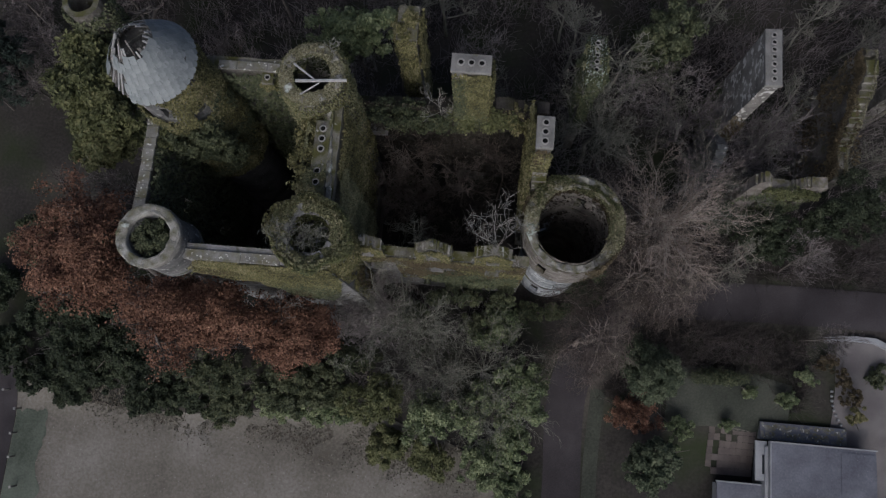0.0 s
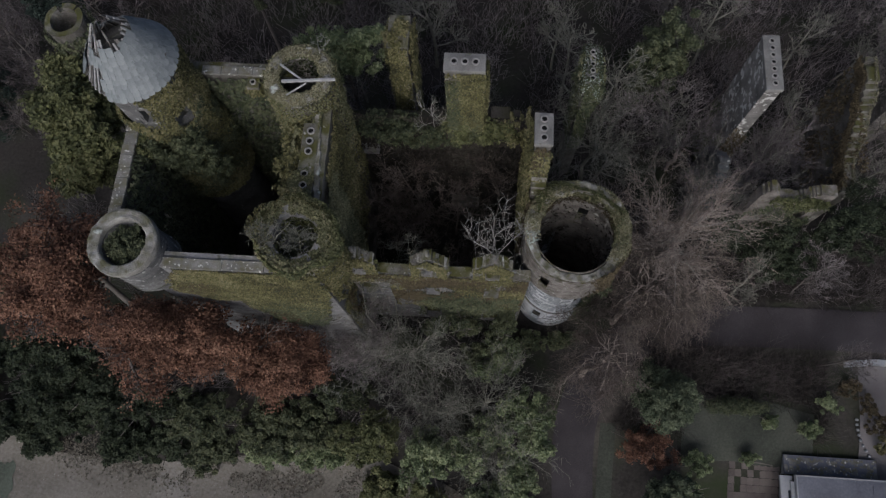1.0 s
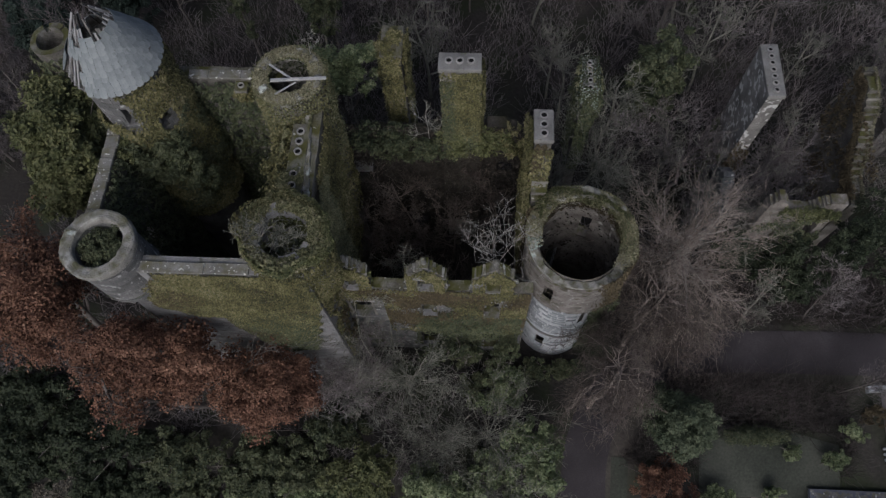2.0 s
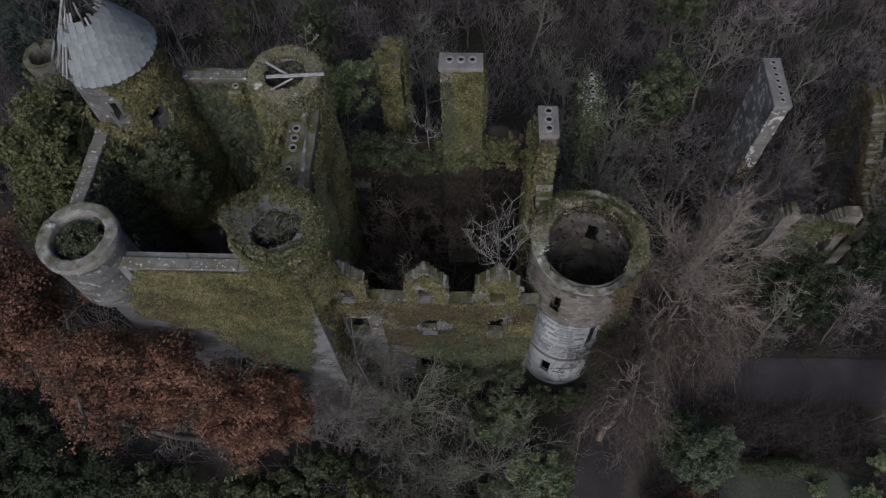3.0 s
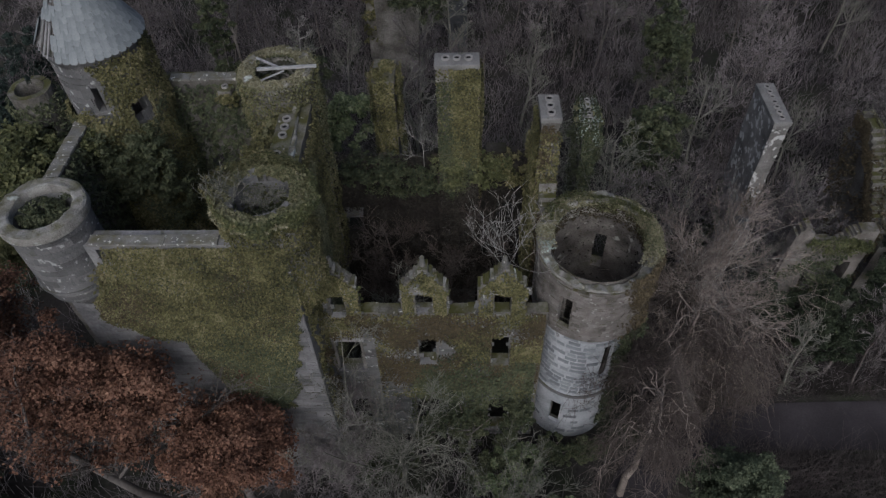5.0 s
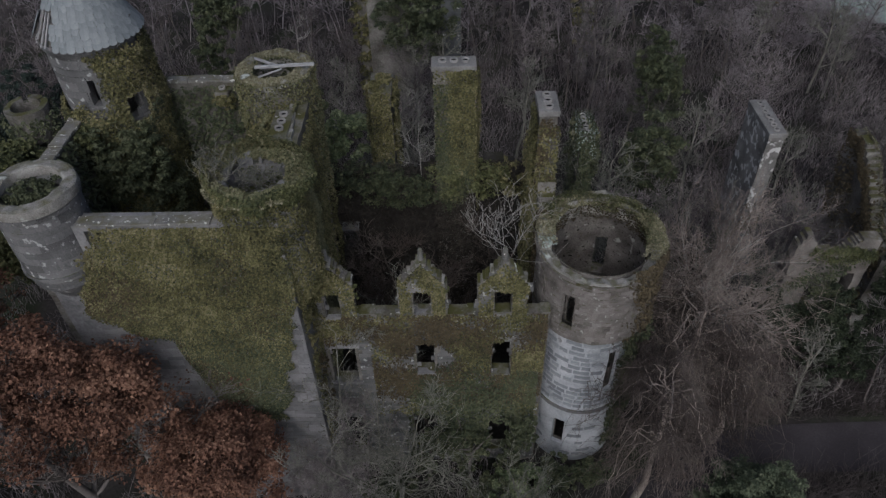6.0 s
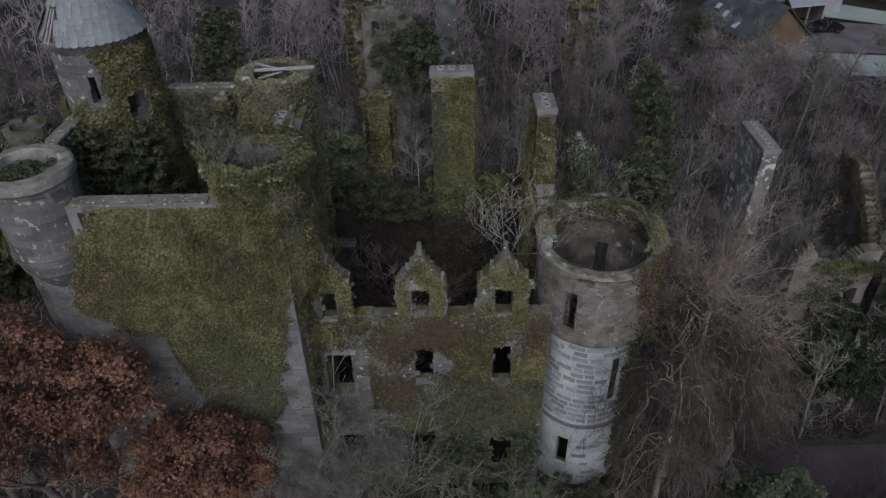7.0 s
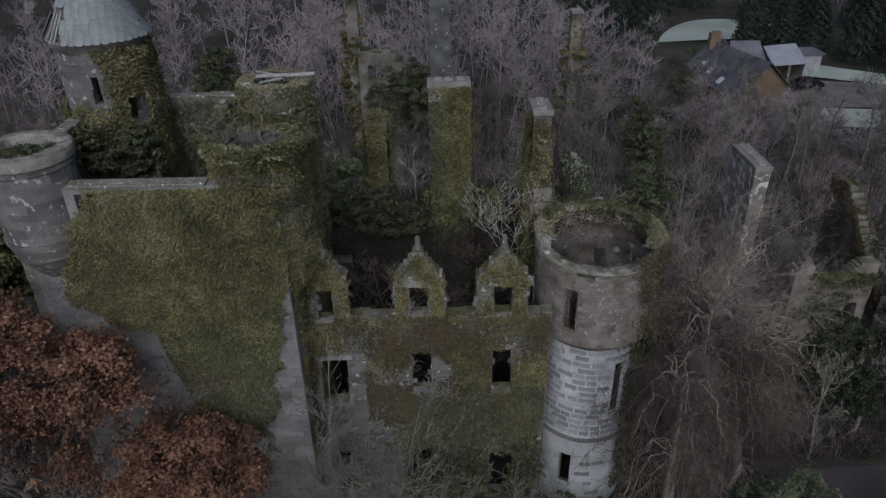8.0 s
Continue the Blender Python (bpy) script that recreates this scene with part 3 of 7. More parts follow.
def stack(label, x0, x1, y0, y1, z0, z1, pots, body=STONE, cap=GREYCAP, r=0.17, taper=0.0):
    """A chimney stack: rough body, overhanging cap slab and its pots."""
    t = thing("chimney_stack", label, "chimney", "chimneys of the ruin", at=(0.5 * (x0 + x1), 0.5 * (y0 + y1), z0))
    corners = [(x0, y0), (x1, y0), (x1, y1), (x0, y1)]
    cuts = []
    for k in range(4):
        p, q = corners[k], corners[(k + 1) % 4]
        n = max(2, int(math.hypot(q[0] - p[0], q[1] - p[1]) / 0.4))
        cuts += [k + i / n for i in range(n)]
    cuts.append(4.0)
    mx, my = 0.5 * (x0 + x1), 0.5 * (y0 + y1)

    def place(u, z, s):
        k = min(3, int(u)) if u < 4 else 0
        f = u - int(u) if u < 4 else 0
        p, q = corners[k], corners[(k + 1) % 4]
        x, y = p[0] + (q[0] - p[0]) * f, p[1] + (q[1] - p[1]) * f
        g = (1 - 0.45 * s) * (1 + taper * (z1 - z) / (z1 - z0))
        return (mx + (x - mx) * g, my + (y - my) * g, z)

    child("stack_body", slab("stack_body", cuts, steps(z0, z1 - 0.25, 0.3), lambda u, z: True, place, body, True, 0.03), t)
    part("cap_slab", box((x0 - 0.07, y0 - 0.07, z1 - 0.28), (x1 + 0.07, y1 + 0.07, z1), 0.03, 0.015), cap, t, "grey stone cap slab")
    for px, py in pots:
        ring = part("chimney_pot", pot_bm(px, py, z1 - 0.01, r, 0.12), POT, t, "pale round chimney pot")
        part("flue", ring_mesh(px, py, 0.005, r * 0.68, z1 + 0.004, z1 + 0.03, 12, 0.0), SOOT, ring, "sooty flue hole")
    return t


def ivy_on_wall(name, axis, a0, a1, face, side, z0, z1, count, mat, mask, size=0.2, bulge=0.3, label="dense ivy clinging to the ruined wall"):
    """Ivy leaves over a straight wall face; side is the outward sign; mask(u, z) from 0 to 1."""
    cs, ns = [], []
    while len(cs) < count:
        u, z = R.uniform(a0, a1), R.uniform(z0, z1)
        w = mask(u, z)
        if R.uniform() > w:
            continue
        out = 0.05 + bulge * (0.5 + 0.9 * lump((u, z, face), 0.9)) * w * R.uniform(0.3, 1.0) + 0.1 * R.uniform()
        if axis == "x":
            cs.append((u, face + side * max(0.03, out), z))
            ns.append((0, side, 1.0))
        else:
            cs.append((face + side * max(0.03, out), u, z))
            ns.append((side, 0, 1.0))
    return tagged(new(name, leaves(name, cs, ns, size, mat, R)), label, "ivy", "ivy on the ruin", "stuff")


def ivy_on_tower(name, cx, cy, radius, z0, z1, count, mat, mask, size=0.2, bulge=0.3, label="dense ivy wrapped round the ruined tower"):
    cs, ns = [], []
    while len(cs) < count:
        a, z = R.uniform(-math.pi, math.pi), R.uniform(z0, z1)
        w = mask(a, z)
        if R.uniform() > w:
            continue
        r = radius(z) + 0.05 + max(0.0, bulge * (0.5 + 0.9 * lump((2 * math.cos(a) + cx, 2 * math.sin(a), z), 0.9)) * R.uniform(0.3, 1.0) * w) + 0.1 * R.uniform()
        cs.append((cx + r * math.cos(a), cy + r * math.sin(a), z))
        ns.append((math.cos(a), math.sin(a), 1.0))
    return tagged(new(name, leaves(name, cs, ns, size, mat, R)), label, "ivy", "ivy on the ruin", "stuff")


def ring_growth(cx, cy, r0, r1, z, rise, count, mat, size, label, mask=lambda a: 1.0):
    """Grass, moss or ivy lying on a ruined tower's ring-shaped head."""
    cs, ns = [], []
    while len(cs) < count:
        a, f = R.uniform(-math.pi, math.pi), R.uniform()
        edge = 0.10 * lump((3 * math.cos(a), 3 * math.sin(a), cx), 1.2)
        if R.uniform() > mask(a):
            continue
        r = r0 + edge + (r1 - r0) * f
        h = rise * math.sin(math.pi * (0.12 + 0.76 * f)) * (0.75 + 0.9 * lump((r * math.cos(a), r * math.sin(a), cy), 1.6))
        cs.append((cx + r * math.cos(a), cy + r * math.sin(a), z + max(0.02, h) * R.uniform(0.6, 1.0)))
        ns.append((0.3 * math.cos(a), 0.3 * math.sin(a), 1.0))
    return tagged(new("ivy", leaves("ivy", cs, ns, size, mat, R, 0.9)), label, "ivy", "ivy on the ruin", "stuff")


def ivy_heap(name, centre, radii, clumps, per, size, mat, label, category="ivy"):
    c, n = blob_leaves(R, centre, radii, clumps, per, size)
    return tagged(new(name, leaves(name, c, n, size, mat, R)), label, category, kind="stuff")


def angle_gap(a, b):
    return abs((a - b + math.pi) % (2 * math.pi) - math.pi)


def laid_stones(name, place, a0, a1, z0, z1, high, wide, mat, keep, scale=1.0, proud=0.05, seed=1):
    """Uneven stones in courses over a wall face: place(u, z, out) gives the point; keep(u, z) says where stones still sit."""
    rng = np.random.default_rng(seed)
    verts, faces = [], []
    z = z0
    while z < z1:
        h = rng.uniform(*high)
        u = a0 + rng.uniform(0, wide[0]) * scale
        while u < a1:
            w = min(rng.uniform(*wide) * scale, a1 - u)
            if w < 0.06 * scale:
                break
            if keep(u + 0.5 * w, z + 0.5 * h):
                g, b = 0.001, 0.004
                out = proud + rng.uniform(-0.22, 0.28) * proud
                n = 1 if scale == 1.0 else 3
                k = len(verts)
                shift = [rng.uniform(-0.016, 0.016) for _ in range(4)]
                for o, e in ((-0.04, 0.0), (out, b)):
                    for dz in (0, 1):
                        for i in range(n + 1):
                            uu = u + (g + e) * scale + (w - 2 * (g + e) * scale) * i / n
                            zz = z + (g + e) + dz * (h - 2 * (g + e)) + shift[2 * dz + (i > 0)]
                            verts.append(place(uu, zz, o))
                m, t = n + 1, 2 * (n + 1)
                for i in range(n):
                    p = k + t + i
                    faces += [(p, p + 1, p + m + 1, p + m), (k + i, k + i + 1, p + 1, p), (p + m, p + m + 1, k + m + i + 1, k + m + i)]
                faces += [(k, k + t, k + t + m, k + m), (k + n, k + m + n, k + t + m + n, k + t + n)]
            u += w
        z += h
    return fastmesh(name, verts, faces, mat)


def round_face(cx, cy, radius):
    return lambda a, z, out: (cx + (radius(z) + out) * math.cos(a), cy + (radius(z) + out) * math.sin(a), z)


SOUTH, EAST, WEST, NORTH = -math.pi / 2, 0.0, math.pi, math.pi / 2

# the corner turret that hangs off the south-west angle
LTX, LTY = -16.75, 4.38


def turret_radius(z):
    return 0.35 + 1.12 * smooth((z - 14.9) / 2.6) + (0.1 if z > 20.3 else 0.0)


turret = thing("corner_turret", "round grey stone corner turret with an open ringed top", "tower", at=(LTX, LTY, 14.9))
child("turret_wall", tower_mesh("turret_wall", LTX, LTY, turret_radius, 0.42, 14.9, 20.75, lambda a: 30, [], DRUM, 48, 0.28, 0.012), turret)
for rz, rr in ((20.25, 0.09), (17.5, 0.07), (16.9, 0.06)):
    part("string_course", ring_mesh(LTX, LTY, turret_radius(rz) - 0.1, turret_radius(rz) + rr, rz, rz + 0.14), DRUM, turret)
child("rim", rim_mesh("rim", LTX, LTY, lambda a: 1.62, lambda a: 1.10, 20.5, lambda a: 20.9 + 0.04 * lump((4 * math.cos(a), 4 * math.sin(a), 3), 1.0), RIM, 96, 0.05), turret, "lichened stone rim")

child("stonework", laid_stones("stonework", round_face(LTX, LTY, turret_radius), -math.pi, 0.6, 15.2, 20.6, (0.26, 0.38), (0.45, 1.0), STONEWORK, lambda a, z: True, 0.7, 0.010, 3), turret, "coursed grey stones", "stuff")

# south range of the keep
wall_south = tagged(new("wall_south", wall_mesh("wall_south", "x", -17.4, -8.0, 3.65, 0.75, -0.3, 19.55, lambda u: 30, [(-15.1, -14.85, 18.5, 19.3), (-14.7, -14.45, 18.5, 19.3), (-14.0, -13.0, 8.3, 10.3), (-11.4, -10.4, 7.6, 9.8), (-14.0, -13.0, 3.2, 5.6), (-11.4, -10.4, 3.2, 5.6)], PALE, jitter=0.004)), "tall pale stone wall half buried in ivy", "wall", kind="structure")
coping(wall_south, "x", -15.3, -10.4, 3.56, 4.1, 19.54, 0.11, 2.45)

wall_west = tagged(new("wall_west", wall_mesh("wall_west", "y", 4.4, 12.6, -18.3, 0.5, -0.3, 19.55, lambda u: 30, [(7.0, 8.0, 13.0, 15.0), (7.0, 8.0, 7.0, 9.0)], STONE)), "high weathered stone wall with a mossy flat head", "wall", kind="structure")
coping(wall_west, "y", 5.9, 10.9, -18.36, -17.74, 19.54)

wall_north = tagged(new("wall_north", wall_mesh("wall_north", "x", -16.0, -10.4, 14.0, 0.7, -0.3, 19.5, lambda u: 30, [(-14.4, -13.6, 13, 15), (-12.3, -11.5, 13, 15)], STONE)), "high ivy-clad stone wall with pale coping", "wall", kind="structure")
coping(wall_north, "x", -15.1, -11.3, 13.95, 14.45, 19.49, 0.12, 0.9)
stack("small ivy-ringed single-flue chimney on the wall", -12.70, -12.20, 13.48, 13.96, 18.8, 19.3, [(-12.45, 13.72)], STONE, STONE, r=0.16)

for name, place, a0, a1, seed in (("stonework", lambda u, z, o: (u, 3.65 - o, z), -10.6, -8.02, 21), ("stonework", lambda u, z, o: (u, 3.65 - o, z), -16.6, -12.6, 22)):
    child(name, laid_stones(name, place, a0, a1, 3.0, 17.6, (0.22, 0.4), (0.35, 0.9), PALEWORK, lambda u, z: lump((u, z, 9), 0.7) > -0.32, 1.0, 0.02, seed), wall_south, "uneven pale stones", "stuff")

# ivy-crowned middle tower
MTX, MTY = -8.9, 5.2


def middle_radius(z):
    return 0.7 + 0.85 * smooth((z - 13.2) / 2.6)


middle = thing("round_tower", "round stone tower smothered in ivy, dead branches in its top", "tower", "towers of the ruin", at=(MTX, MTY, 13.2))
child("tower_wall", tower_mesh("tower_wall", MTX, MTY, middle_radius, 0.5, 13.2, 20.9, lambda a: 20.45 + 0.3 * lump((3 * math.cos(a), 3 * math.sin(a), 1)), [(radians(-52), 0.16, 18.1, 18.9)], PALE), middle)
wall_return = tagged(new("wall_return", wall_mesh("wall_return", "y", 4.42, 5.8, -8.75, 0.74, -0.3, 19.2, lambda u: 30, [], PALE, jitter=0.004)), "short pale return wall at the corner of the keep", "wall", kind="structure")

# tower at the inner north corner
BTX, BTY = -9.8, 13.6
north_tower = thing("round_tower", "round ivy-clad tower with fallen pale timbers across its open top", "tower", "towers of the ruin", at=(BTX, BTY, 0))
child("tower_wall", tower_mesh("tower_wall", BTX, BTY, lambda z: 1.5 + 0.15 * smooth((z - 18) / 0.7), 0.45, -0.3, 20.5, lambda a: 20.25 + 0.2 * lump((3 * math.cos(a), 3 * math.sin(a), 7)), [], STONE), north_tower)
child("rim", rim_mesh("rim", BTX, BTY, lambda a: 1.64, lambda a: 1.16, 20.0, lambda a: 20.45 + 0.14 * lump((4 * math.cos(a), 4 * math.sin(a), 0), 1.0), RIM, 96, 0.08), north_tower, "crumbling stone rim")


def beam(name, p, q, w, mat, label, category="timber"):
    d = Vector(q) - Vector(p)
    bm = box((-w / 2, -w / 2, 0), (w / 2, w / 2, d.length), 0.015, 0.02)
    bmesh.ops.transform(bm, matrix=Matrix.Translation(p) @ d.to_track_quat("Z", "Y").to_matrix().to_4x4(), verts=bm.verts)
    me = bpy.data.meshes.new(name)
    bm.to_mesh(me)
    bm.free()
    me.materials.append(mat)
    return tagged(new(name, me), label, category)


beam("fallen_beam", (-10.5, 13.05, 20.72), (-7.85, 13.25, 20.74), 0.12, BLEACHED, "long bleached timber lying across the tower top")
beam("fallen_beam", (-10.7, 14.0, 20.66), (-9.55, 13.2, 20.70), 0.11, BLEACHED, "short bleached timber lying across the tower top")
beam("fallen_beam", (-10.2, 12.35, 20.60), (-9.3, 13.05, 20.64), 0.07, BLEACHED, "thin bleached timber lying across the tower top")

# slate-roofed tower
CTX, CTY = -17.0, 12.6
CONE_HOLES = [(radians(-84), 0.12, 20.3, 21.6), (radians(-39), 0.19, 19.3, 20.5)]
cone_tower = thing("slate_roofed_tower", "round stone tower with a broken conical slate roof", "tower", "towers of the ruin", at=(CTX, CTY, 0))
child("tower_wall", tower_mesh("tower_wall", CTX, CTY, lambda z: 1.88 + 0.16 * smooth((z - 22.4) / 0.3), 0.5, -0.3, 22.95, lambda a: 30, CONE_HOLES, DRUM, 64, 0.3, 0.012), cone_tower)
child("stonework", laid_stones("stonework", round_face(CTX, CTY, lambda z: 1.90), -math.pi, 0.0, 14.0, 22.5, (0.28, 0.42), (0.5, 1.1), STONEWORK, lambda a, z: not any(angle_gap(a, h) < w + 0.03 and lo < z < hi for h, w, lo, hi in CONE_HOLES), 0.5, 0.010, 5), cone_tower, "coursed grey stones", "stuff")
part("cornice", ring_mesh(CTX, CTY, 1.6, 2.05, 22.78, 22.94), PALE, cone_tower)
EAVE, CONEH, CONER = 23.0, 3.7, 2.2


def roof_there(a, f):
    """Where the slates still hang: the north-west is torn open to the rafters, the south-west eave is gone, the tip is lost."""
    g = angle_gap(a, radians(150))
    edge = 0.10 * lump((3 * math.cos(a), 3 * math.sin(a), 2), 1.0) + 0.12 * lump((a * 7, f * 2, 9), 1.0)
    tear = 0.56 - 0.33 * smooth((1.5 - g) / 0.6) + edge
    gap = angle_gap(a, radians(-130)) < 0.38 + 0.16 * lump((f * 9, 0, 3), 1.0) and f < 0.36 + 0.5 * edge
    return f < tear and not gap


def cone_point(a, f, out=0.0):
    r = CONER * (1 - f) + out
    return Vector((CTX + r * math.cos(a), CTY + r * math.sin(a), EAVE - 0.12 + CONEH * f + out * 0.4))


child("roof_boarding", slab("roof_boarding", np.linspace(-math.pi, math.pi, 73), np.linspace(0, 0.9, 46), lambda a, f: roof_there(a, f + 0.02), lambda a, f, q: cone_point(a, f, -0.05 - 0.03 * q), ROTTEN, True, 0.012), cone_tower)
for k in range(44):
    a = 2 * math.pi * k / 44 + random.uniform(-0.04, 0.04)
    top = random.uniform(0.35, 0.8) if angle_gap(a, radians(170)) < 2.2 else random.uniform(0.5, 0.66)
    p, q = cone_point(a, 0.0, -0.12), cone_point(a + random.uniform(-0.05, 0.05), top, -0.10)
    d = q - p
    bm = box((-0.035, -0.03, 0), (0.035, 0.03, d.length), 0.0, 0.012)
    bmesh.ops.transform(bm, matrix=Matrix.Translation(p) @ d.to_track_quat("Z", "Y").to_matrix().to_4x4(), verts=bm.verts)
    part("rafter", bm, BLEACHED if k % 3 else ROTTEN, cone_tower)

# great round tower beside the dormered front
TX, TY = 4.85, 8.0


def great_radius(z):
    return 2.33 + 0.42 * smooth((z - 10.2) / 0.5) + 0.08 * (5.0 > z > 4.7) - 0.0


def kept(a):
    """One where the wall head still stands to its full height, round the north side."""
    return smooth((math.sin(a + 0.05) + 0.22) / 0.14)


def great_top(a):
    return 14.45 + 0.48 * kept(a) + 0.17 * math.sin(a) + 0.12 * lump((4 * math.cos(a), 4 * math.sin(a), 0))


great = thing("great_round_tower", "great roofless round tower, rough drum above whitened coursed stone", "tower", "towers of the ruin", at=(TX, TY, 0))
GREAT_HOLES = [(radians(-124), 0.12, 11.2, 13.5), (radians(-117), 0.14, 1.6, 3.6), (radians(-62), 0.14, 6.2, 9.2), (radians(72), 0.15, 10.6, 13.0), (radians(115), 0.2, 4.0, 9.0)]
child("shaft_wall", tower_mesh("shaft_wall", TX, TY, great_radius, 0.2, -0.3, 10.2, lambda a: 30, GREAT_HOLES, LIME, 72, 0.3, 0.012), great, "limewashed stone shaft")
child("inner_lining", tower_mesh("inner_lining", TX, TY, lambda z: 2.0 + 0.215 * smooth((z - 8.0) / 4.0), 0.05, -0.3, 14.5, lambda a: 30, GREAT_HOLES, LINING, 72, 0.3, 0.035), great, "stained brown-grey inner lining")
child("drum_wall", tower_mesh("drum_wall", TX, TY, great_radius, 0.24, 10.2, 15.6, great_top, GREAT_HOLES, RUBBLE, 110, 0.18, 0.04), great, "rough rubble drum with a broken window")
child("rubble_facing", laid_stones("rubble_facing", round_face(TX, TY, great_radius), -math.pi, math.pi, 10.5, 14.4, (0.12, 0.24), (0.16, 0.42), RUBBLEWORK, lambda a, z: z < great_top(a) - 0.1 and lump((3 * math.cos(a), 3 * math.sin(a), z), 1.1) > -0.28 and not any(angle_gap(a, h[0]) < h[1] + 0.03 and h[2] < z < h[3] for h in GREAT_HOLES), 0.37, 0.03, 7), great, "rough grey-brown rubble stones", "stuff")
part("string_course", ring_mesh(TX, TY, 2.2, 2.47, 4.7, 4.9), PALE, great)
child("rim", rim_mesh("rim", TX, TY, lambda a: 2.66 + 0.17 * kept(a), lambda a: 2.26 - 0.12 * kept(a), 14.3, lambda a: great_top(a) + 0.14 + 0.12 * lump((5 * math.cos(a), 5 * math.sin(a), 3), 0.9), RIM, 170, 0.11), great, "worn pale stone rim")



def hex_slate(w, l):
    """One thick slate with a clipped tail, hung from its head at the origin; x across, y up the slope, z out."""
    bm = bmesh.new()
    shape = ((-w / 2, 0.12), (w / 2, 0.12), (w / 2, -0.78 * l), (w * 0.27, -l), (-w * 0.27, -l), (-w / 2, -0.78 * l))
    up = [bm.verts.new((x, y, 0.016 - 0.03 * y)) for x, y in shape]
    dn = [bm.verts.new((x, y, -0.03 * y)) for x, y in shape]
    bm.faces.new(up)
    bm.faces.new(dn[::-1])
    for k in range(6):
        bm.faces.new((up[k], dn[k], dn[(k + 1) % 6], up[(k + 1) % 6]))
    bm.normal_update()
    return bm


def to_data(name, bm, mat):
    me = bpy.data.meshes.new(name)
    bm.to_mesh(me)
    bm.free()
    me.materials.append(mat)
    return me


slate_meshes = [to_data("slate", hex_slate(0.30 + 0.012 * k, 0.29 + 0.01 * k), SLATE) for k in range(3)]
spare = bmesh.new()
slant = math.hypot(CONER, CONEH)
row, hung = 0, 0
while row * 0.225 < slant * 0.92:
    f = (row * 0.225 + 0.25) / slant
    n = max(8, int(2 * math.pi * CONER * (1 - f) / 0.315) + 1)
    for k in range(n):
        a = 2 * math.pi * (k + 0.5 * (row % 2)) / n
        if not roof_there(a, f - 0.02) or random.random() < 0.012:
            continue
        p = cone_point(a, f, 0.012)
        upv = (cone_point(a, 1.0) - cone_point(a, 0.0)).normalized()
        side = Vector((-math.sin(a), math.cos(a), 0))
        m = Matrix.Translation(p) @ Matrix((side, upv, side.cross(upv))).transposed().to_4x4() @ pose(0, 0, 0, random.uniform(-2, 2), random.uniform(-3, 3), random.uniform(-4, 4))
        if hung < 300 and angle_gap(a, radians(-60)) < 1.3:
            ob = new("slate", slate_meshes[(row + k) % 3])
            ob.parent = cone_tower
            ob.matrix_basis = Matrix.Translation((-CTX, -CTY, 0)) @ m
            hung += 1
        else:
            piece = hex_slate(0.315, 0.30)
            bmesh.ops.transform(piece, matrix=m, verts=piece.verts)
            tmp = bpy.data.meshes.new("tmp")
            piece.to_mesh(tmp)
            spare.from_mesh(tmp)
            piece.free()
            bpy.data.meshes.remove(tmp)
    row += 1
child("slating", to_data("slating", spare, SLATEREST), cone_tower, kind="stuff")

# whitened coursed blocks of the great tower's shaft
BLOCKS = (0.42, 0.58, 0.76)
block_meshes = []
for w in BLOCKS:
    bm = bmesh.new()
    for k in range(4):
        x0, x1 = -w / 2 + w * k / 4, -w / 2 + w * (k + 1) / 4
        bow = [2.36 - math.sqrt(2.36 ** 2 - x * x) for x in (x0, x1)]
        lo, hi = -0.115 + 0.03 * lump((x0, w, 1), 2.0), 0.115 + 0.03 * lump((x0, w, 5), 2.0)
        vs = [bm.verts.new(p) for p in ((x0, bow[0] - 0.022, lo), (x1, bow[1] - 0.022, lo), (x1, bow[1] - 0.022, hi), (x0, bow[0] - 0.022, hi), (x0, bow[0] + 0.05, lo - 0.02), (x1, bow[1] + 0.05, lo - 0.02), (x1, bow[1] + 0.05, hi + 0.02), (x0, bow[0] + 0.05, hi + 0.02))]
        for q in ((0, 1, 2, 3), (0, 4, 5, 1), (3, 2, 6, 7)):
            bm.faces.new([vs[i] for i in q])
        if k in (0, 3):
            bm.faces.new([vs[i] for i in ((0, 3, 7, 4) if k == 0 else (1, 5, 6, 2))])
    bm.normal_update()
    block_meshes.append(to_data("stone_block", bm, ASHLAR))
for course in range(29):
    z = 10.0 - course * 0.345
    r = great_radius(min(z, 9.9)) - 0.0
    a = radians(-178) + 0.13 * (course % 3)
    while a < radians(-5) and z > 0.2:
        kind = random.choice((0, 1, 1, 2))
        w = BLOCKS[kind]
        mid = a + 0.5 * w / r
        a += (w + random.uniform(0.06, 0.14)) / r
        if any(angle_gap(mid, h[0]) < h[1] + 0.2 and h[2] - 0.2 < z < h[3] + 0.2 for h in GREAT_HOLES) or 4.4 < z < 5.1 or random.random() < (0.75 if z < 4.7 else 0.12):
            continue
        ob = new("stone_block", block_meshes[kind])
        ob.parent = great
        ob.matrix_basis = Matrix.Translation((-TX, -TY, 0)) @ Matrix.Translation((TX + r * math.cos(mid), TY + r * math.sin(mid), z + random.uniform(-0.02, 0.02))) @ pose(0, 0, 0, 0, 0, math.degrees(mid) + 90) @ pose(0, random.uniform(-0.010, 0.010), 0, 0, random.uniform(-1.2, 1.2), 0)

# dormered front
FY = 5.82
DORMERS = (-7.15, -3.12, 0.45)


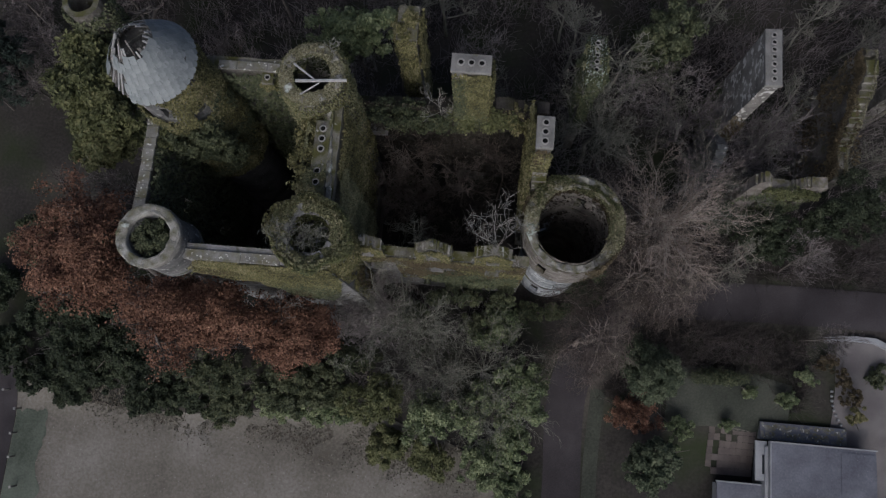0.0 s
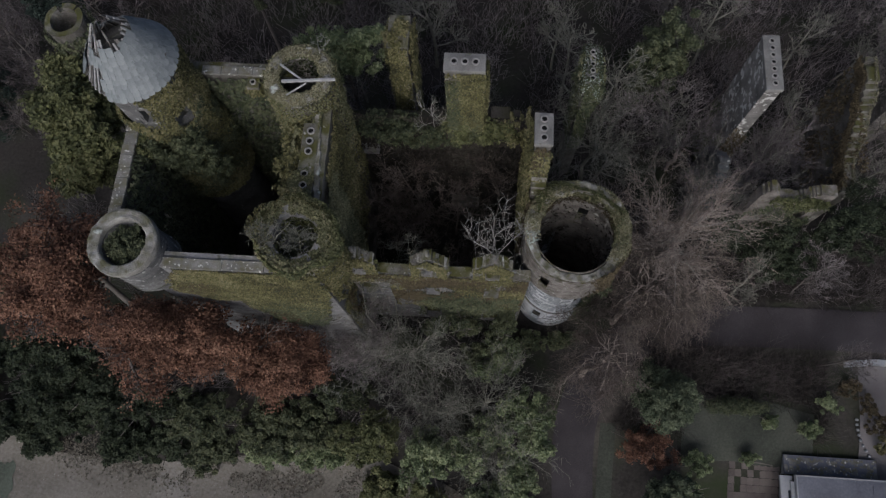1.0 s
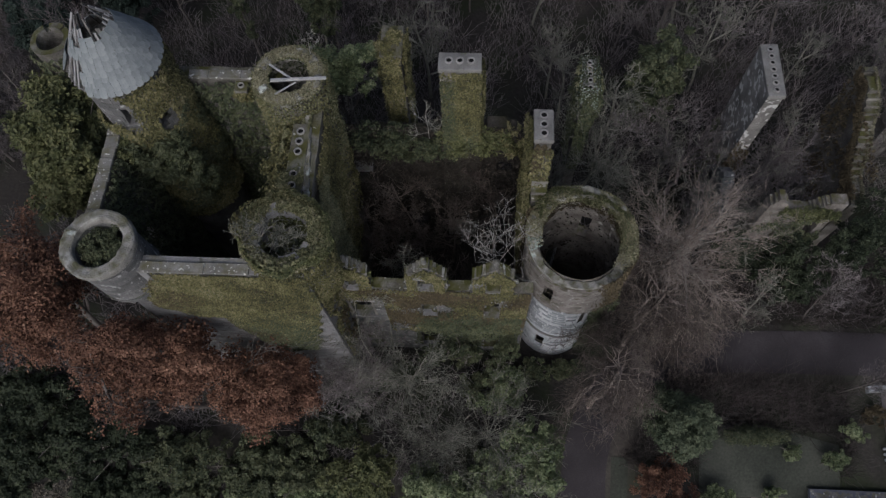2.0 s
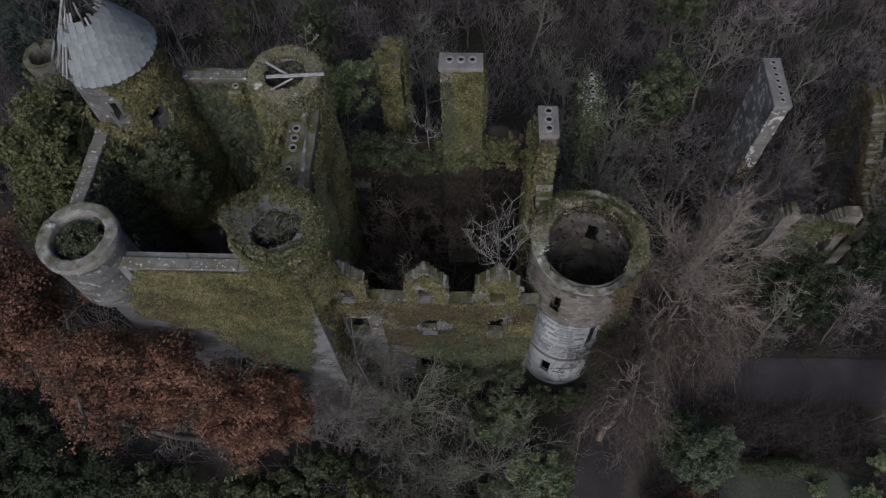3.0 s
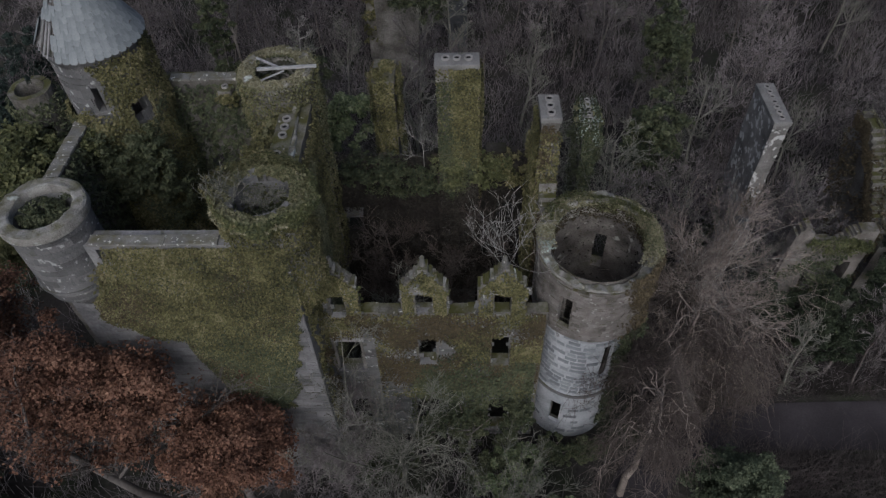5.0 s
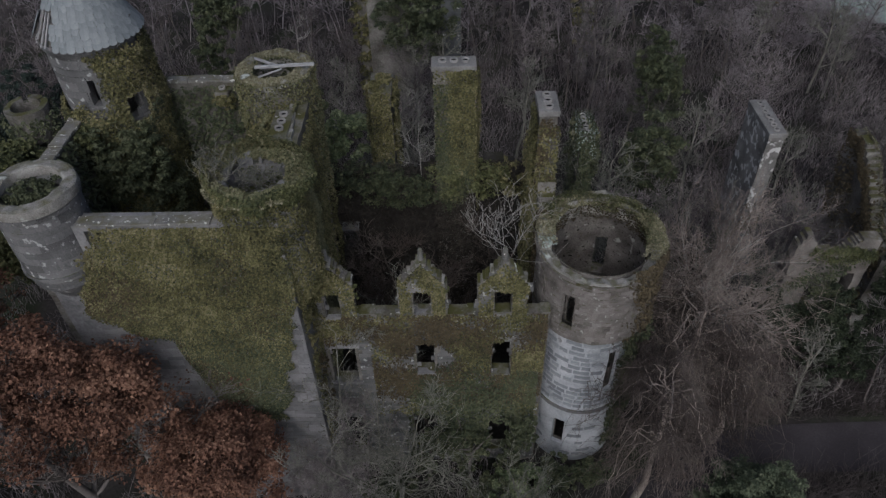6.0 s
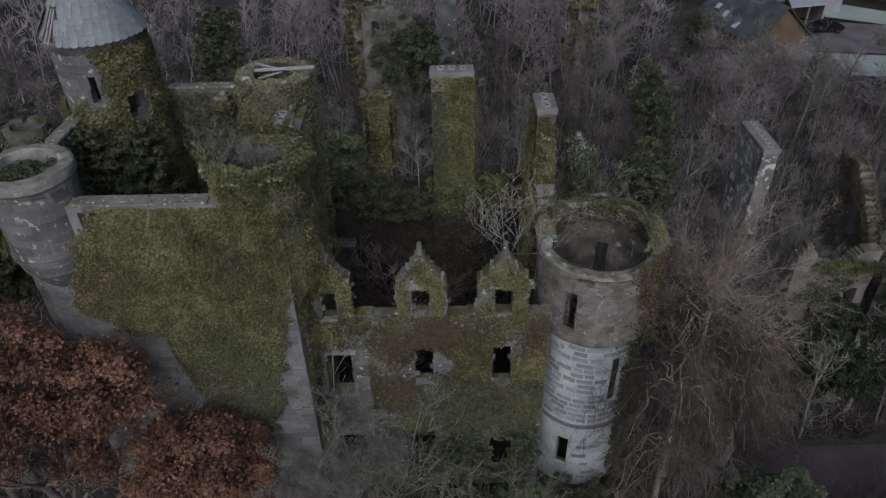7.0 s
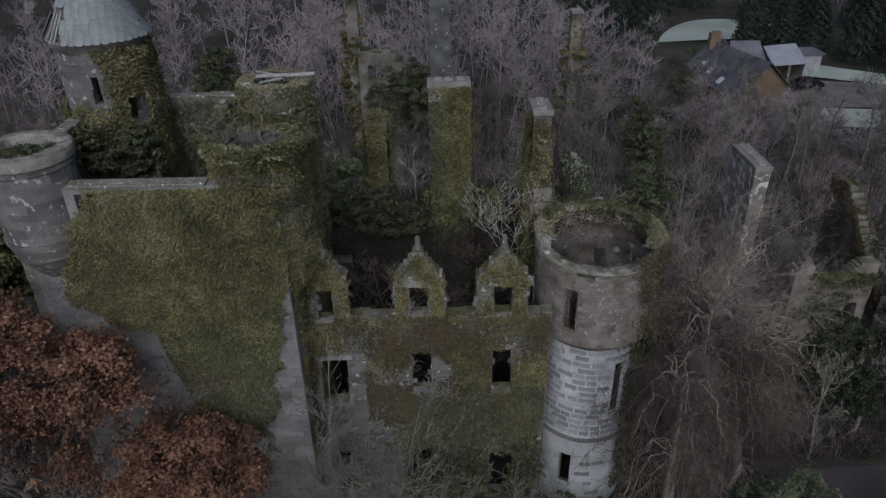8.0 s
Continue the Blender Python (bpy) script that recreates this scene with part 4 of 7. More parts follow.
def front_top(u):
    h = 12.25 + 0.08 * lump((u, 0, 0), 1.5)
    for c, tall, wide in ((-7.15, 15.4, 1.05), (-3.12, 15.5, 1.0), (0.45, 15.4, 1.1)):
        d = abs(u - c)
        if d < wide:
            h = max(h, 14.05 + (tall - 14.05) * (1 - d / wide))
    return h


FRONT_HOLES = [(-7.50, -6.80, 12.1, 13.7), (-3.56, -2.74, 12.3, 13.7), (0.04, 0.83, 12.3, 13.7),
               (-7.7, -6.45, 7.4, 9.9), (-3.58, -2.68, 8.0, 10.3), (0.02, 0.96, 7.9, 10.3),
               (-7.9, -6.6, 1.0, 4.25), (-3.95, -2.7, 1.0, 4.55), (0.0, 1.2, 1.0, 4.2)]
wall_front = tagged(new("wall_front", wall_mesh("wall_front", "x", -8.4, 2.6, FY, 0.6, -0.3, 15.6, front_top, FRONT_HOLES, STONE, 0.22, 0.2, 0.014)), "roofless stone front with three gabled dormers and empty windows", "wall", kind="structure")
for c, lo, hi, z0, z1 in ((-7.15, -7.5, -6.8, 12.1, 13.7), (-3.12, -3.56, -2.74, 12.3, 13.7), (0.45, 0.04, 0.83, 12.3, 13.7)):
    part("lintel", box((lo - 0.22, FY - 0.07, z1), (hi + 0.22, FY + 0.3, z1 + 0.26), 0.02, 0.01), PALE, wall_front)
    part("window_sill", box((lo - 0.15, FY - 0.12, z0 - 0.18), (hi + 0.15, FY + 0.3, z0), 0.02, 0.01), PALE, wall_front)
    fin = bmesh.new()
    bmesh.ops.create_cone(fin, cap_ends=True, segments=12, radius1=0.13, radius2=0.10, depth=0.5, matrix=Matrix.Translation((c, FY + 0.28, 15.65)))
    bmesh.ops.create_uvsphere(fin, u_segments=10, v_segments=6, radius=0.11, matrix=Matrix.Translation((c, FY + 0.28, 15.9)))
    part("finial", fin, COPING, wall_front, "small pale rounded gable finial")
    part("gable_band", box((c - 1.0, FY - 0.09, 13.96), (c + 1.0, FY + 0.2, 14.12), 0.04, 0.025), COPING, wall_front, "pale lichened band across the gable")
    for side in (-1, 1):
        for k in range(5):
            f = (k + 0.5) / 5
            w = random.uniform(0.08, 0.13)
            bm = box((-w, -0.28, -0.08), (w, 0.28, 0.03 + random.uniform(0, 0.05)), 0.03, 0.04)
            m = Matrix.Translation((c + side * 1.0 * (1 - f), FY + 0.28, 14.14 + 1.28 * f)) @ pose(0, 0, 0, 0, side * random.uniform(5, 35), random.uniform(-6, 6))
            bmesh.ops.transform(bm, matrix=m, verts=bm.verts)
            part("gable_stone", bm, STONE if k % 2 else RIM, wall_front)
for lo, hi, z0, z1 in FRONT_HOLES[3:]:
    part("lintel", box((lo - 0.2, FY - 0.05, z1), (hi + 0.2, FY + 0.3, z1 + 0.3), 0.02, 0.01), PALE, wall_front)
    part("window_sill", box((lo - 0.12, FY - 0.12, z0 - 0.16), (hi + 0.12, FY + 0.3, z0), 0.02, 0.01), PALE, wall_front)
for lo, hi, z0, z1 in FRONT_HOLES:
    for jx in (lo - 0.12, hi - 0.02):
        part("jamb", box((jx, FY - 0.045, z0), (jx + 0.14, FY + 0.45, z1), 0.015, 0.012), STONE, wall_front)
# wall between the two courts, with its flues
wall_middle = tagged(new("wall_middle", wall_mesh("wall_middle", "y", 6.4, 12.4, -9.15, 0.95, -0.3, 19.3, lambda u: 19.25, [(9.2, 10.2, 8, 10.5), (9.2, 10.2, 13, 15)], STONE)), "high cross wall with pale weathered coping", "wall", kind="structure")
for k in range(7):
    coping(wall_middle, "y", 7.2 + 0.7 * k, 7.89 + 0.7 * k, -8.54 - 0.066 * k, -8.26 - 0.066 * k, 19.3, 0.15, 0.7, RIM)
FLUES = [(-9.05, 11.0), (-9.05, 10.45), (-9.05, 9.9), (-9.1, 8.7), (-9.1, 8.1)]
stack("long low ivy-grown chimney stack with a row of flues", -9.4, -8.7, 7.5, 11.4, 16.0, 19.5, FLUES, STONE, STONE, r=0.19)

# east wall of the court and its tall stack
wall_east = tagged(new("wall_east", wall_mesh("wall_east", "y", 9.6, 15.4, 2.25, 0.8, -0.3, 18.0, lambda u: 14.4 + 1.6 * smooth((u - 9.5) / 1.5) - 2.6 * smooth((u - 12.9) / 1.2) + 0.3 * lump((u, 2, 0), 1.4), [(13.2, 14.0, 7, 9.5)], STONE)), "broken court wall stained with ochre ivy", "wall", kind="structure")
stack("tall narrow chimney stack with three pots", 2.1, 2.9, 10.85, 12.45, 12.0, 19.6, [(2.5, 11.15), (2.5, 11.65), (2.5, 12.15)], r=0.2)
# wall colour darkened in place of the court's shade
wall_back = tagged(new("wall_back", wall_mesh("wall_back", "x", -8.6, 3.1, 15.0, 0.75, -0.3, 15.0, lambda u: 13.6 + 0.7 * lump((u, 9, 0), 0.6) - 0.5 * smooth((u + 5.0) / -3), [(-4.9, -4.1, 0.0, 2.3), (-8.3, -7.2, 7.4, 9.75), (0.6, 1.6, 8, 10.2), (-7.0, -6.0, 3, 5.5), (0.6, 1.6, 3, 5.5)], SHADESTONE)), "ragged rear wall grown over with brown creeper", "wall", kind="structure")
part("lintel", box((-8.3, 14.3, 9.8), (-7.1, 15.05, 9.98), 0.03, 0.02), PALE, wall_back, "pale stone lintel over a dark opening")
stack("tall broad chimney stack draped in ivy with three pots", -2.6, -0.6, 14.62, 15.55, -0.2, 19.8, [(-2.15, 15.08), (-1.6, 15.08), (-1.05, 15.08)], r=0.2)

# broken pieces further back and to the east
lone = thing("round_tower", "lone round turret with an open broken top among trees", "tower", "towers of the ruin", at=(-26.5, 20.0, 0))
child("tower_wall", tower_mesh("tower_wall", -26.5, 20.0, lambda z: 1.2, 0.35, -0.3, 15.2, lambda a: 14.9 + 0.3 * lump((3 * math.cos(a), 3 * math.sin(a), 5)), [(radians(-60), 0.2, 11.5, 13.0)], STONE, 40, 0.28, 0.05), lone)
stack("tall grey chimney stack standing in the wood", -2.7, -0.9, 46.0, 47.2, -0.5, 20.5, [], DARKSTONE, STONE)
stack("ivied chimney stack standing in the wood", -9.9, -8.9, 43.5, 44.5, -0.5, 20.0, [], STONE, STONE)
stack("ivied chimney stack at the wood's edge", 10.6, 11.6, 48.0, 49.2, -0.5, 16.4, [(11.1, 48.6)], STONE, GREYCAP)
tagged(new("wall_rear", wall_mesh("wall_rear", "x", -9.0, -5.2, 42.5, 0.8, -0.5, 16.0, lambda u: 14.2 + 0.6 * lump((u, 3, 1), 0.9), [(-8.2, -6.2, 11.8, 13.2)], STONE)), "broken wall with an empty window in the wood", "wall", kind="structure")
stack("ivy-wrapped stone pillar with a mossy head", -6.15, -5.05, 17.9, 19.9, -0.2, 16.6, [], STONE, STONE)
stack("small mossy chimney stack with five pots", 5.5, 6.2, 17.8, 20.1, -0.2, 13.7, [(5.85, 18.1), (5.85, 18.6), (5.85, 19.05), (5.85, 19.45), (5.85, 19.85)], r=0.17)
stack("tall dark chimney slab with a row of seven pots", 16.15, 17.03, 18.0, 21.6, -1.2, 13.5, [(16.6, 18.35 + 0.48 * k) for k in range(7)], FLECKED, GREYCAP, 0.18)
stack("low square chimney stack with pale pots", 27.0, 28.4, 20.6, 21.7, -1.0, 11.6, [(27.4, 21.15), (27.9, 21.15)], r=0.18)
tagged(new("wall_outer", wall_mesh("wall_outer", "x", 17.0, 21.4, 12.8, 0.7, -1.5, 12.0, lambda u: max(10.5 - 1.6 * abs(u - 17.5) if u < 18.6 else 0, 8.9 + 0.8 * lump((u, 4, 0), 0.8) + 1.3 * smooth((u - 19.2) / 1.5)), [(18.5, 19.4, 5, 7.5), (20.2, 20.9, 5, 7.5)], RUBBLE, 0.16, 0.16)), "broken outer wall with a ragged mossy head", "wall", kind="structure")
tagged(new("wall_far", wall_mesh("wall_far", "y", 14.5, 22.0, 23.4, 0.8, -1.5, 12.0, lambda u: 7.0 + 4.0 * smooth((u - 15) / 6) + 0.5 * lump((u, 6, 0), 1.0), [], STONE)), "broken cross wall standing in scrub", "wall", kind="structure")
tagged(new("wall_stub", wall_mesh("wall_stub", "y", 14.0, 18.2, 15.2, 0.7, -1.5, 9.0, lambda u: 8.0 - 3.0 * abs(u - 16) / 2 + 0.5 * lump((u, 8, 0), 1.0), [], DARKSTONE)), "dark wall stub below the chimney slab", "wall", kind="structure")


# ---- ivy and growth on the ruin ----
def patchy(u, z, s, f=0.5, bias=0.35):
    return max(0.0, min(1.0, bias + 1.3 * lump((u * f, z * f, s))))


def south_ivy(u, z):
    low = 13.5 - 0.55 * (u + 14.5) if u < -13.4 else max(7.0 + 0.2 * (u + 11), 12.5 - 4.0 * (u + 13.4))
    low += 0.5 * lump((u, 2, 5), 0.9)
    edge = -7.9 - 0.20 * max(0.0, 16.5 - z) + 0.55 * lump((0, z, 0), 0.8) + 0.3 * lump((3, z, 0), 2.3)
    left = -16.6 + 1.5 * smooth((z - 16.9) / 2.0) + 0.4 * lump((1, z, 7), 1.1)
    return smooth((z - low) / 0.8) * smooth((u - left) / 0.5) * smooth((edge - u) / 0.3 + 0.5) * (0.75 + 0.5 * lump((u, z, 3), 0.4))


child("stonework", laid_stones("stonework", lambda u, z, o: (u, FY - o, z), -8.0, 2.5, 0.0, 15.3, (0.2, 0.3), (0.25, 0.6), STONEWORK, lambda u, z: z < front_top(u) - 0.15 and not any(h[0] - 0.03 < u < h[1] + 0.03 and h[2] - 0.2 < z < h[3] + 0.3 for h in FRONT_HOLES), 1.0, 0.018, 11), wall_front, "coursed grey stones", "stuff")
ivy_on_wall("ivy", "x", -16.9, -7.9, 3.65, -1, 4.5, 19.5, 40000, IVY, south_ivy, 0.092, 0.28)
ivy_on_wall("ivy", "x", -16.6, -7.9, 3.65, -1, 4.0, 19.0, 18000, IVYDARK, lambda u, z: south_ivy(u, z) * (0.25 + smooth((17 - z) / 8)), 0.095, 0.36)


def middle_ivy(a, z):
    return max(0.0, smooth((z - 14.0) / 1.5) * (0.85 + 0.4 * lump((2 * math.cos(a), 2 * math.sin(a), z), 0.6)))


ivy_on_tower("ivy", MTX, MTY, middle_radius, 13.5, 20.5, 20000, IVY, middle_ivy, 0.098, 0.35)
ivy_on_tower("ivy", MTX, MTY, lambda z: 1.38 + 0.3 * (z - 20.0), 19.9, 20.9, 5200, IVY, lambda a, z: 0.55 + 0.4 * math.cos(a - 2.4), 0.13, 0.7, "bushy ivy crowning the tower head")
ivy_on_tower("ivy", MTX, MTY, lambda z: 1.38 + 0.3 * (z - 20.0), 19.9, 21.0, 5200, HOLM, lambda a, z: 0.55 + 0.45 * math.cos(a + 0.2), 0.13, 0.7, "bushy dark ivy crowning the tower head")
# leaves added inside the head so its hollow reads as shaded
ivy_on_tower("ivy", MTX, MTY, lambda z: 0.85, 18.6, 20.3, 2600, HOLM, lambda a, z: 0.8, 0.15, 0.5, "dark leaves lining the tower head in place of its shade")
ivy_on_tower("ivy", MTX, MTY, lambda z: 1.3 + 0.3 * (z - 20.2), 20.2, 21.0, 4000, IVYLIGHT, lambda a, z: 0.6 + 0.4 * math.cos(a - 0.6), 0.15, 0.8, "pale olive ivy topping the tower head")
ring_growth(MTX, MTY, 1.1, 1.9, 20.4, 0.5, 7000, IVYLIGHT, 0.125, "pale olive ivy domed over the tower head", lambda a: 0.65 + 0.35 * math.cos(a - 0.5))
ring_growth(MTX, MTY, 1.15, 1.95, 20.35, 0.55, 2600, DRYGRASS, 0.12, "pale dry growth ringing the tower head", lambda a: 0.35 + 0.65 * smooth(2.5 * lump((2 * math.cos(a), 2 * math.sin(a), 14), 1.0) + 0.6))
# dark leaf fill stands for the shade down in the hollow
ivy_heap("ivy", (MTX, MTY, 19.0), (1.1, 1.1, 0.3), 20, 80, 0.15, IVYDARK, "dark leaves filling the tower head in place of its shade")
ivy_on_wall("ivy", "y", 8.6, 12.4, -8.25, 1, 4, 19.2, 12000, IVY, lambda u, z: smooth((z - 4) / 5) * (0.8 + 0.5 * lump((u, z, 1), 0.5)), 0.115, 0.3)
ivy_on_wall("ivy", "y", 5.8, 9.2, -8.05, 1, 4, 18.8, 11000, IVYLIGHT, lambda u, z: smooth((z - 4) / 5) * (0.8 + 0.5 * lump((u, z, 1), 0.5)), 0.115, 0.6)
ivy_heap("ivy", (-9.7, 9.3, 18.9), (0.8, 2.6, 0.5), 26, 100, 0.18, IVY, "ivy heaped along the chimney stack")
cs, ns = [], []
while len(cs) < 4200:
    x, y = R.uniform(-9.95, -8.62), R.uniform(7.3, 12.0)
    if min((x - q[0]) ** 2 + (y - q[1]) ** 2 for q in FLUES) < 0.2 ** 2 or lump((x, y, 5), 1.1) < -0.25 + 0.5 * (x > -8.95):
        continue
    cs.append((x, y, 19.45 + 0.3 * R.uniform() * (0.6 + lump((x, y, 2), 1.2)) - 0.5 * max(0.0, -9.5 - x)))
    ns.append((-0.3, 0, 1.0))
tagged(new("ivy", leaves("ivy", cs, ns, 0.12, IVYLIGHT, R, 0.7)), "ivy matted over the row of flues", "ivy", "ivy on the ruin", "stuff")
ivy_on_tower("ivy", BTX, BTY, lambda z: 1.62, 6, 20.4, 15000, IVY, lambda a, z: 0.9 * smooth((z - 6) / 4), 0.115, 0.3)
ivy_on_tower("ivy", BTX, BTY, lambda z: 1.62, 14, 20.4, 5000, IVYLIGHT, lambda a, z: 0.9, 0.115, 0.4)
ring_growth(BTX, BTY, 1.05, 1.75, 20.35, 0.2, 5200, DRYGRASS, 0.10, "thick dry grass on the tower rim")
ring_growth(BTX, BTY, 1.0, 1.8, 20.32, 0.18, 3600, IVYLIGHT, 0.11, "olive ivy on the tower rim")
# dark leaves added over the inner wall to stand for shade within
ivy_on_tower("ivy", BTX, BTY, lambda z: 0.98, 17.5, 20.4, 2600, IVYDARK, lambda a, z: 0.8, 0.15, 0.12, "dark leaves lining the north tower in place of its shade")
def cone_ivy(a, z):
    """Ivy climbs the east side to the eave and wraps the whole foot."""
    if any(angle_gap(a, h) < w * 1.1 and lo < z < hi for h, w, lo, hi in CONE_HOLES):
        return 0.0
    if angle_gap(a, radians(-70)) > 2.0:
        return 0.0
    side = smooth((1.38 - angle_gap(a, radians(-4)) + 0.35 * lump((z, a, 0), 1.0)) / 0.3) * smooth((22.75 - z) / 0.4)
    foot = smooth((20.3 + 0.5 * lump((3 * a, 0, 4), 1.0) - z) / 0.5)
    return 0.97 * max(side, foot)


ivy_on_tower("ivy", CTX, CTY, lambda z: 1.93, 11, 22.7, 26000, IVY, cone_ivy, 0.135, 0.42)
ivy_on_tower("ivy", CTX, CTY, lambda z: 2.0, 12, 19.8, 7000, IVYDARK, lambda a, z: cone_ivy(a, z) * patchy(3 * a, z, 31, 0.5, 0.4), 0.14, 0.75, "dark ivy bulging from the tower foot")
ivy_heap("ivy_bush", (-16.9, 10.35, 17.4), (1.5, 0.9, 2.0), 40, 170, 0.16, IVYDARK, "dark ivy skirt spilling over the wall head")
ivy_heap("ivy_bush", (-15.3, 10.7, 16.6), (1.0, 1.0, 2.6), 44, 170, 0.16, IVYDARK, "great dark ivy bush swelling from the tower foot")
ivy_heap("ivy_bush", (-17.7, 9.9, 18.9), (0.8, 0.7, 0.8), 18, 130, 0.15, HOLM, "yellow-olive ivy spilling over the wall head")
ivy_heap("ivy", (-12.45, 13.55, 18.75), (0.5, 0.35, 0.42), 16, 120, 0.13, IVY, "ivy wrapped round the little chimney")
ivy_on_wall("ivy", "x", -15.5, -11.0, 14.0, -1, 5, 19.4, 4000, IVYDARK, lambda u, z: 0.9, 0.2, 0.35)
ivy_on_wall("ivy", "x", -8.3, 2.5, FY, -1, 5.5, 12.3, 12000, IVYBROWN, lambda u, z: patchy(u, z, 4, 0.6, 0.55) * (1.0 if u > -5.7 else smooth((z - 10.0) / 1.0)) * (not any(h[0] < u < h[1] and h[2] < z < h[3] for h in FRONT_HOLES)), 0.11, 0.22, "brownish creeper over the dormered front")
ivy_on_wall("ivy", "x", -8.3, 2.5, FY, -1, 4.5, 15.6, 11000, IVY, lambda u, z: (z < front_top(u)) * (1.0 if u > -5.7 else smooth((z - 10.0) / 1.0)) * (0.25 + 0.75 * smooth((z - 8.5 + 0.5 * (u + 5)) / 3)) * patchy(u, z, 9, 0.5, 0.35) * (not any(h[0] - 0.05 < u < h[1] + 0.05 and h[2] < z < h[3] for h in FRONT_HOLES)), 0.11, 0.24, "olive ivy over the dormered front")
ivy_on_wall("ivy", "x", -4.6, 2.3, FY, -1, 1.5, 9.6, 7000, IVYDARK, lambda u, z: smooth((9.4 - z + 1.5 * lump((u, z, 2), 0.7)) / 2) * smooth((u + 4.6) / 1.5) * (not any(h[0] < u < h[1] and h[2] < z < h[3] for h in FRONT_HOLES)), 0.13, 0.5, "dark green ivy low on the dormered front")
ivy_on_tower("ivy", TX, TY, great_radius, 1, 11.0, 7500, IVYDARK, lambda a, z: smooth((1.0 - angle_gap(a, radians(-2))) / 0.2), 0.18, 0.6)
ivy_on_tower("ivy", TX, TY, great_radius, 10.2, 15.2, 2200, IVYBROWN, lambda a, z: smooth((0.8 - angle_gap(a, radians(-30))) / 0.4) * patchy(a * 3, z, 2, 0.7, 0.4), 0.15, 0.3, "dry brown creeper hanging on the great tower")
ring_growth(TX, TY, 2.1, 2.8, 14.9, 0.22, 1500, LICHEN, 0.13, "pale green lichen crusting the tower rim", lambda a: smooth((0.55 - angle_gap(a, radians(168))) / 0.3) * patchy(4 * math.cos(a), 4 * math.sin(a), 5, 0.8, 0.5))
ivy_on_tower("ivy", TX, TY, lambda z: 1.93, 14.0, 15.1, 2600, IVYBROWN, lambda a, z: smooth((1.75 - angle_gap(a, radians(85))) / 0.3) * smooth((z - 14.0 - 0.5 * abs(lump((3 * a, 0, 2), 1.0))) / 0.3), 0.10, 0.14, "brown moss hanging inside the tower rim")
twigs = []
for k in range(520):
    a, z = radians(R.uniform(-75, 40)), R.uniform(9.6, 14.8)
    if R.uniform() > 0.35 + 0.65 * smooth((a + 0.9) / 0.8):
        continue
    r = great_radius(z)
    p = np.array([TX + r * math.cos(a), TY + r * math.sin(a), z])
    d = np.array([math.cos(a), math.sin(a), 0]) * R.uniform(0.1, 0.4) + R.normal(0, 0.22, 3) + np.array([0, 0, -0.1])
    m, e = p + d * 0.6, p + d + R.normal(0, 0.12, 3)
    twigs += [(*p, *m, 0.014, 0.012), (*m, *e, 0.012, 0.008)]
tagged(new("creeper_stems", tubes("creeper_stems", twigs, BARKWEEP, 3)), "bare brown creeper stems bristling from the drum", "creeper", kind="stuff")
cs, ns = [], []
while len(cs) < 2600:
    p = Vector((R.uniform(5.25, 6.45), R.uniform(17.55, 20.35), R.uniform(12.2, 13.9)))
    inside = 5.45 < p.x < 6.25 and 17.75 < p.y < 20.15
    over_pot = any(math.hypot(p.x - 5.85, p.y - q) < 0.16 for q in (18.1, 18.6, 19.05, 19.45, 19.85))
    if over_pot or (inside and p.z < 13.66) or lump((p.x * 2, p.y * 2, p.z), 1.2) < -0.25:
        continue
    cs.append(tuple(p))
    ns.append((p.x - 5.85, 0.4 * (p.y - 18.95), 1.0))
tagged(new("stack_ivy", leaves("stack_ivy", cs[:2000], ns[:2000], 0.13, IVYDARK, R)), "dark green ivy swallowing the small chimney head", "ivy", "ivy on the ruin", "stuff")
tagged(new("stack_lichen", leaves("stack_lichen", cs[2000:], ns[2000:], 0.10, LICHEN, R)), "pale green lichen on the small chimney head", "lichen", kind="stuff")
ivy_on_wall("slab_ivy", "x", 16.0, 17.2, 18.0, -1, -1.0, 8.6, 1500, IVYBROWN, lambda u, z: smooth((8.2 - z + 1.2 * lump((u, z, 3), 1.0)) / 1.4), 0.15, 0.3, "brown-green ivy round the foot of the chimney slab")
ivy_on_wall("slab_ivy", "y", 17.9, 21.7, 16.15, -1, -1.0, 8.0, 2600, IVYDARK, lambda u, z: smooth((6.4 - z + 2.2 * lump((u, z, 5), 0.7)) / 1.4), 0.16, 0.3, "dark ivy climbing the flank of the chimney slab")
ivy_on_tower("ivy", TX, TY, lambda z: 2.15, 14.8, 15.45, 2600, HOLM, lambda a, z: smooth((1.35 - angle_gap(a, radians(85))) / 0.3), 0.12, 0.75, "mossy ivy on the tower rim")
ring_growth(TX, TY, 2.05, 2.9, 15.0, 0.34, 6000, DRYGRASS, 0.10, "dry grass on the tower rim", lambda a: smooth((2.2 - angle_gap(a, radians(75))) / 0.5) * (0.3 + 0.7 * smooth(2.5 * lump((2 * math.cos(a), 2 * math.sin(a), 9), 1.0) + 0.7)))
ring_growth(TX, TY, 2.05, 2.9, 14.98, 0.34, 5600, IVYLIGHT, 0.11, "thick moss and ivy on the tower rim", lambda a: smooth((2.0 - angle_gap(a, radians(75))) / 0.5) * (0.35 + 0.65 * smooth(2.5 * lump((2 * math.cos(a), 2 * math.sin(a), 4), 1.0) + 0.8)))
ivy_on_tower("ivy", TX, TY, lambda z: 1.85, 14.75, 15.5, 1500, IVYLIGHT, lambda a, z: smooth((1.7 - angle_gap(a, radians(70))) / 0.5) * patchy(3 * math.cos(a), 3 * math.sin(a), 3, 0.8, 0.6), 0.12, 1.0, "pale moss and ivy on the tower rim")
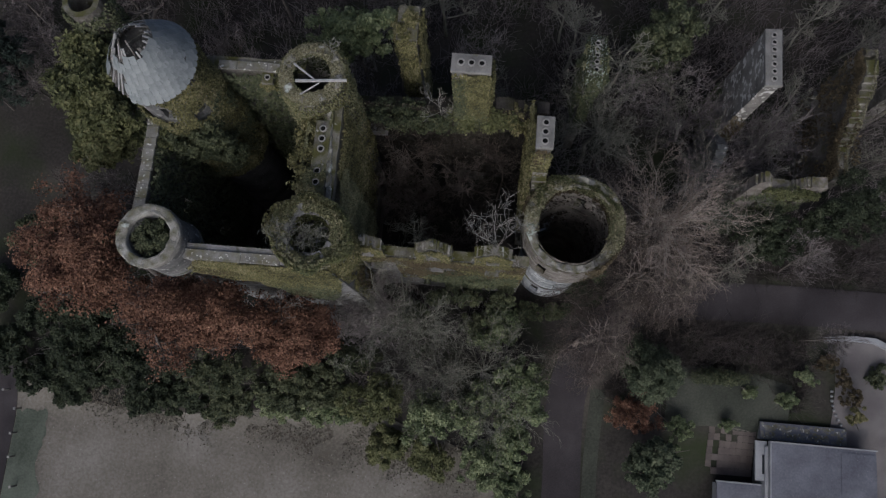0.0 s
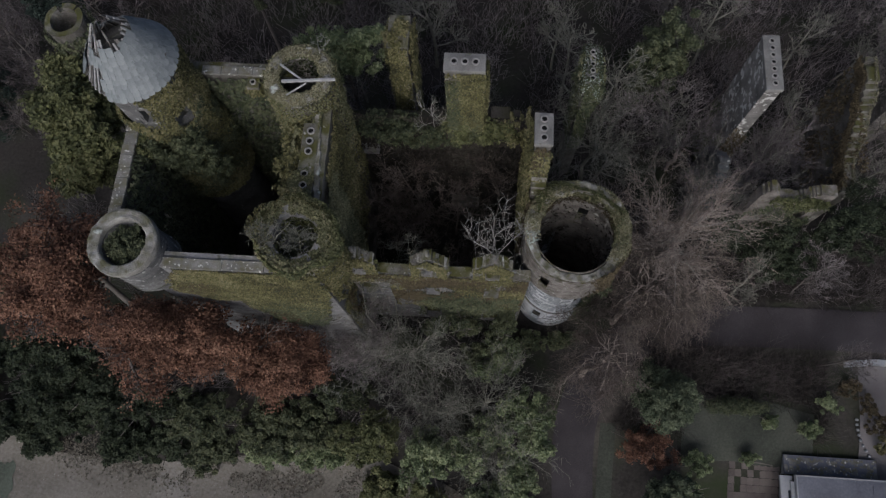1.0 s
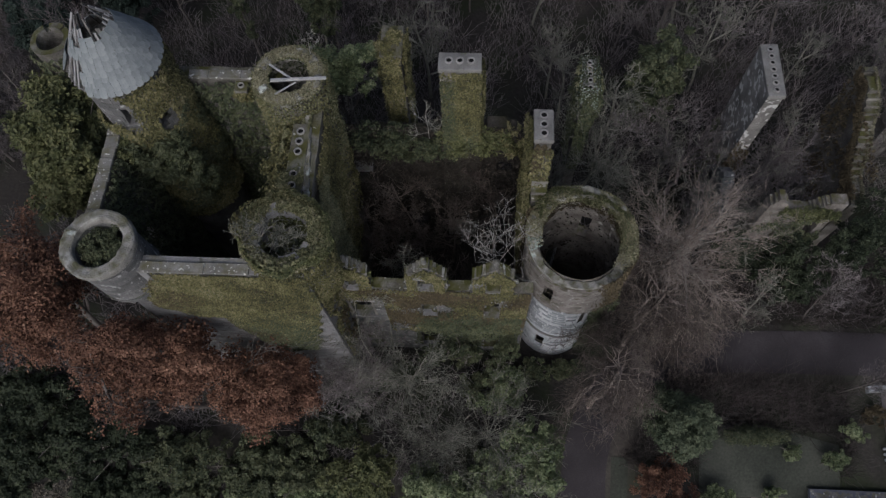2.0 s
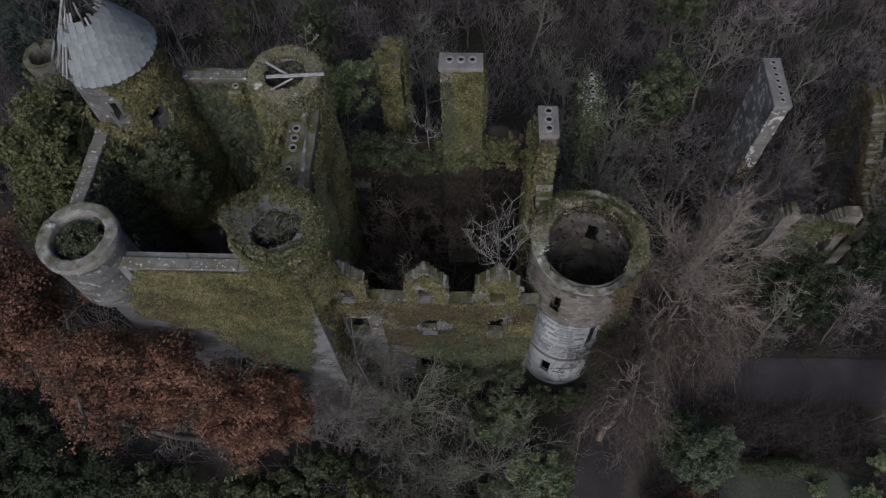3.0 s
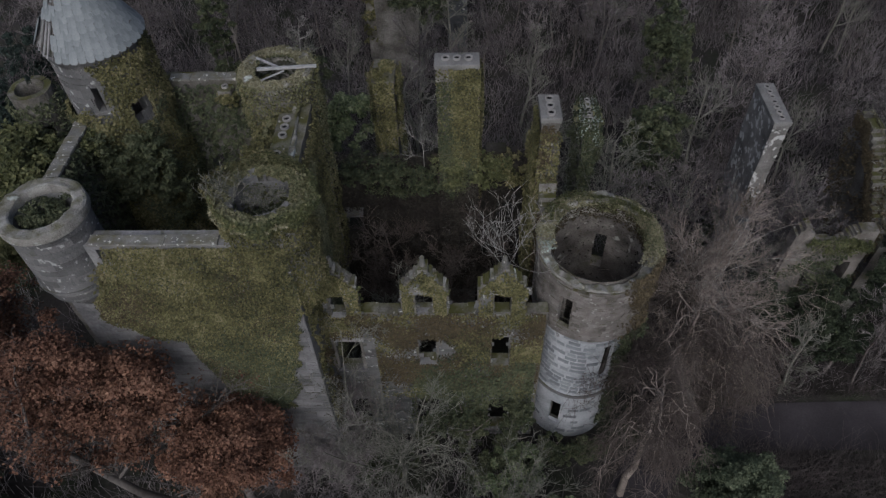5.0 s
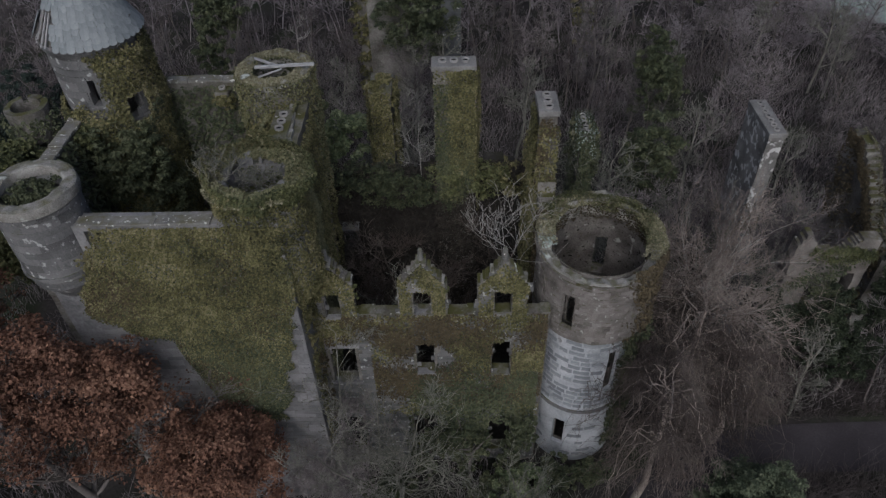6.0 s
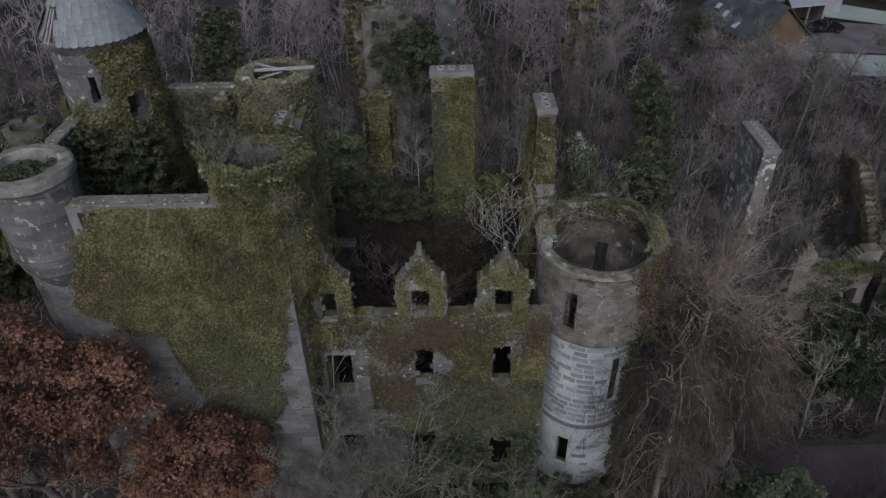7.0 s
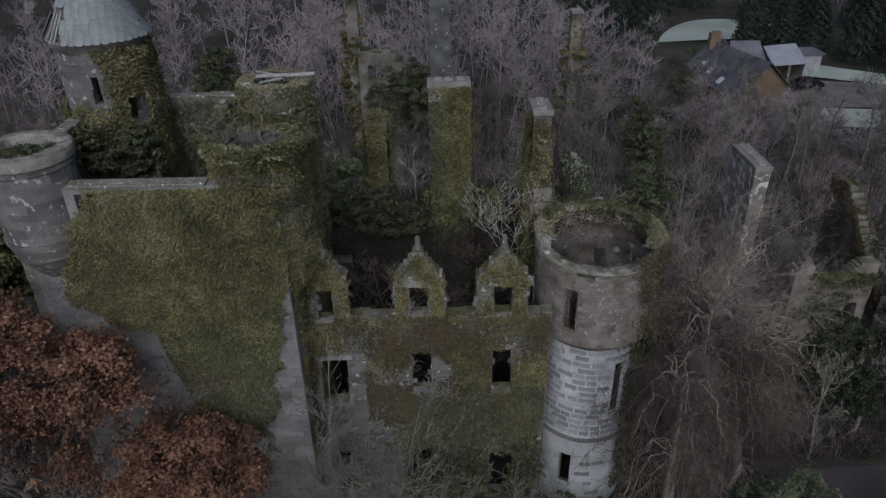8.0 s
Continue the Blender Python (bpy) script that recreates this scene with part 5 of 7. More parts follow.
ivy_on_tower("ivy", TX, TY, lambda z: 2.02 if z > 10.2 else 1.8, 6.5, 14.2, 2000, CREEPSHADE, lambda a, z: patchy(3 * math.cos(a), 3 * math.sin(a) + z, 6, 0.5, 0.75), 0.15, 0.12, "brown creeper inside the great tower")
ivy_on_wall("ivy", "y", 9.4, 15.2, 2.25, -1, 6, 17.5, 3500, IVY, lambda u, z: 0.9 * (z < 15.5), 0.18, 0.25)
ivy_on_wall("ivy", "y", 10.8, 12.6, 2.2, -1, 12, 19.0, 900, IVY, lambda u, z: patchy(u, z, 7, 0.8, 0.5), 0.16, 0.12, "thin ochre ivy on the chimney stack")
ivy_heap("rear_scrub", (-4.4, 14.5, 12.4), (2.4, 0.6, 1.3), 30, 110, 0.14, IVYDARK, "dark ivy massed on the rear wall", "plant")
# creeper in the shade-darkened colour, for the dim rear of the court
ivy_on_wall("ivy", "x", -8.3, 3.0, 15.0, -1, 3, 14.2, 18000, CREEPSHADE, lambda u, z: 0.8 * (not (u < -7.1 and 7.4 < z < 9.9)), 0.095, 0.4, "brown creeper over the rear wall")
ivy_heap("ivy", (-1.0, 14.8, 12.9), (2.4, 0.7, 1.3), 34, 110, 0.18, HOLM, "ivy spreading at the foot of the chimney stack")
ivy_heap("ivy", (-5.6, 18.8, 13.5), (0.75, 1.1, 3.4), 50, 130, 0.2, IVY, "ivy wrapped round the pillar")
ivy_heap("ivy", (6.0, 19.0, 11.0), (0.9, 1.6, 2.3), 40, 120, 0.2, IVYDARK, "ivy wrapped round the small stack")

for z, r in ((6.5, 1.6), (9.5, 1.8), (12.5, 1.6), (15.2, 1.3)):
    ivy_heap("creeper", (-7.95, 4.75, z), (0.3, 0.8, r), 14, 90, 0.085, IVYBROWN if z < 12 else IVY, "brown creeper tangled down the corner of the keep")
ivy_heap("turret_growth", (LTX, LTY, 20.4), (1.0, 1.0, 0.36), 34, 80, 0.12, IVYDARK, "scrubby growth filling the turret top", "plant")
ivy_on_wall("ivy", "x", -16.6, -8.2, 3.65, -1, 6.0, 19.4, 17000, IVYBROWN, lambda u, z: south_ivy(u, z) * patchy(u, z, 14, 0.3, 0.28), 0.09, 0.38, "browned ivy patches on the keep wall")
ivy_on_wall("ivy", "x", -2.6, -0.6, 14.6, -1, 10.5, 18.9, 4400, IVYDARK, lambda u, z: (0.3 + 0.6 * smooth((17 - z) / 5)) * smooth((z - 11.6 - 2.2 * lump((u, 0, 8), 1.3)) / 1.5), 0.12, 0.4, "dark ivy on the broad chimney stack")
ivy_on_wall("ivy", "x", -2.6, -0.5, 14.6, -1, 11, 19.6, 5200, IVY, lambda u, z: (0.12 + 0.75 * smooth((u + 2.1) / 0.5)) * smooth((z - 12.0 - 2.0 * lump((u, 4, 8), 1.3)) / 1.5), 0.12, 0.3, "ivy draped down the broad chimney stack")
ivy_on_wall("ivy", "x", -2.7, -0.5, 14.62, -1, 3, 13.4, 5200, CREEPSHADE, lambda u, z: 0.9, 0.13, 0.3, "brown creeper over the chimney breast")
ivy_on_wall("ivy", "y", 14.6, 15.55, -0.58, 1, 11, 19.5, 2000, IVY, lambda u, z: 0.9, 0.12, 0.25, "ivy on the side of the broad stack")
ivy_on_wall("ivy", "x", 2.1, 2.9, 10.85, -1, 13, 19.2, 500, IVYBROWN, lambda u, z: patchy(u, z, 6, 0.9, 0.45), 0.15, 0.12, "brown creeper on the tall narrow stack")
ivy_on_wall("ivy", "y", 10.8, 12.4, 2.1, -1, 12, 19.3, 900, IVY, lambda u, z: patchy(u, z, 7, 0.8, 0.6), 0.16, 0.15, "ochre ivy on the tall narrow stack")
ivy_heap("ivy", (-5.6, 18.9, 16.0), (0.75, 1.15, 0.9), 40, 120, 0.19, IVY, "ivy crowning the stone pillar")
ivy_heap("ivy", (5.85, 18.9, 12.6), (0.6, 1.2, 0.9), 24, 100, 0.18, IVYDARK, "ivy round the head of the small stack")
ivy_heap("rear_scrub", (-6.3, 14.6, 13.2), (2.0, 0.8, 1.0), 26, 90, 0.18, IVYDARK, "scrub on the head of the rear wall", "plant")
ivy_heap("rear_scrub", (1.6, 14.9, 13.0), (1.4, 0.8, 1.2), 22, 90, 0.18, IVY, "scrub on the head of the rear wall", "plant")

ivy_on_wall("ivy", "x", 17.0, 21.4, 12.8, -1, 2, 10.0, 2200, IVYDARK, lambda u, z: patchy(u, z, 8, 0.6, 0.25) * smooth((9.0 - z) / 2), 0.18, 0.4, "dark ivy on the outer wall")
ivy_on_wall("ivy", "y", 14.5, 22.0, 23.4, -1, 1, 10.5, 1500, IVYBROWN, lambda u, z: patchy(u, z, 5, 0.5, 0.45), 0.2, 0.4, "dark ivy on the cross wall")
ivy_on_wall("ivy", "y", 14.5, 22.0, 23.4, -1, 6.0, 12.0, 2600, IVYBROWN, lambda u, z: 1.0 if -0.7 < z - (7.0 + 4.0 * smooth((u - 15) / 6) + 0.5 * lump((u, 6, 0), 1.0)) < 0.22 else 0.0, 0.13, 0.3, "dry creeper trailing over the cross wall head")
ivy_on_wall("ivy", "y", 14.5, 22.0, 23.8, 1, 6.0, 12.0, 1800, DRYGRASS, lambda u, z: 1.0 if -0.1 < z - (7.0 + 4.0 * smooth((u - 15) / 6) + 0.5 * lump((u, 6, 0), 1.0)) < 0.25 else 0.0, 0.11, 0.4, "dry grass on the cross wall head")
ivy_on_wall("ivy", "y", 3.7, 5.75, -8.0, 1, 3.0, 17.5, 3000, IVY, lambda u, z: patchy(u, z, 12, 0.45, 0.3) * (0.35 + 0.65 * smooth((z - 8) / 5)), 0.10, 0.2, "thin ivy on the corner of the keep")
ivy_heap("wall_growth", (19.6, 12.5, 9.2), (1.9, 0.35, 0.45), 26, 80, 0.11, HOLM, "mossy growth along the outer wall head", "plant")
ivy_on_tower("ivy", LTX, LTY, turret_radius, 15.2, 18.4, 700, IVY, lambda a, z: smooth((0.6 - angle_gap(a, radians(-20))) / 0.4), 0.14, 0.15, "ivy creeping round the turret")
ivy_on_wall("ivy", "y", 5.0, 11.5, -18.3, -1, 4, 19.2, 5000, IVYDARK, lambda u, z: 0.85, 0.2, 0.4, "dark ivy on the outer west wall")
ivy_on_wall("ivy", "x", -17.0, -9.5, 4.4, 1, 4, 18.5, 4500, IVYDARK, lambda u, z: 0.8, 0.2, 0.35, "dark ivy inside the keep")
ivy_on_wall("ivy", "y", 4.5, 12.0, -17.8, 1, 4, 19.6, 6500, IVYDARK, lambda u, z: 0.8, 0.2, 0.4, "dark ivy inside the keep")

ivy_heap("ivy", (-9.4, 43.8, 10.0), (1.3, 1.0, 9.0), 90, 90, 0.25, IVY, "ivy on the distant chimney stack")
ivy_heap("ivy", (11.1, 48.5, 9.0), (1.3, 1.0, 7.0), 70, 90, 0.25, IVY, "ivy on the distant chimney stack")

for face, a0, a1, side, axis in ((17.88, -6.15, -5.05, -1, "x"), (-5.03, 17.9, 19.9, 1, "y"), (-6.17, 17.9, 19.9, -1, "y")):
    ivy_on_wall("ivy", axis, a0, a1, face, side, 6, 16.6, 3600, IVY, lambda u, z: 0.55 + 0.45 * smooth((z - 9) / 4), 0.11, 0.32, "ivy wrapping the stone pillar")
for face, a0, a1, side, axis in ((17.78, 5.5, 6.2, -1, "x"), (5.48, 17.8, 20.1, -1, "y"), (6.22, 17.8, 20.1, 1, "y")):
    ivy_on_wall("ivy", axis, a0, a1, face, side, 5, 13.3, 1300, IVYDARK, lambda u, z: 0.85, 0.16, 0.3, "dark ivy on the small stack")
ivy_heap("ivy", (5.85, 19.0, 13.25), (0.7, 1.3, 0.45), 20, 90, 0.15, IVYLIGHT, "pale mossy ivy over the head of the small stack")
ivy_on_wall("ivy", "x", 2.05, 3.05, 10.83, -1, 9.0, 18.9, 2600, IVY, lambda u, z: 0.35 + 0.6 * smooth((17.5 - z) / 4), 0.13, 0.2, "ochre ivy down the narrow stack")
ivy_on_wall("ivy", "x", 2.05, 3.1, 9.55, -1, 6.0, 15.2, 2200, IVYBROWN, lambda u, z: 0.9, 0.13, 0.25, "brown creeper on the end of the court wall")
ivy_on_wall("ivy", "y", 9.5, 12.6, 2.08, -1, 8.0, 19.0, 4200, IVY, lambda u, z: 0.9 if u > 10.7 or z < 15.4 else 0.0, 0.14, 0.25, "ochre ivy over the court wall")
for c in DORMERS:
    for dx, z, r in ((-0.72, 14.0, 0.42), (0.78, 13.6, 0.45), (0.3, 14.9, 0.3)):
        ivy_heap("ivy", (c + dx + R.uniform(-0.1, 0.1), FY + 0.1, z + R.uniform(-0.2, 0.1)), (r, 0.3, r * 1.1), 7, 70, 0.10, IVY if dx < 0.5 else HOLM, "ragged ivy tufting the dormer gable")
    ivy_on_wall("ivy", "x", c - 1.05, c + 1.05, FY, -1, 12.2, 15.5, 1100, IVY, lambda u, z: (z < front_top(u)) * patchy(u, z, 21, 0.9, 0.25) * (not any(h[0] - 0.03 < u < h[1] + 0.03 and h[2] < z < h[3] for h in FRONT_HOLES)), 0.095, 0.18, "olive ivy over the dormer gable")
ivy_on_tower("ivy", -26.5, 20.0, lambda z: 1.25, 4, 14.6, 5000, IVYDARK, lambda a, z: 0.9, 0.2, 0.35, "ivy on the lone turret")


# ---- trees ----
def leafed(name, at, rows, label, bark, leafmat, per, size, group="", crown=None):
    t = bare_tree(name, at, rows, label, bark, bark, group)
    tips = np.concatenate(rows[3:])[:, 3:6] + np.array(at)
    tips = tips[[lump(q, 0.7) > 0.12 for q in tips]]
    c = np.repeat(tips, per, axis=0) + R.normal(0, 0.2, (len(tips) * per, 3))
    n = np.tile([0, 0, 0.8], (len(c), 1))
    if crown:
        cc, cn = blob_leaves(R, *crown, 54, 430, size, 0.8)
        c, n = np.concatenate([c, cc]), np.concatenate([n, cn])
    child("foliage", leaves("foliage", c, n, size, leafmat, R, 0.5, 0.42), t, "rust-brown dead leaves still hanging", "stuff")
    return t


rg = np.random.default_rng(11)
for at, h, sp, cz, cr in (((-24.6, 4.3), 17.0, 4.0, 12.0, (3.7, 3.2, 3.3)), ((-17.1, 1.3), 17.2, 3.3, 11.8, (4.3, 1.9, 4.2)), ((-12.4, 0.7), 12.0, 3.0, 7.9, (2.9, 2.2, 2.8))):
    leafed("oak_tree", (*at, land(*at)), grow(rg, h, sp, 0.3, 4, (11, 6, 4, 3), clear=0.4), "oak tree full of rust-brown autumn leaves", BARKBROWN, OAK, 3, 0.135, "oaks before the ruin", ((*at, cz), cr))
for at, h, sp, lab in (((-5.8, 3.5), 15.5, 3.0, "bare grey lichened ash tree"),):
    bare_tree("ash_tree", (*at, land(*at)), grow(rg, h, sp, 0.11, 4, (6, 5, 4, 3), stems=4, clear=0.25, lean=0.08, least=0.0115), lab, BARKGREY, BARKGREY, "bare trees before the ruin", 3)
for x, y, low, high, sp, n in ((-4.6, 2.6, 4.2, 8.6, 3.2, 30), (0.6, -0.4, 3.0, 7.4, 3.0, 30), (1.4, -3.4, 1.6, 5.4, 2.6, 24), (-2.6, -1.0, 2.4, 6.0, 2.4, 22)):
    bare_tree("ash_tree", (x, y, land(x, y)), broom(rg, low, high, sp, n, 9, 5), "bare grey lichened tree with fanning branches", BARKGREY, BARKGREY, "bare trees before the ruin", 2)
bare_tree("beech_tree", (11.4, 9.6, 0), broom(rg, 10.5, 15.4, 4.2, 50), "large bare brown-twigged tree with a fine spreading crown", BARKPALE, BARKBEECH, "", 2)
for x, y, h, sp, n, k in ((7.35, 2.2, 12.8, 2.9, 34, 11), (9.6, 6.2, 13.0, 4.0, 46, 12), (12.9, 6.8, 10.0, 3.2, 24, 9)):
    bare_tree("weeping_tree", (x, y, land(x, y)), weeping(rg, h, sp, n, 8, k), "bare weeping tree with drooping brown twigs", BARKBEECH, BARKWEEP, "weeping trees", 2)
bare_tree("sapling", (0.6, 6.5, 14.6), grow(rg, 3.0, 2.1, 0.028, 3, (5, 4, 3), stems=3, clear=0.12, lean=0.35, least=0.0072), "pale bare sapling rooted in the wall head", BARKPALE, BARKPALE, "", 2)
bare_tree("birch_tree", (7.0, 16.8, 0), broom(rg, 8.5, 13.6, 2.7, 24, 10, 6), "slender bare pale-twigged tree", BARKGREY, BARKGREY, "", 2)
bare_tree("dead_shrub", (-10.2, 4.9, 20.0), grow(rg, 1.9, 1.0, 0.04, 3, (4, 3, 3), stems=4, clear=0.15, lean=0.45, least=0.011), "dead pale shrub sprouting from the tower head", BARKGREY, BARKGREY)
bare_tree("dead_shrub", (-8.8, 5.0, 20.1), grow(rg, 0.6, 0.9, 0.035, 3, (4, 4, 3), stems=4, clear=0.1, lean=0.6, droop=0.3, least=0.011), "dead pale shrub sprouting from the tower head", BARKGREY, BARKGREY)
bare_tree("dead_tree", (-24.5, 21.5, 0), grow(rg, 14.0, 4.0, 0.7, 3, (7, 4, 3), clear=0.5, least=0.035), "massive dead tree with thick bare limbs", BARKBROWN, BARKBROWN)
for x, y, h, sp in ((-8.5, 2.4, 7.5, 1.9), (-7.3, 4.2, 8.0, 1.6), (-9.8, 2.2, 6.0, 1.6), (-7.9, 3.4, 9.0, 1.5)):
    bare_tree("thorn_bush", (x, y, land(x, y)), grow(rg, h, sp, 0.07, 4, (9, 6, 4, 3), stems=3, clear=0.1, least=0.009), "tangled bare thorn bush at the keep corner", BARKTWIG, BARKTWIG, "thorn bushes at the keep")
for x, y, h, sp in ((-6.4, 12.6, 13.0, 2.4), (-4.3, 13.2, 14.0, 2.4), (-2.2, 12.4, 12.0, 2.4), (0.6, 13.0, 13.0, 2.2), (-5.2, 10.0, 8.0, 2.2), (-1.0, 9.6, 7.5, 2.2), (-3.4, 8.0, 6.0, 1.8)):
    bare_tree("court_sapling", (x, y, land(x, y)), grow(rg, h, sp, 0.09, 4, (12, 6, 5, 3), clear=0.35, least=0.012), "brown leafless sapling growing inside the roofless court", BARKWEEP, BARKWEEP, "saplings in the court")
for x, y, h, sp in ((-12.4, 8.0, 11.0, 1.8), (-14.6, 6.4, 12.5, 1.6), (-11.2, 6.6, 11.5, 1.5)):
    bare_tree("court_sapling", (x, y, land(x, y)), grow(rg, h, sp, 0.08, 4, (9, 5, 4, 2), clear=0.5, least=0.012), "grey leafless sapling growing inside the keep", BARKGREY, BARKGREY, "saplings in the court")
bare_tree("sapling", (-8.9, 14.9, 20.2), grow(rg, 2.4, 0.6, 0.02, 3, (5, 3, 2), clear=0.4, least=0.009), "thin sapling on the tower rim", BARKPALE, BARKPALE)
bare_tree("sapling", (-3.4, 14.6, 13.4), grow(rg, 3.2, 1.2, 0.03, 4, (6, 4, 3, 2), clear=0.2, least=0.010), "thin bare sapling on the rear wall", BARKPALE, BARKGREY)


def evergreen(name, at, z, radii, clumps, per, size, mat, label):
    g = land(*at)
    t = thing(name, label, "tree" if radii[2] > 1.6 else "shrub", at=(*at, g))
    seg = [(*at, g, *at, z - 0.3 * radii[2], 0.16, 0.08)]
    for k in range(7):
        d = R.normal(0, 0.5, 3) * np.array(radii)
        seg.append((*at, g + (z - g) * R.uniform(0.4, 0.9), at[0] + d[0], at[1] + d[1], z + 0.4 * d[2], 0.06, 0.02))
    child("trunk", tubes("trunk", seg, BARKBROWN, 6), t)
    cs, ns = [], []
    for k in range(4):
        off = R.uniform(-0.5, 0.5, 3) * np.array(radii) * (0 if k == 0 else 1)
        c, n = blob_leaves(R, (at[0] + off[0], at[1] + off[1], z + off[2]), tuple(np.array(radii) * R.uniform(0.5, 0.75)), max(3, clumps // 4), per, size)
        cs.append(c)
        ns.append(n)
    c, n = np.concatenate(cs), np.concatenate(ns)
    child("foliage", leaves("foliage", c, n, size, mat, R), t, kind="stuff")
    return t


evergreen("holm_oak", (-25.9, 15.2), 11.8, (3.4, 5.4, 4.6), 140, 220, 0.26, HOLM, "broad evergreen tree with olive-green crown")
evergreen("holm_oak", (-9.9, 20.6), 11.5, (2.9, 1.9, 3.0), 60, 180, 0.24, RHODO, "dark evergreen tree behind the ruin")
evergreen("yew_bush", (12.4, 0.9), 5.4, (2.4, 2.2, 3.3), 90, 240, 0.14, CONIFER, "rounded dark blue-green conifer")
evergreen("beech_bush", (11.4, -2.3), 0.6, (2.3, 1.4, 1.2), 44, 170, 0.13, OAK, "rust-coloured beech bush beside the drive")
evergreen("yew_bush", (12.9, -6.6), 1.2, (2.4, 2.6, 2.6), 60, 170, 0.2, CONIFER, "low spreading dark green shrub")
for x, y, z, rx, ry, rz in ((-36.6, -1.6, 1.4, 2.2, 2.2, 1.6), (-34.2, -3.4, 1.2, 2.2, 1.6, 1.4), (-31.4, -4.8, 1.0, 2.2, 1.5, 1.2), (-37.6, 2.4, 1.8, 2.4, 2.4, 2.0), (-31.2, -1.0, 1.6, 2.6, 2.2, 1.8), (-28.4, -3.2, 1.2, 2.6, 1.9, 1.5), (-25.4, -4.4, 1.0, 2.6, 1.8, 1.3), (-33.0, 1.6, 1.6, 2.4, 2.2, 1.8), (-29.0, 1.0, 2.4, 2.6, 2.2, 2.0), (-22.3, -4.4, 0.9, 2.4, 1.6, 1.2), (-18.3, -4.8, 0.8, 2.4, 1.5, 1.1), (-14.2, -4.5, 0.8, 2.4, 1.5, 1.1), (-10.4, -4.4, 1.0, 2.2, 1.6, 1.3), (-6.3, -6.6, 1.2, 2.0, 1.8, 1.6), (-2.8, -7.4, 1.2, 2.2, 2.0, 1.5), (0.8, -7.6, 1.3, 2.2, 2.2, 1.6), (3.6, -8.4, 1.0, 1.4, 2.0, 1.4), (-27, -0.5, 2.0, 3, 2.2, 2.0), (-23.3, -1.5, 2.4, 3, 2.4, 2.2), (-19.5, -2.2, 1.6, 2.8, 2.6, 2.0), (-15.5, -2.6, 1.3, 2.8, 2.6, 1.8), (-11.5, -2.2, 1.6, 2.8, 2.4, 2.0), (-7.2, -3.2, 3.6, 2.4, 2.4, 3.8), (-3.4, -3.4, 2.6, 2.4, 2.6, 2.8), (0.2, -3.2, 2.6, 2.6, 2.8, 2.8), (3.3, -1.2, 2.8, 1.6, 3.0, 2.8), (3.2, -5.0, 1.6, 1.5, 2.4, 2.0), (-9.5, -0.2, 1.6, 2.4, 1.8, 1.8), (1.2, 3.0, 1.6, 2.0, 1.6, 2.0)):
    # laurels by the oaks take darker leaves: shade put into colour
    evergreen("laurel_bush", (x, y), z + land(x, y), (rx, ry, rz), 40, 200, 0.2, HOLM if x in (-6.3, -2.8, -7.2) else (YEWSHADE if x < -20 else IVYDARK if x < -15.5 or (y > -2.7 and x < -8) else RHODO), "glossy evergreen laurel bush")

# ---- scrub and evergreens among the walls ----
for x, y, z, rx, ry, rz in ((-3.2, 4.5, 2.6, 1.2, 0.7, 2.8), (-1.0, 4.6, 3.4, 1.3, 0.7, 3.4), (1.3, 4.6, 3.0, 1.1, 0.7, 3.2), (-4.6, 3.6, 1.2, 1.2, 1.0, 2.0), (0.2, 3.2, 1.0, 1.6, 1.2, 2.0), (-6.6, 3.4, 0.4, 1.2, 1.0, 1.4), (3.9, 4.3, 0.6, 1.3, 0.8, 1.5), (5.9, 4.5, 0.4, 1.3, 0.8, 1.3)):
    evergreen("ivied_bush", (x, y), z, (rx, ry, rz), 40, 170, 0.15, IVYDARK, "dark green bush grown against the dormered front")
for x, y, h, sp in ((15.0, 14.8, 12.0, 3.0), (17.9, 15.4, 10.6, 2.6), (13.8, 18.6, 9.5, 2.6), (19.6, 17.6, 9.0, 2.6)):
    bare_tree("elder_tree", (x, y, land(x, y)), broom(rg, 6.0, h, sp, 26, 9, 5), "bare scrubby tree below the chimney slab", BARKMAUVE, BARKGREY if x == 15.0 else BARKMAUVE, "scrub below the slab", 2)

for x, y, z, rx, ry, rz in ((19.6, 11.4, 5.4, 2.2, 1.2, 3.4), (22.6, 11.6, 6.2, 2.2, 1.6, 4.0), (25.5, 12.8, 6.0, 2.4, 2.0, 4.2), (16.4, 11.6, 4.8, 1.6, 1.2, 3.0), (21.0, 9.8, 4.0, 2.0, 1.4, 3.0)):
    evergreen("yew_bush", (x, y), z, (rx, ry, rz), 55, 150, 0.15, YEWSHADE, "wispy dark green evergreen against the outer wall")
for x, y, z, rx, ry, rz in ((-20.5, 38.5, 12.0, 2.4, 2.2, 4.0), (-4.6, 41.0, 10.5, 3.0, 2.6, 5.0), (-17.8, 27.6, 12.0, 1.1, 1.1, 6.8), (-12.5, 31.0, 7.0, 2.2, 2.0, 4.0), (12.0, 24.0, 7.0, 2.6, 2.2, 4.5), (14.0, 33.0, 8.0, 2.4, 2.4, 5.0), (-29.5, 6.0, 7.0, 2.6, 2.6, 4.5)):
    evergreen("ivied_tree", (x, y), z, (rx, ry, rz), 60, 150, 0.26, IVYDARK, "tree trunk swathed in dark ivy")

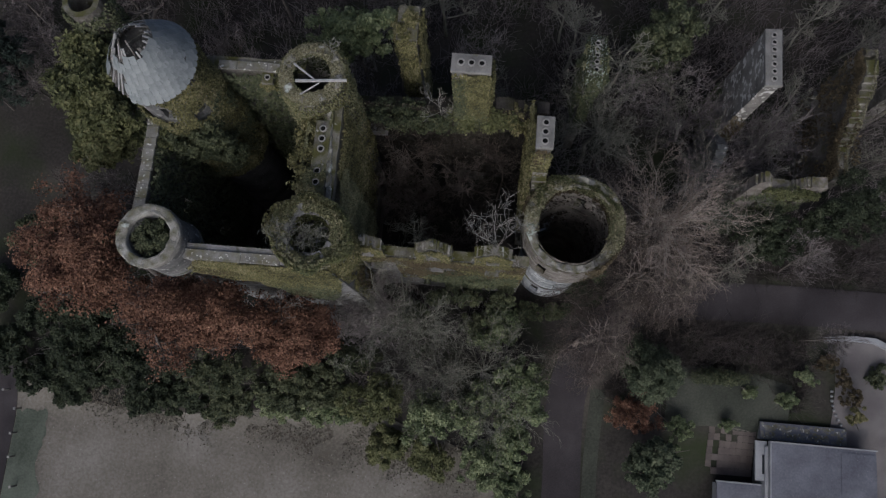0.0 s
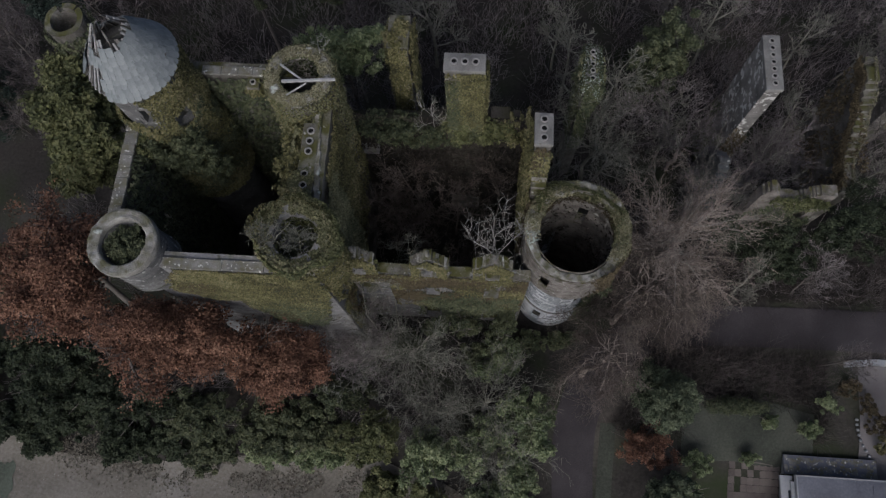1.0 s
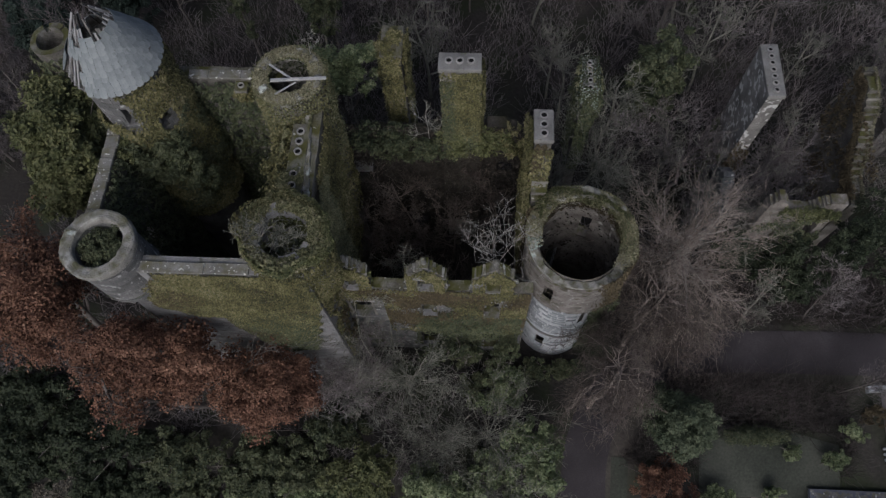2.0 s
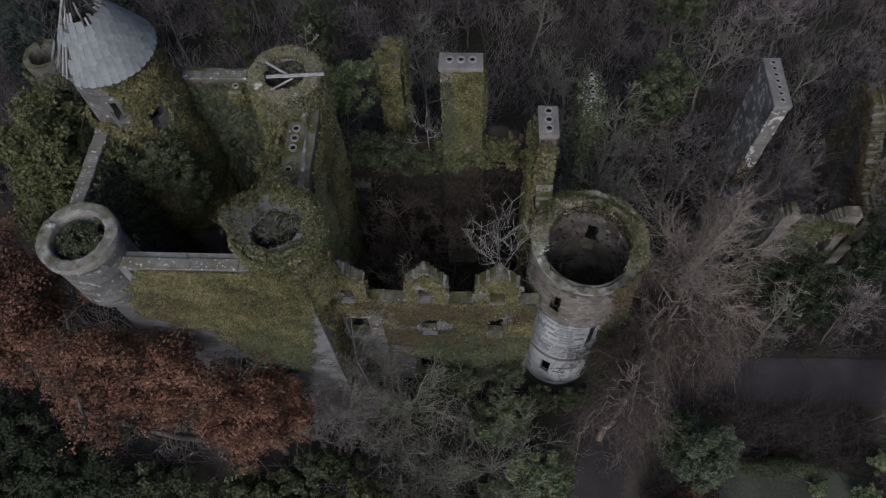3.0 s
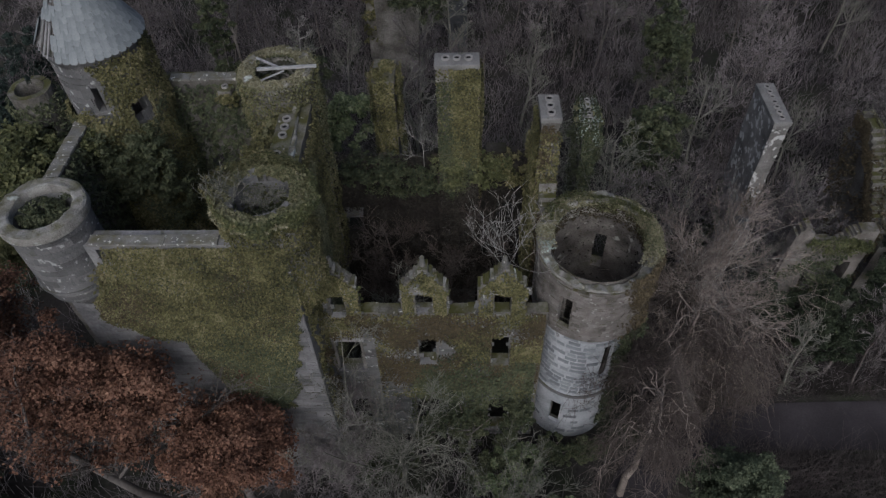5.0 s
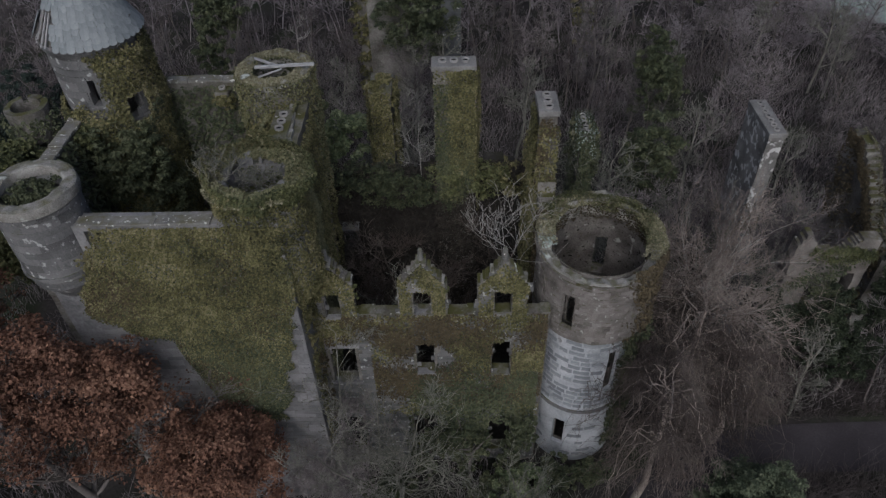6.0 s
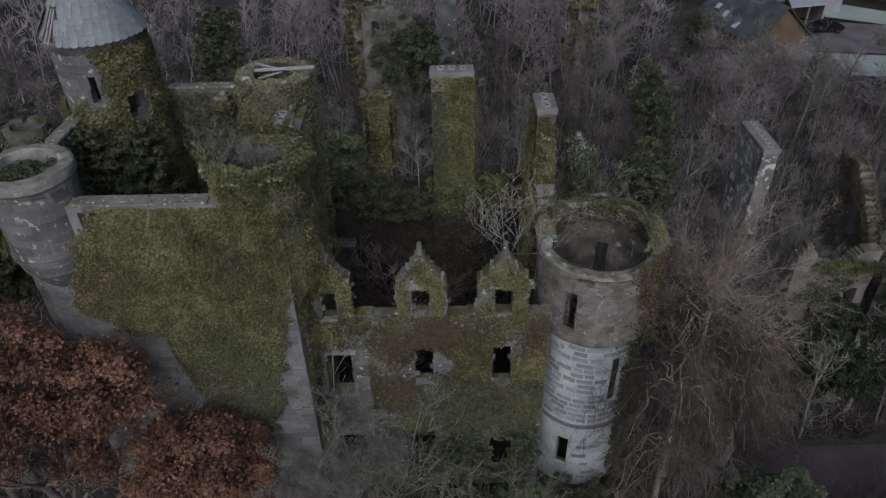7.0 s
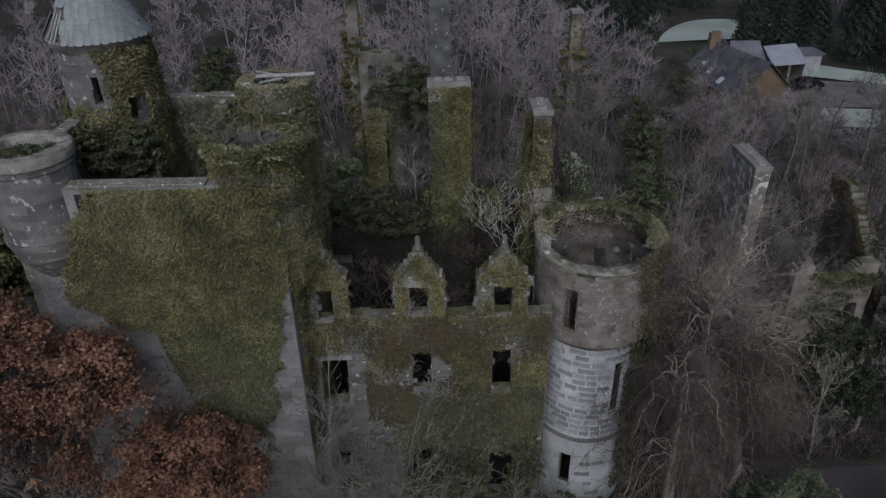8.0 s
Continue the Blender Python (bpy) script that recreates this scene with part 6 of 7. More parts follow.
# ---- woods ----
rw = np.random.default_rng(21)
kinds = [grow(rw, 12.5, 2.7, 0.15, 4, (9, 5, 4, 2), clear=0.3, least=0.020) if k == 1 else grow(rw, 12.5, 2.5, 0.11, 4, (13, 5, 4, 2), clear=0.3, least=0.014) for k in range(4)]
protos = []
for k, rows in enumerate(kinds):
    protos.append(bare_tree("wood_tree", (0, 300 + 20 * k, 0), rows, "bare thin woodland tree", BARKGREY if k == 1 else BARKBROWN, (BARKTWIG, BARKGREY, BARKMAUVE, BARKMAUVE)[k], "trees of the wood"))
spots = []
while len(spots) < 140:
    x, y = rw.uniform(-46, 52), 17 + 50 * rw.uniform(0, 1) ** 1.25
    if (x - 38) ** 2 + (y - 66) ** 2 < 15 ** 2 or any((x - q[0]) ** 2 + (y - q[1]) ** 2 < 6.0 for q in spots):
        continue
    if (-9 < x < 4 and y < 20) or (x < -8 and y < 19 and x > -20) or (14 < x < 18.5 and 17 < y < 23):
        continue
    spots.append((x, y))
for x, y in ((15.0, 15.4), (18.6, 15.6), (20.8, 18.5), (26.0, 16.5), (28.5, 13.5), (13.5, 20.5), (14.5, 7.6), (18.0, 8.6), (22.5, 8.9), (-22.0, 17.0), (-29.0, 11.0), (-31.0, 3.0), (9.8, 21.0), (4.6, 17.3), (24.5, 4.0), (21.0, 50.0), (24.5, 53.0), (28.0, 49.5), (31.5, 51.5), (35.0, 49.0), (38.5, 50.5), (42.5, 48.5), (47.0, 49.0), (51.5, 47.0), (26.0, 45.0), (33.0, 45.5), (40.0, 44.5), (46.0, 43.5), (10.2, 44.6), (11.8, 45.2), (11.0, 42.6), (9.0, 43.2)):
    spots.append((x, y))
for k, (x, y) in enumerate(spots):
    size = rw.uniform(0.75, 1.15) * (0.75 if y < 22 else 1.0)
    copy_thing(protos[2 + k % 2 if x < -14 else (1 if y < 33 and k % 2 else k % 4)], pose(x, y, land(x, y) - 0.1, rw.normal(0, 3), rw.normal(0, 3), rw.uniform(0, 360)) @ Matrix.Scale(size, 4))
for k, p in enumerate(protos):
    p.location = Vector((-38.0 + 5 * k, 40.0 + 3 * k, 0))
lowkinds = [grow(rw, 12.0, 2.4, 0.08, 3, (11, 5, 2), clear=0.25, least=0.028) for _ in range(5)]
allrows = []
for k in range(470):
    y = rw.uniform(56, 190) if k < 380 else rw.uniform(55, 95)
    x = rw.uniform(-0.75, 0.75) * (y + 20) if k < 380 else rw.uniform(-24, 22)
    if 22 < x < 76 and 50 < y < 128:
        continue
    rows = np.concatenate(lowkinds[int(rw.integers(5))]).copy()
    s, a = rw.uniform(0.8, 1.3), rw.uniform(0, 6.28)
    c, sn = math.cos(a), math.sin(a)
    for o in (0, 3):
        px, py = rows[:, o].copy(), rows[:, o + 1].copy()
        rows[:, o], rows[:, o + 1], rows[:, o + 2] = (c * px - sn * py) * s + x, (sn * px + c * py) * s + y, rows[:, o + 2] * s + land(x, y)
    rows[:, 6:] *= s
    allrows.append(rows)
for k in range(110):
    x, y = (rw.uniform(20, 62), rw.uniform(50, 63)) if k < 60 else (rw.uniform(26, 43), rw.uniform(55, 63))
    if x > 42 and y > 56:
        y -= 7
    rows = np.concatenate(lowkinds[k % 5]).copy()
    s, a = rw.uniform(0.32, 0.46), rw.uniform(0, 6.28)
    c, sn = math.cos(a), math.sin(a)
    for o in (0, 3):
        px, py = rows[:, o].copy(), rows[:, o + 1].copy()
        rows[:, o], rows[:, o + 1], rows[:, o + 2] = (c * px - sn * py) * s * 1.5 + x, (sn * px + c * py) * s * 1.5 + y, rows[:, o + 2] * s + land(x, y)
    rows[:, 6:] *= 0.7
    allrows.append(rows)
# far trees carry the haze in their twig colour
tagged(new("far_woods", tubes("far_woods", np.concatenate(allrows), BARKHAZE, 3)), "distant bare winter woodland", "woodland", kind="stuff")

for x, y, z, rx, ry, rz in ((-33.0, 27.0, 6.0, 3.0, 3.0, 5.0), (-38.0, 20.0, 6.0, 3.2, 3.0, 5.0), (-30.0, 33.0, 7.0, 2.6, 2.6, 5.0), (-37.0, 36.0, 6.0, 3.0, 3.0, 5.0)):
    evergreen("ivied_tree", (x, y), z, (rx, ry, rz), 70, 150, 0.24, DARKNEEDLE, "dark evergreen thicket behind the ruin")

# low thicket up to the far house, and fine haze of stems over the wood's floor
stems = []
while len(stems) < 30000:
    x, y = rw.uniform(-44, 66), rw.uniform(22, 62)
    if (16.0 < x < 17.2 and y < 22.5) or (x > 44 and y > 57) or lump((x, y, 7), 0.22) < -0.12:
        continue
    p, h = np.array([x, y, land(x, y)]), rw.uniform(0.9, 2.6)
    d = np.array([rw.normal(0, 0.35), rw.normal(0, 0.35), 1.0]) * h / 2
    m = p + d
    stems.append((*p, *m, 0.020, 0.016))
    for _ in range(2):
        stems.append((*m, *(m + d * 0.7 + rw.normal(0, 0.3, 3) * h), 0.014, 0.009))
tagged(new("thicket", tubes("thicket", stems, BARKMAUVE, 3)), "grey-mauve thicket of thin crooked stems", "undergrowth", kind="stuff")

# bramble and dead stems over the woodland floor
stems = []
while len(stems) < 44000:
    x, y = rw.uniform(-42, 48), -3 + 58 * rw.uniform(0, 1) ** 1.2
    inside = (-18.2 < x < -7.8 and 3.2 < y < 14.8) or (-8.4 < x < 3.2 and 5.4 < y < 15.8) or math.hypot(x - TX, y - TY) < 3.0
    if inside or (y < 1.0 and x > 4.4) or (x > 4 and y < 8.6) or (x < -33):
        continue
    if lump((x, y, 0), 0.35) < -0.05:
        continue
    z = land(x, y)
    h = rw.uniform(0.6, 2.4)
    d = np.array([rw.normal(0, 0.35), rw.normal(0, 0.35), 1.0]) * h
    m = np.array([x, y, z]) + d * 0.6
    e = np.array([x, y, z]) + d + np.array([rw.normal(0, 0.3), rw.normal(0, 0.3), -0.2]) * h * 0.5
    stems.append((x, y, z, *m, 0.018, 0.014))
    stems.append((*m, *e, 0.014, 0.010))
tagged(new("brushwood", tubes("brushwood", stems, BARKTWIG, 3)), "tangled brown bramble and dead stems", "undergrowth", kind="stuff")
# second, darker brush: its colour stands for shade under the eastern trees
stems = []
while len(stems) < 24000:
    x, y = rw.uniform(9.5, 30), rw.uniform(-1.5, 13.5)
    if 4.6 < y < 8.3 and x > 12 or y < 6.0 and x < 12.5 and y > x - 10.4 or (x > 25 and y < 5) or math.hypot(x - TX, y - TY) < 3.2:
        continue
    if 14.5 < x < 24 and y < 1.2:
        continue
    z, h = land(x, y), rw.uniform(0.5, 1.9)
    d = np.array([rw.normal(0, 0.45), rw.normal(0, 0.45), 1.0]) * h
    m = np.array([x, y, z]) + d * 0.6
    e = np.array([x, y, z]) + d + np.array([rw.normal(0, 0.4), rw.normal(0, 0.4), -0.2]) * h * 0.5
    stems.append((x, y, z, *m, 0.014, 0.011))
    stems.append((*m, *e, 0.011, 0.008))
tagged(new("brushwood", tubes("brushwood", stems, BARKSHADE, 3)), "tangled bramble and dead stems, darkened for shade under the trees", "undergrowth", kind="stuff")

# ---- gardens, yard and the house below the ruin ----
drape("garden_lawn", lambda u, v: (14.6 + 9.5 * u, -3.6 + 4.6 * v + 0.6 * math.sin(u * 4)), GRASS, 0.074, "dull green garden lawn", "grass")
drape("drive_verge", lambda u, v: (8.7 + 1.1 * u + 0.1 * v * v, -24 + 23.0 * v), GRASS, 0.074, "strip of dull grass beside the drive", "grass")
drape("yard", lambda u, v: (27.3 + 14 * u, -16 + 20.2 * v), GRAVEL, 0.074, "grey gravel yard", "yard")


def curved_strip(name, pts, width, high, mat, label, category, lift=0.0):
    """A low wall or kerb following points on the land."""
    fine = []
    for k in range(len(pts) - 1):
        p, q = Vector(pts[k]), Vector(pts[k + 1])
        fine += [p.lerp(q, i / 8) for i in range(8)]
    fine.append(Vector(pts[-1]))
    verts, faces = [], []
    for k, p in enumerate(fine):
        d = (fine[min(k + 1, len(fine) - 1)] - fine[max(k - 1, 0)]).normalized()
        w = Vector((-d.y, d.x)) * width / 2
        for off in (w, -w):
            for z in (-0.2, high):
                verts.append((p.x + off.x, p.y + off.y, land(p.x, p.y) + z + lift + 0.01 * lump((p.x, p.y, z), 2.0)))
    for k in range(len(fine) - 1):
        a, b = 4 * k, 4 * k + 4
        faces += [(a, b, b + 1, a + 1), (a + 1, b + 1, b + 3, a + 3), (a + 3, b + 3, b + 2, a + 2)]
    e = 4 * (len(fine) - 1)
    faces += [(0, 1, 3, 2), (e, e + 2, e + 3, e + 1)]
    return tagged(new(name, fastmesh(name, verts, faces, mat)), label, category, kind="structure")


curved_strip("kerb", [(26.3, 4.2), (28.4, 4.45), (29.9, 4.4), (31.2, 3.9), (32.2, 2.9)], 0.4, 0.45, WHITEWALL, "pale curved low wall round the yard", "low wall")

house = thing("garden_house", "grey flat-roofed house with white walls", "house", at=(26, -7, -3.4))
part("wall", box((22.0, -12.0, -3.6), (29.9, -4.1, -0.95)), WHITEWALL, house, "white rendered wall")
part("flat_roof", box((22.35, -12.2, -0.95), (29.95, -3.75, -0.68), 0.03), ROOFGREY, house, "grey flat roof with frost specks")
part("fascia", box((22.25, -3.74, -0.98), (30.05, -3.64, -0.60), 0.01), WHITEWALL, house)
part("fascia", box((22.24, -12.2, -0.98), (22.34, -3.74, -0.60), 0.01), WHITEWALL, house)
part("porch_roof", box((21.35, -6.6, -1.30), (22.22, -3.72, -1.12), 0.02), WHITEWALL, house, "pale porch roof")
part("roof_window", box((21.85, -6.1, -1.11), (22.15, -4.7, -1.05), 0.01), GLASS, house, "dark narrow roof window")
part("roof_section", box((27.4, -12.2, -0.678), (29.93, -4.0, -0.63), 0.01), ROOFGREY, house, "paler newer roof section")
lean = part("lean_to_roof", box((21.9, -3.6, -1.75), (28.3, -2.3, -1.6), 0.02), ROOFGREY, house, "mottled slated lean-to roof")
for k in range(150):
    x, y = random.uniform(22.0, 28.2), random.uniform(-3.5, -2.4)
    part("roof_slate", box((x - 0.11, y - 0.08, -1.6), (x + 0.11, y + 0.08, -1.585), 0.0, 0.006), COPING, lean)
part("lean_to_wall", box((22.0, -3.62, -3.6), (28.2, -2.4, -1.76)), WHITEWALL, house)
part("annex_roof", box((18.7, -12.2, -1.75), (22.2, -7.0, -1.55), 0.03), ROOFGREY, house, "lower grey annex roof")
part("annex_wall", box((18.9, -12.0, -3.6), (21.9, -7.2, -1.76)), WHITEWALL, house)
part("annex_fascia", box((18.65, -7.0, -1.8), (22.24, -6.9, -1.5), 0.01), WHITEWALL, house)
patio = thing("patio", "patio of worn reddish paving slabs", "patio", kind="structure", at=(19.6, -4.6, land(19.6, -4.6)))
for i in range(8):
    for j in range(7):
        x, y = 18.2 + 0.46 * i, -6.6 + 0.52 * j
        if random.random() < 0.08:
            continue
        z = land(x, y) + 0.14
        part("paving_slab", box((x, y, z - 0.05), (x + 0.44, y + 0.5, z + 0.03), 0.012, 0.012), PAVING, patio)
for k in range(8):
    p = Vector((27.0 + 0.02 * k * k, 0.4 - 0.35 * k))
    ob = new("white_stone", to_data("white_stone", box((-0.09, -0.09, 0), (0.09, 0.09, 0.2), 0.04, 0.02), WHITEWALL))
    ob.location = (p.x, p.y, land(p.x, p.y) + 0.1)
    tagged(ob, "small white edging stone beside the hedge", "stone", "edging stones")
evergreen("round_bush", (30.1, 1.8), -0.9, (1.0, 1.0, 0.8), 26, 150, 0.14, IVYDARK, "clipped round dark bush on gravel")
for x, y in ((26.6, 2.6), (27.6, 1.4), (28.3, 0.0), (28.6, -1.4)):
    evergreen("beech_bush", (x, y), -0.7, (0.9, 0.9, 1.0), 16, 130, 0.15, IVYBROWN if y > -1 else IVY, "brown winter hedge bush")
for x, y, r in ((20.6, -0.1, 0.6), (23.2, -0.6, 0.9), (19.2, -2.9, 0.8), (15.4, -3.4, 1.2), (14.6, -5.4, 1.3), (24.8, 1.4, 0.9)):
    evergreen("yew_bush", (x, y), land(x, y) + 0.9, (r, r, 1.1), 22, 130, 0.15, RHODO, "dark green shrub in the garden")
hc, hn = blob_leaves(R, (18.1, 0.7, land(18, 1) + 0.9), (2.3, 0.45, 0.7), 40, 160, 0.12)
tagged(new("clipped_hedge", leaves("clipped_hedge", hc, hn, 0.12, IVYDARK, R)), "clipped green garden hedge", "hedge", kind="stuff")

# ---- far house, fields and conifers ----
drape("far_field", lambda u, v: (34 + 30 * u, 102 + 26 * v), FROST, 0.070, "pale frosted meadow", "field")
drape("frosted_lawn", lambda u, v: (51.5 + 18 * u, 80.5 - 8 * u + (8 - 3 * u) * v), FROST, 0.074, "pale frosted lawn beside the far house", "grass")
drape("frosted_bank", lambda u, v: (42 + 34 * u, 61.5 - 5 * u + 7 * v - u), FROST, 0.055, "pale frosted bank below the far drive", "grass")
drape("far_drive", lambda u, v: (42 + 40 * u, 69 - 6 * u + (11.5 - 2 * u) * v), GRAVEL, 0.058, "grey gravel approach to the far house", "road")


def gable_house(a, b, half, base, eave, ridge):
    """A steep slated house whose ridge runs from a to b."""
    a, b = Vector(a), Vector(b)
    d = (b - a).normalized()
    w = Vector((-d.y, d.x))
    h = thing("farmhouse", "steep dark-slated house with an ochre gable and rooflights", "house", at=(*a.lerp(b, 0.5), base))

    def at(u, v, z):
        p = a + d * u + w * v
        return Vector((p.x, p.y, z))

    n = (b - a).length
    bm = bmesh.new()
    ring = [[bm.verts.new(at(u, v, z)) for v, z in ((-half, base), (half, base), (half, eave), (0, ridge - 0.15), (-half, eave))] for u in (0.2, n - 0.2)]
    for k in range(5):
        bm.faces.new((ring[0][k], ring[0][(k + 1) % 5], ring[1][(k + 1) % 5], ring[1][k]))
    bm.faces.new(ring[0][::-1])
    bm.faces.new(ring[1])
    part("wall", bm, RENDER, h, "ochre rendered wall")
    for s in (-1, 1):
        bm = bmesh.new()
        q = [at(u, v, z) for u, v, z in ((-0.3, 0, ridge), (n + 0.3, 0, ridge), (n + 0.3, s * (half + 0.5), eave - 0.45), (-0.3, s * (half + 0.5), eave - 0.45))]
        lo = [bm.verts.new(p) for p in q]
        hi = [bm.verts.new(p + Vector((0, 0, 0.16))) for p in q]
        bm.faces.new(lo)
        bm.faces.new(hi)
        for k in range(4):
            bm.faces.new((lo[k], lo[(k + 1) % 4], hi[(k + 1) % 4], hi[k]))
        bmesh.ops.recalc_face_normals(bm, faces=bm.faces)
        roof = part("roof_slope", bm, ROOFDARK, h, "dark slate roof slope")
        if s == SIDE:
            for u, f in ((2.0, 0.55), (4.2, 0.62), (7.2, 0.72)):
                bm = bmesh.new()
                pts = [at(u + du, s * (half + 0.5) * (f + df), ridge + 0.24 - (ridge - eave + 0.45) * (f + df)) for du, df in ((0, 0), (0.8, 0), (0.8, 0.16), (0, 0.16))]
                top = [bm.verts.new(p) for p in pts]
                bot = [bm.verts.new(p - Vector((0, 0, 0.1))) for p in pts]
                bm.faces.new(top)
                for k in range(4):
                    bm.faces.new((top[k], bot[k], bot[(k + 1) % 4], top[(k + 1) % 4]))
                part("rooflight", bm, SKYLIGHT, roof, "bright glazed rooflight")
    for u in (0.3, n * 0.05 + 0.2):
        c = at(u, -0.6 if u > 0.5 else 0.2, ridge - 0.6)
        part("chimney", box((c.x - 0.5, c.y - 0.5, ridge - 1.2), (c.x + 0.5, c.y + 0.5, ridge + 1.4), 0.04), RENDER, h, "ochre chimney")
    for u in np.linspace(1.5, n - 1.5, 3):
        c0 = at(float(u), SIDE * (half + 0.02), eave - 1.7)
        m = Matrix.Translation(c0) @ Matrix(((d.x, w.x, 0, 0), (d.y, w.y, 0, 0), (0, 0, 1, 0), (0, 0, 0, 1)))
        bm = box((-0.5, -0.06, 0), (0.5, 0.06, 1.0), 0.01)
        bmesh.ops.transform(bm, matrix=m, verts=bm.verts)
        part("window", bm, GLASS, h)
    return h


SIDE = -1
gable_house((36.0, 77.9), (39.1, 66.4), 3.9, -0.4, 2.5, 6.0)
barn = thing("open_shed", "low open-fronted shed with a pale sheet roof", "shed", at=(48, 82, 0))
bm = bmesh.new()
q = [Vector(v) for v in ((44.0, 75.6, 3.0), (49.2, 76.6, 3.0), (49.9, 82.4, 4.2), (44.7, 81.2, 4.2))]
lo, hi = [bm.verts.new(p) for p in q], [bm.verts.new(p + Vector((0, 0, 0.2))) for p in q]
bm.faces.new(lo)
bm.faces.new(hi)
for k in range(4):
    bm.faces.new((lo[k], lo[(k + 1) % 4], hi[(k + 1) % 4], hi[k]))
part("shed_roof", bm, SHEETROOF, barn, "pale grey sheet roof")
part("rear_wall", box((44.8, 81.2, -0.2), (49.6, 81.6, 4.0)), RENDER, barn)
part("end_wall", box((49.2, 77.2, -0.2), (49.5, 81.8, 3.0)), WHITEWALL, barn)
for x, y in ((44.4, 75.9), (46.7, 76.3)):
    part("post", box((x - 0.12, y - 0.12, -0.2), (x + 0.12, y + 0.12, 3.2), 0.02), ROTTEN, barn)

bm = bmesh.new()
q = [Vector(v) for v in ((39.6, 79.4, 2.9), (44.6, 79.0, 2.9), (44.4, 82.0, 5.0), (40.2, 82.2, 5.0), (44.4, 85.2, 2.9), (40.2, 85.4, 2.9))]
vs = [bm.verts.new(p) for p in q] + [bm.verts.new(p - Vector((0, 0, 0.2))) for p in q]
for f in ((0, 1, 2, 3), (3, 2, 4, 5), (6, 9, 8, 7), (9, 11, 10, 8), (0, 6, 7, 1), (5, 4, 10, 11), (1, 7, 8, 2), (2, 8, 10, 4), (0, 3, 9, 6), (3, 5, 11, 9)):
    bm.faces.new([vs[k] for k in f])
bmesh.ops.recalc_face_normals(bm, faces=bm.faces)
wing = thing("house_wing", "low slated wing behind the far house", "house", at=(42, 82, 0))
part("wing_roof", bm, ROOFGREY, wing, "grey slate roof with frosted ridge")
part("wing_wall", box((40.4, 79.8, -0.3), (44.2, 85.0, 2.75)), RENDER, wing)
annex = thing("white_outhouse", "small white-walled outhouse beside the shed", "shed", at=(52.4, 84, 0))
part("wall", box((50.6, 82.6, -0.3), (54.4, 86.0, 2.6), 0.03), WHITEWALL, annex, "white rendered wall")
part("roof", box((50.3, 82.3, 2.6), (54.7, 86.3, 2.85), 0.04), ROOFGREY, annex)


def conifer(at, high, wide, label="tall dark green conifer tree"):
    """A tapering conifer of drooping tiers of needles round a straight trunk."""
    g = land(*at)
    t = thing("conifer_tree", label, "tree", "conifers by the far house", at=(*at, g))
    child("trunk", tubes("trunk", [(*at, g, *at, g + high, 0.25, 0.04)], BARKBROWN, 6), t)
    k = 9000
    f = R.uniform(0, 1, k) ** 0.8
    a = R.uniform(0, 2 * math.pi, k)
    r = wide * (1 - f) * (0.55 + 0.45 * np.abs(np.sin(a * 4 + f * 30))) * R.uniform(0.6, 1.05, k)
    c = np.stack([at[0] + r * np.cos(a), at[1] + r * np.sin(a), g + 0.8 + f * (high - 0.6) - 0.18 * r], 1)
    n = np.stack([np.cos(a) * 0.7, np.sin(a) * 0.7, np.full(k, 0.6)], 1)
    child("foliage", leaves("foliage", c, n, 0.34, DARKNEEDLE, R), t, kind="stuff")
    return t


for at, h, w in (((33.0, 103.0), 14, 3.8), ((29.5, 104.0), 10, 3.0), ((48.5, 96.0), 9, 2.6), ((52.0, 100.0), 7, 2.6), ((38.0, 130.0), 14, 4.4), ((52.0, 131.0), 14, 4.4), ((30.0, 125.0), 14, 4.4), ((58.0, 116.0), 13, 4.0), ((24.0, 116.0), 13, 4.0), ((55.5, 98.0), 9, 3.4), ((59.5, 96.0), 11, 3.6), ((63.0, 88.0), 14, 4.4), ((66.0, 80.0), 15, 4.6), ((61.5, 104.0), 13, 4.0), ((70.0, 92.0), 15, 4.5), ((43.0, 126.0), 14, 4.0), ((66.0, 122.0), 14, 4.4), ((75.0, 110.0), 15, 4.4)):
    conifer(at, h, w)
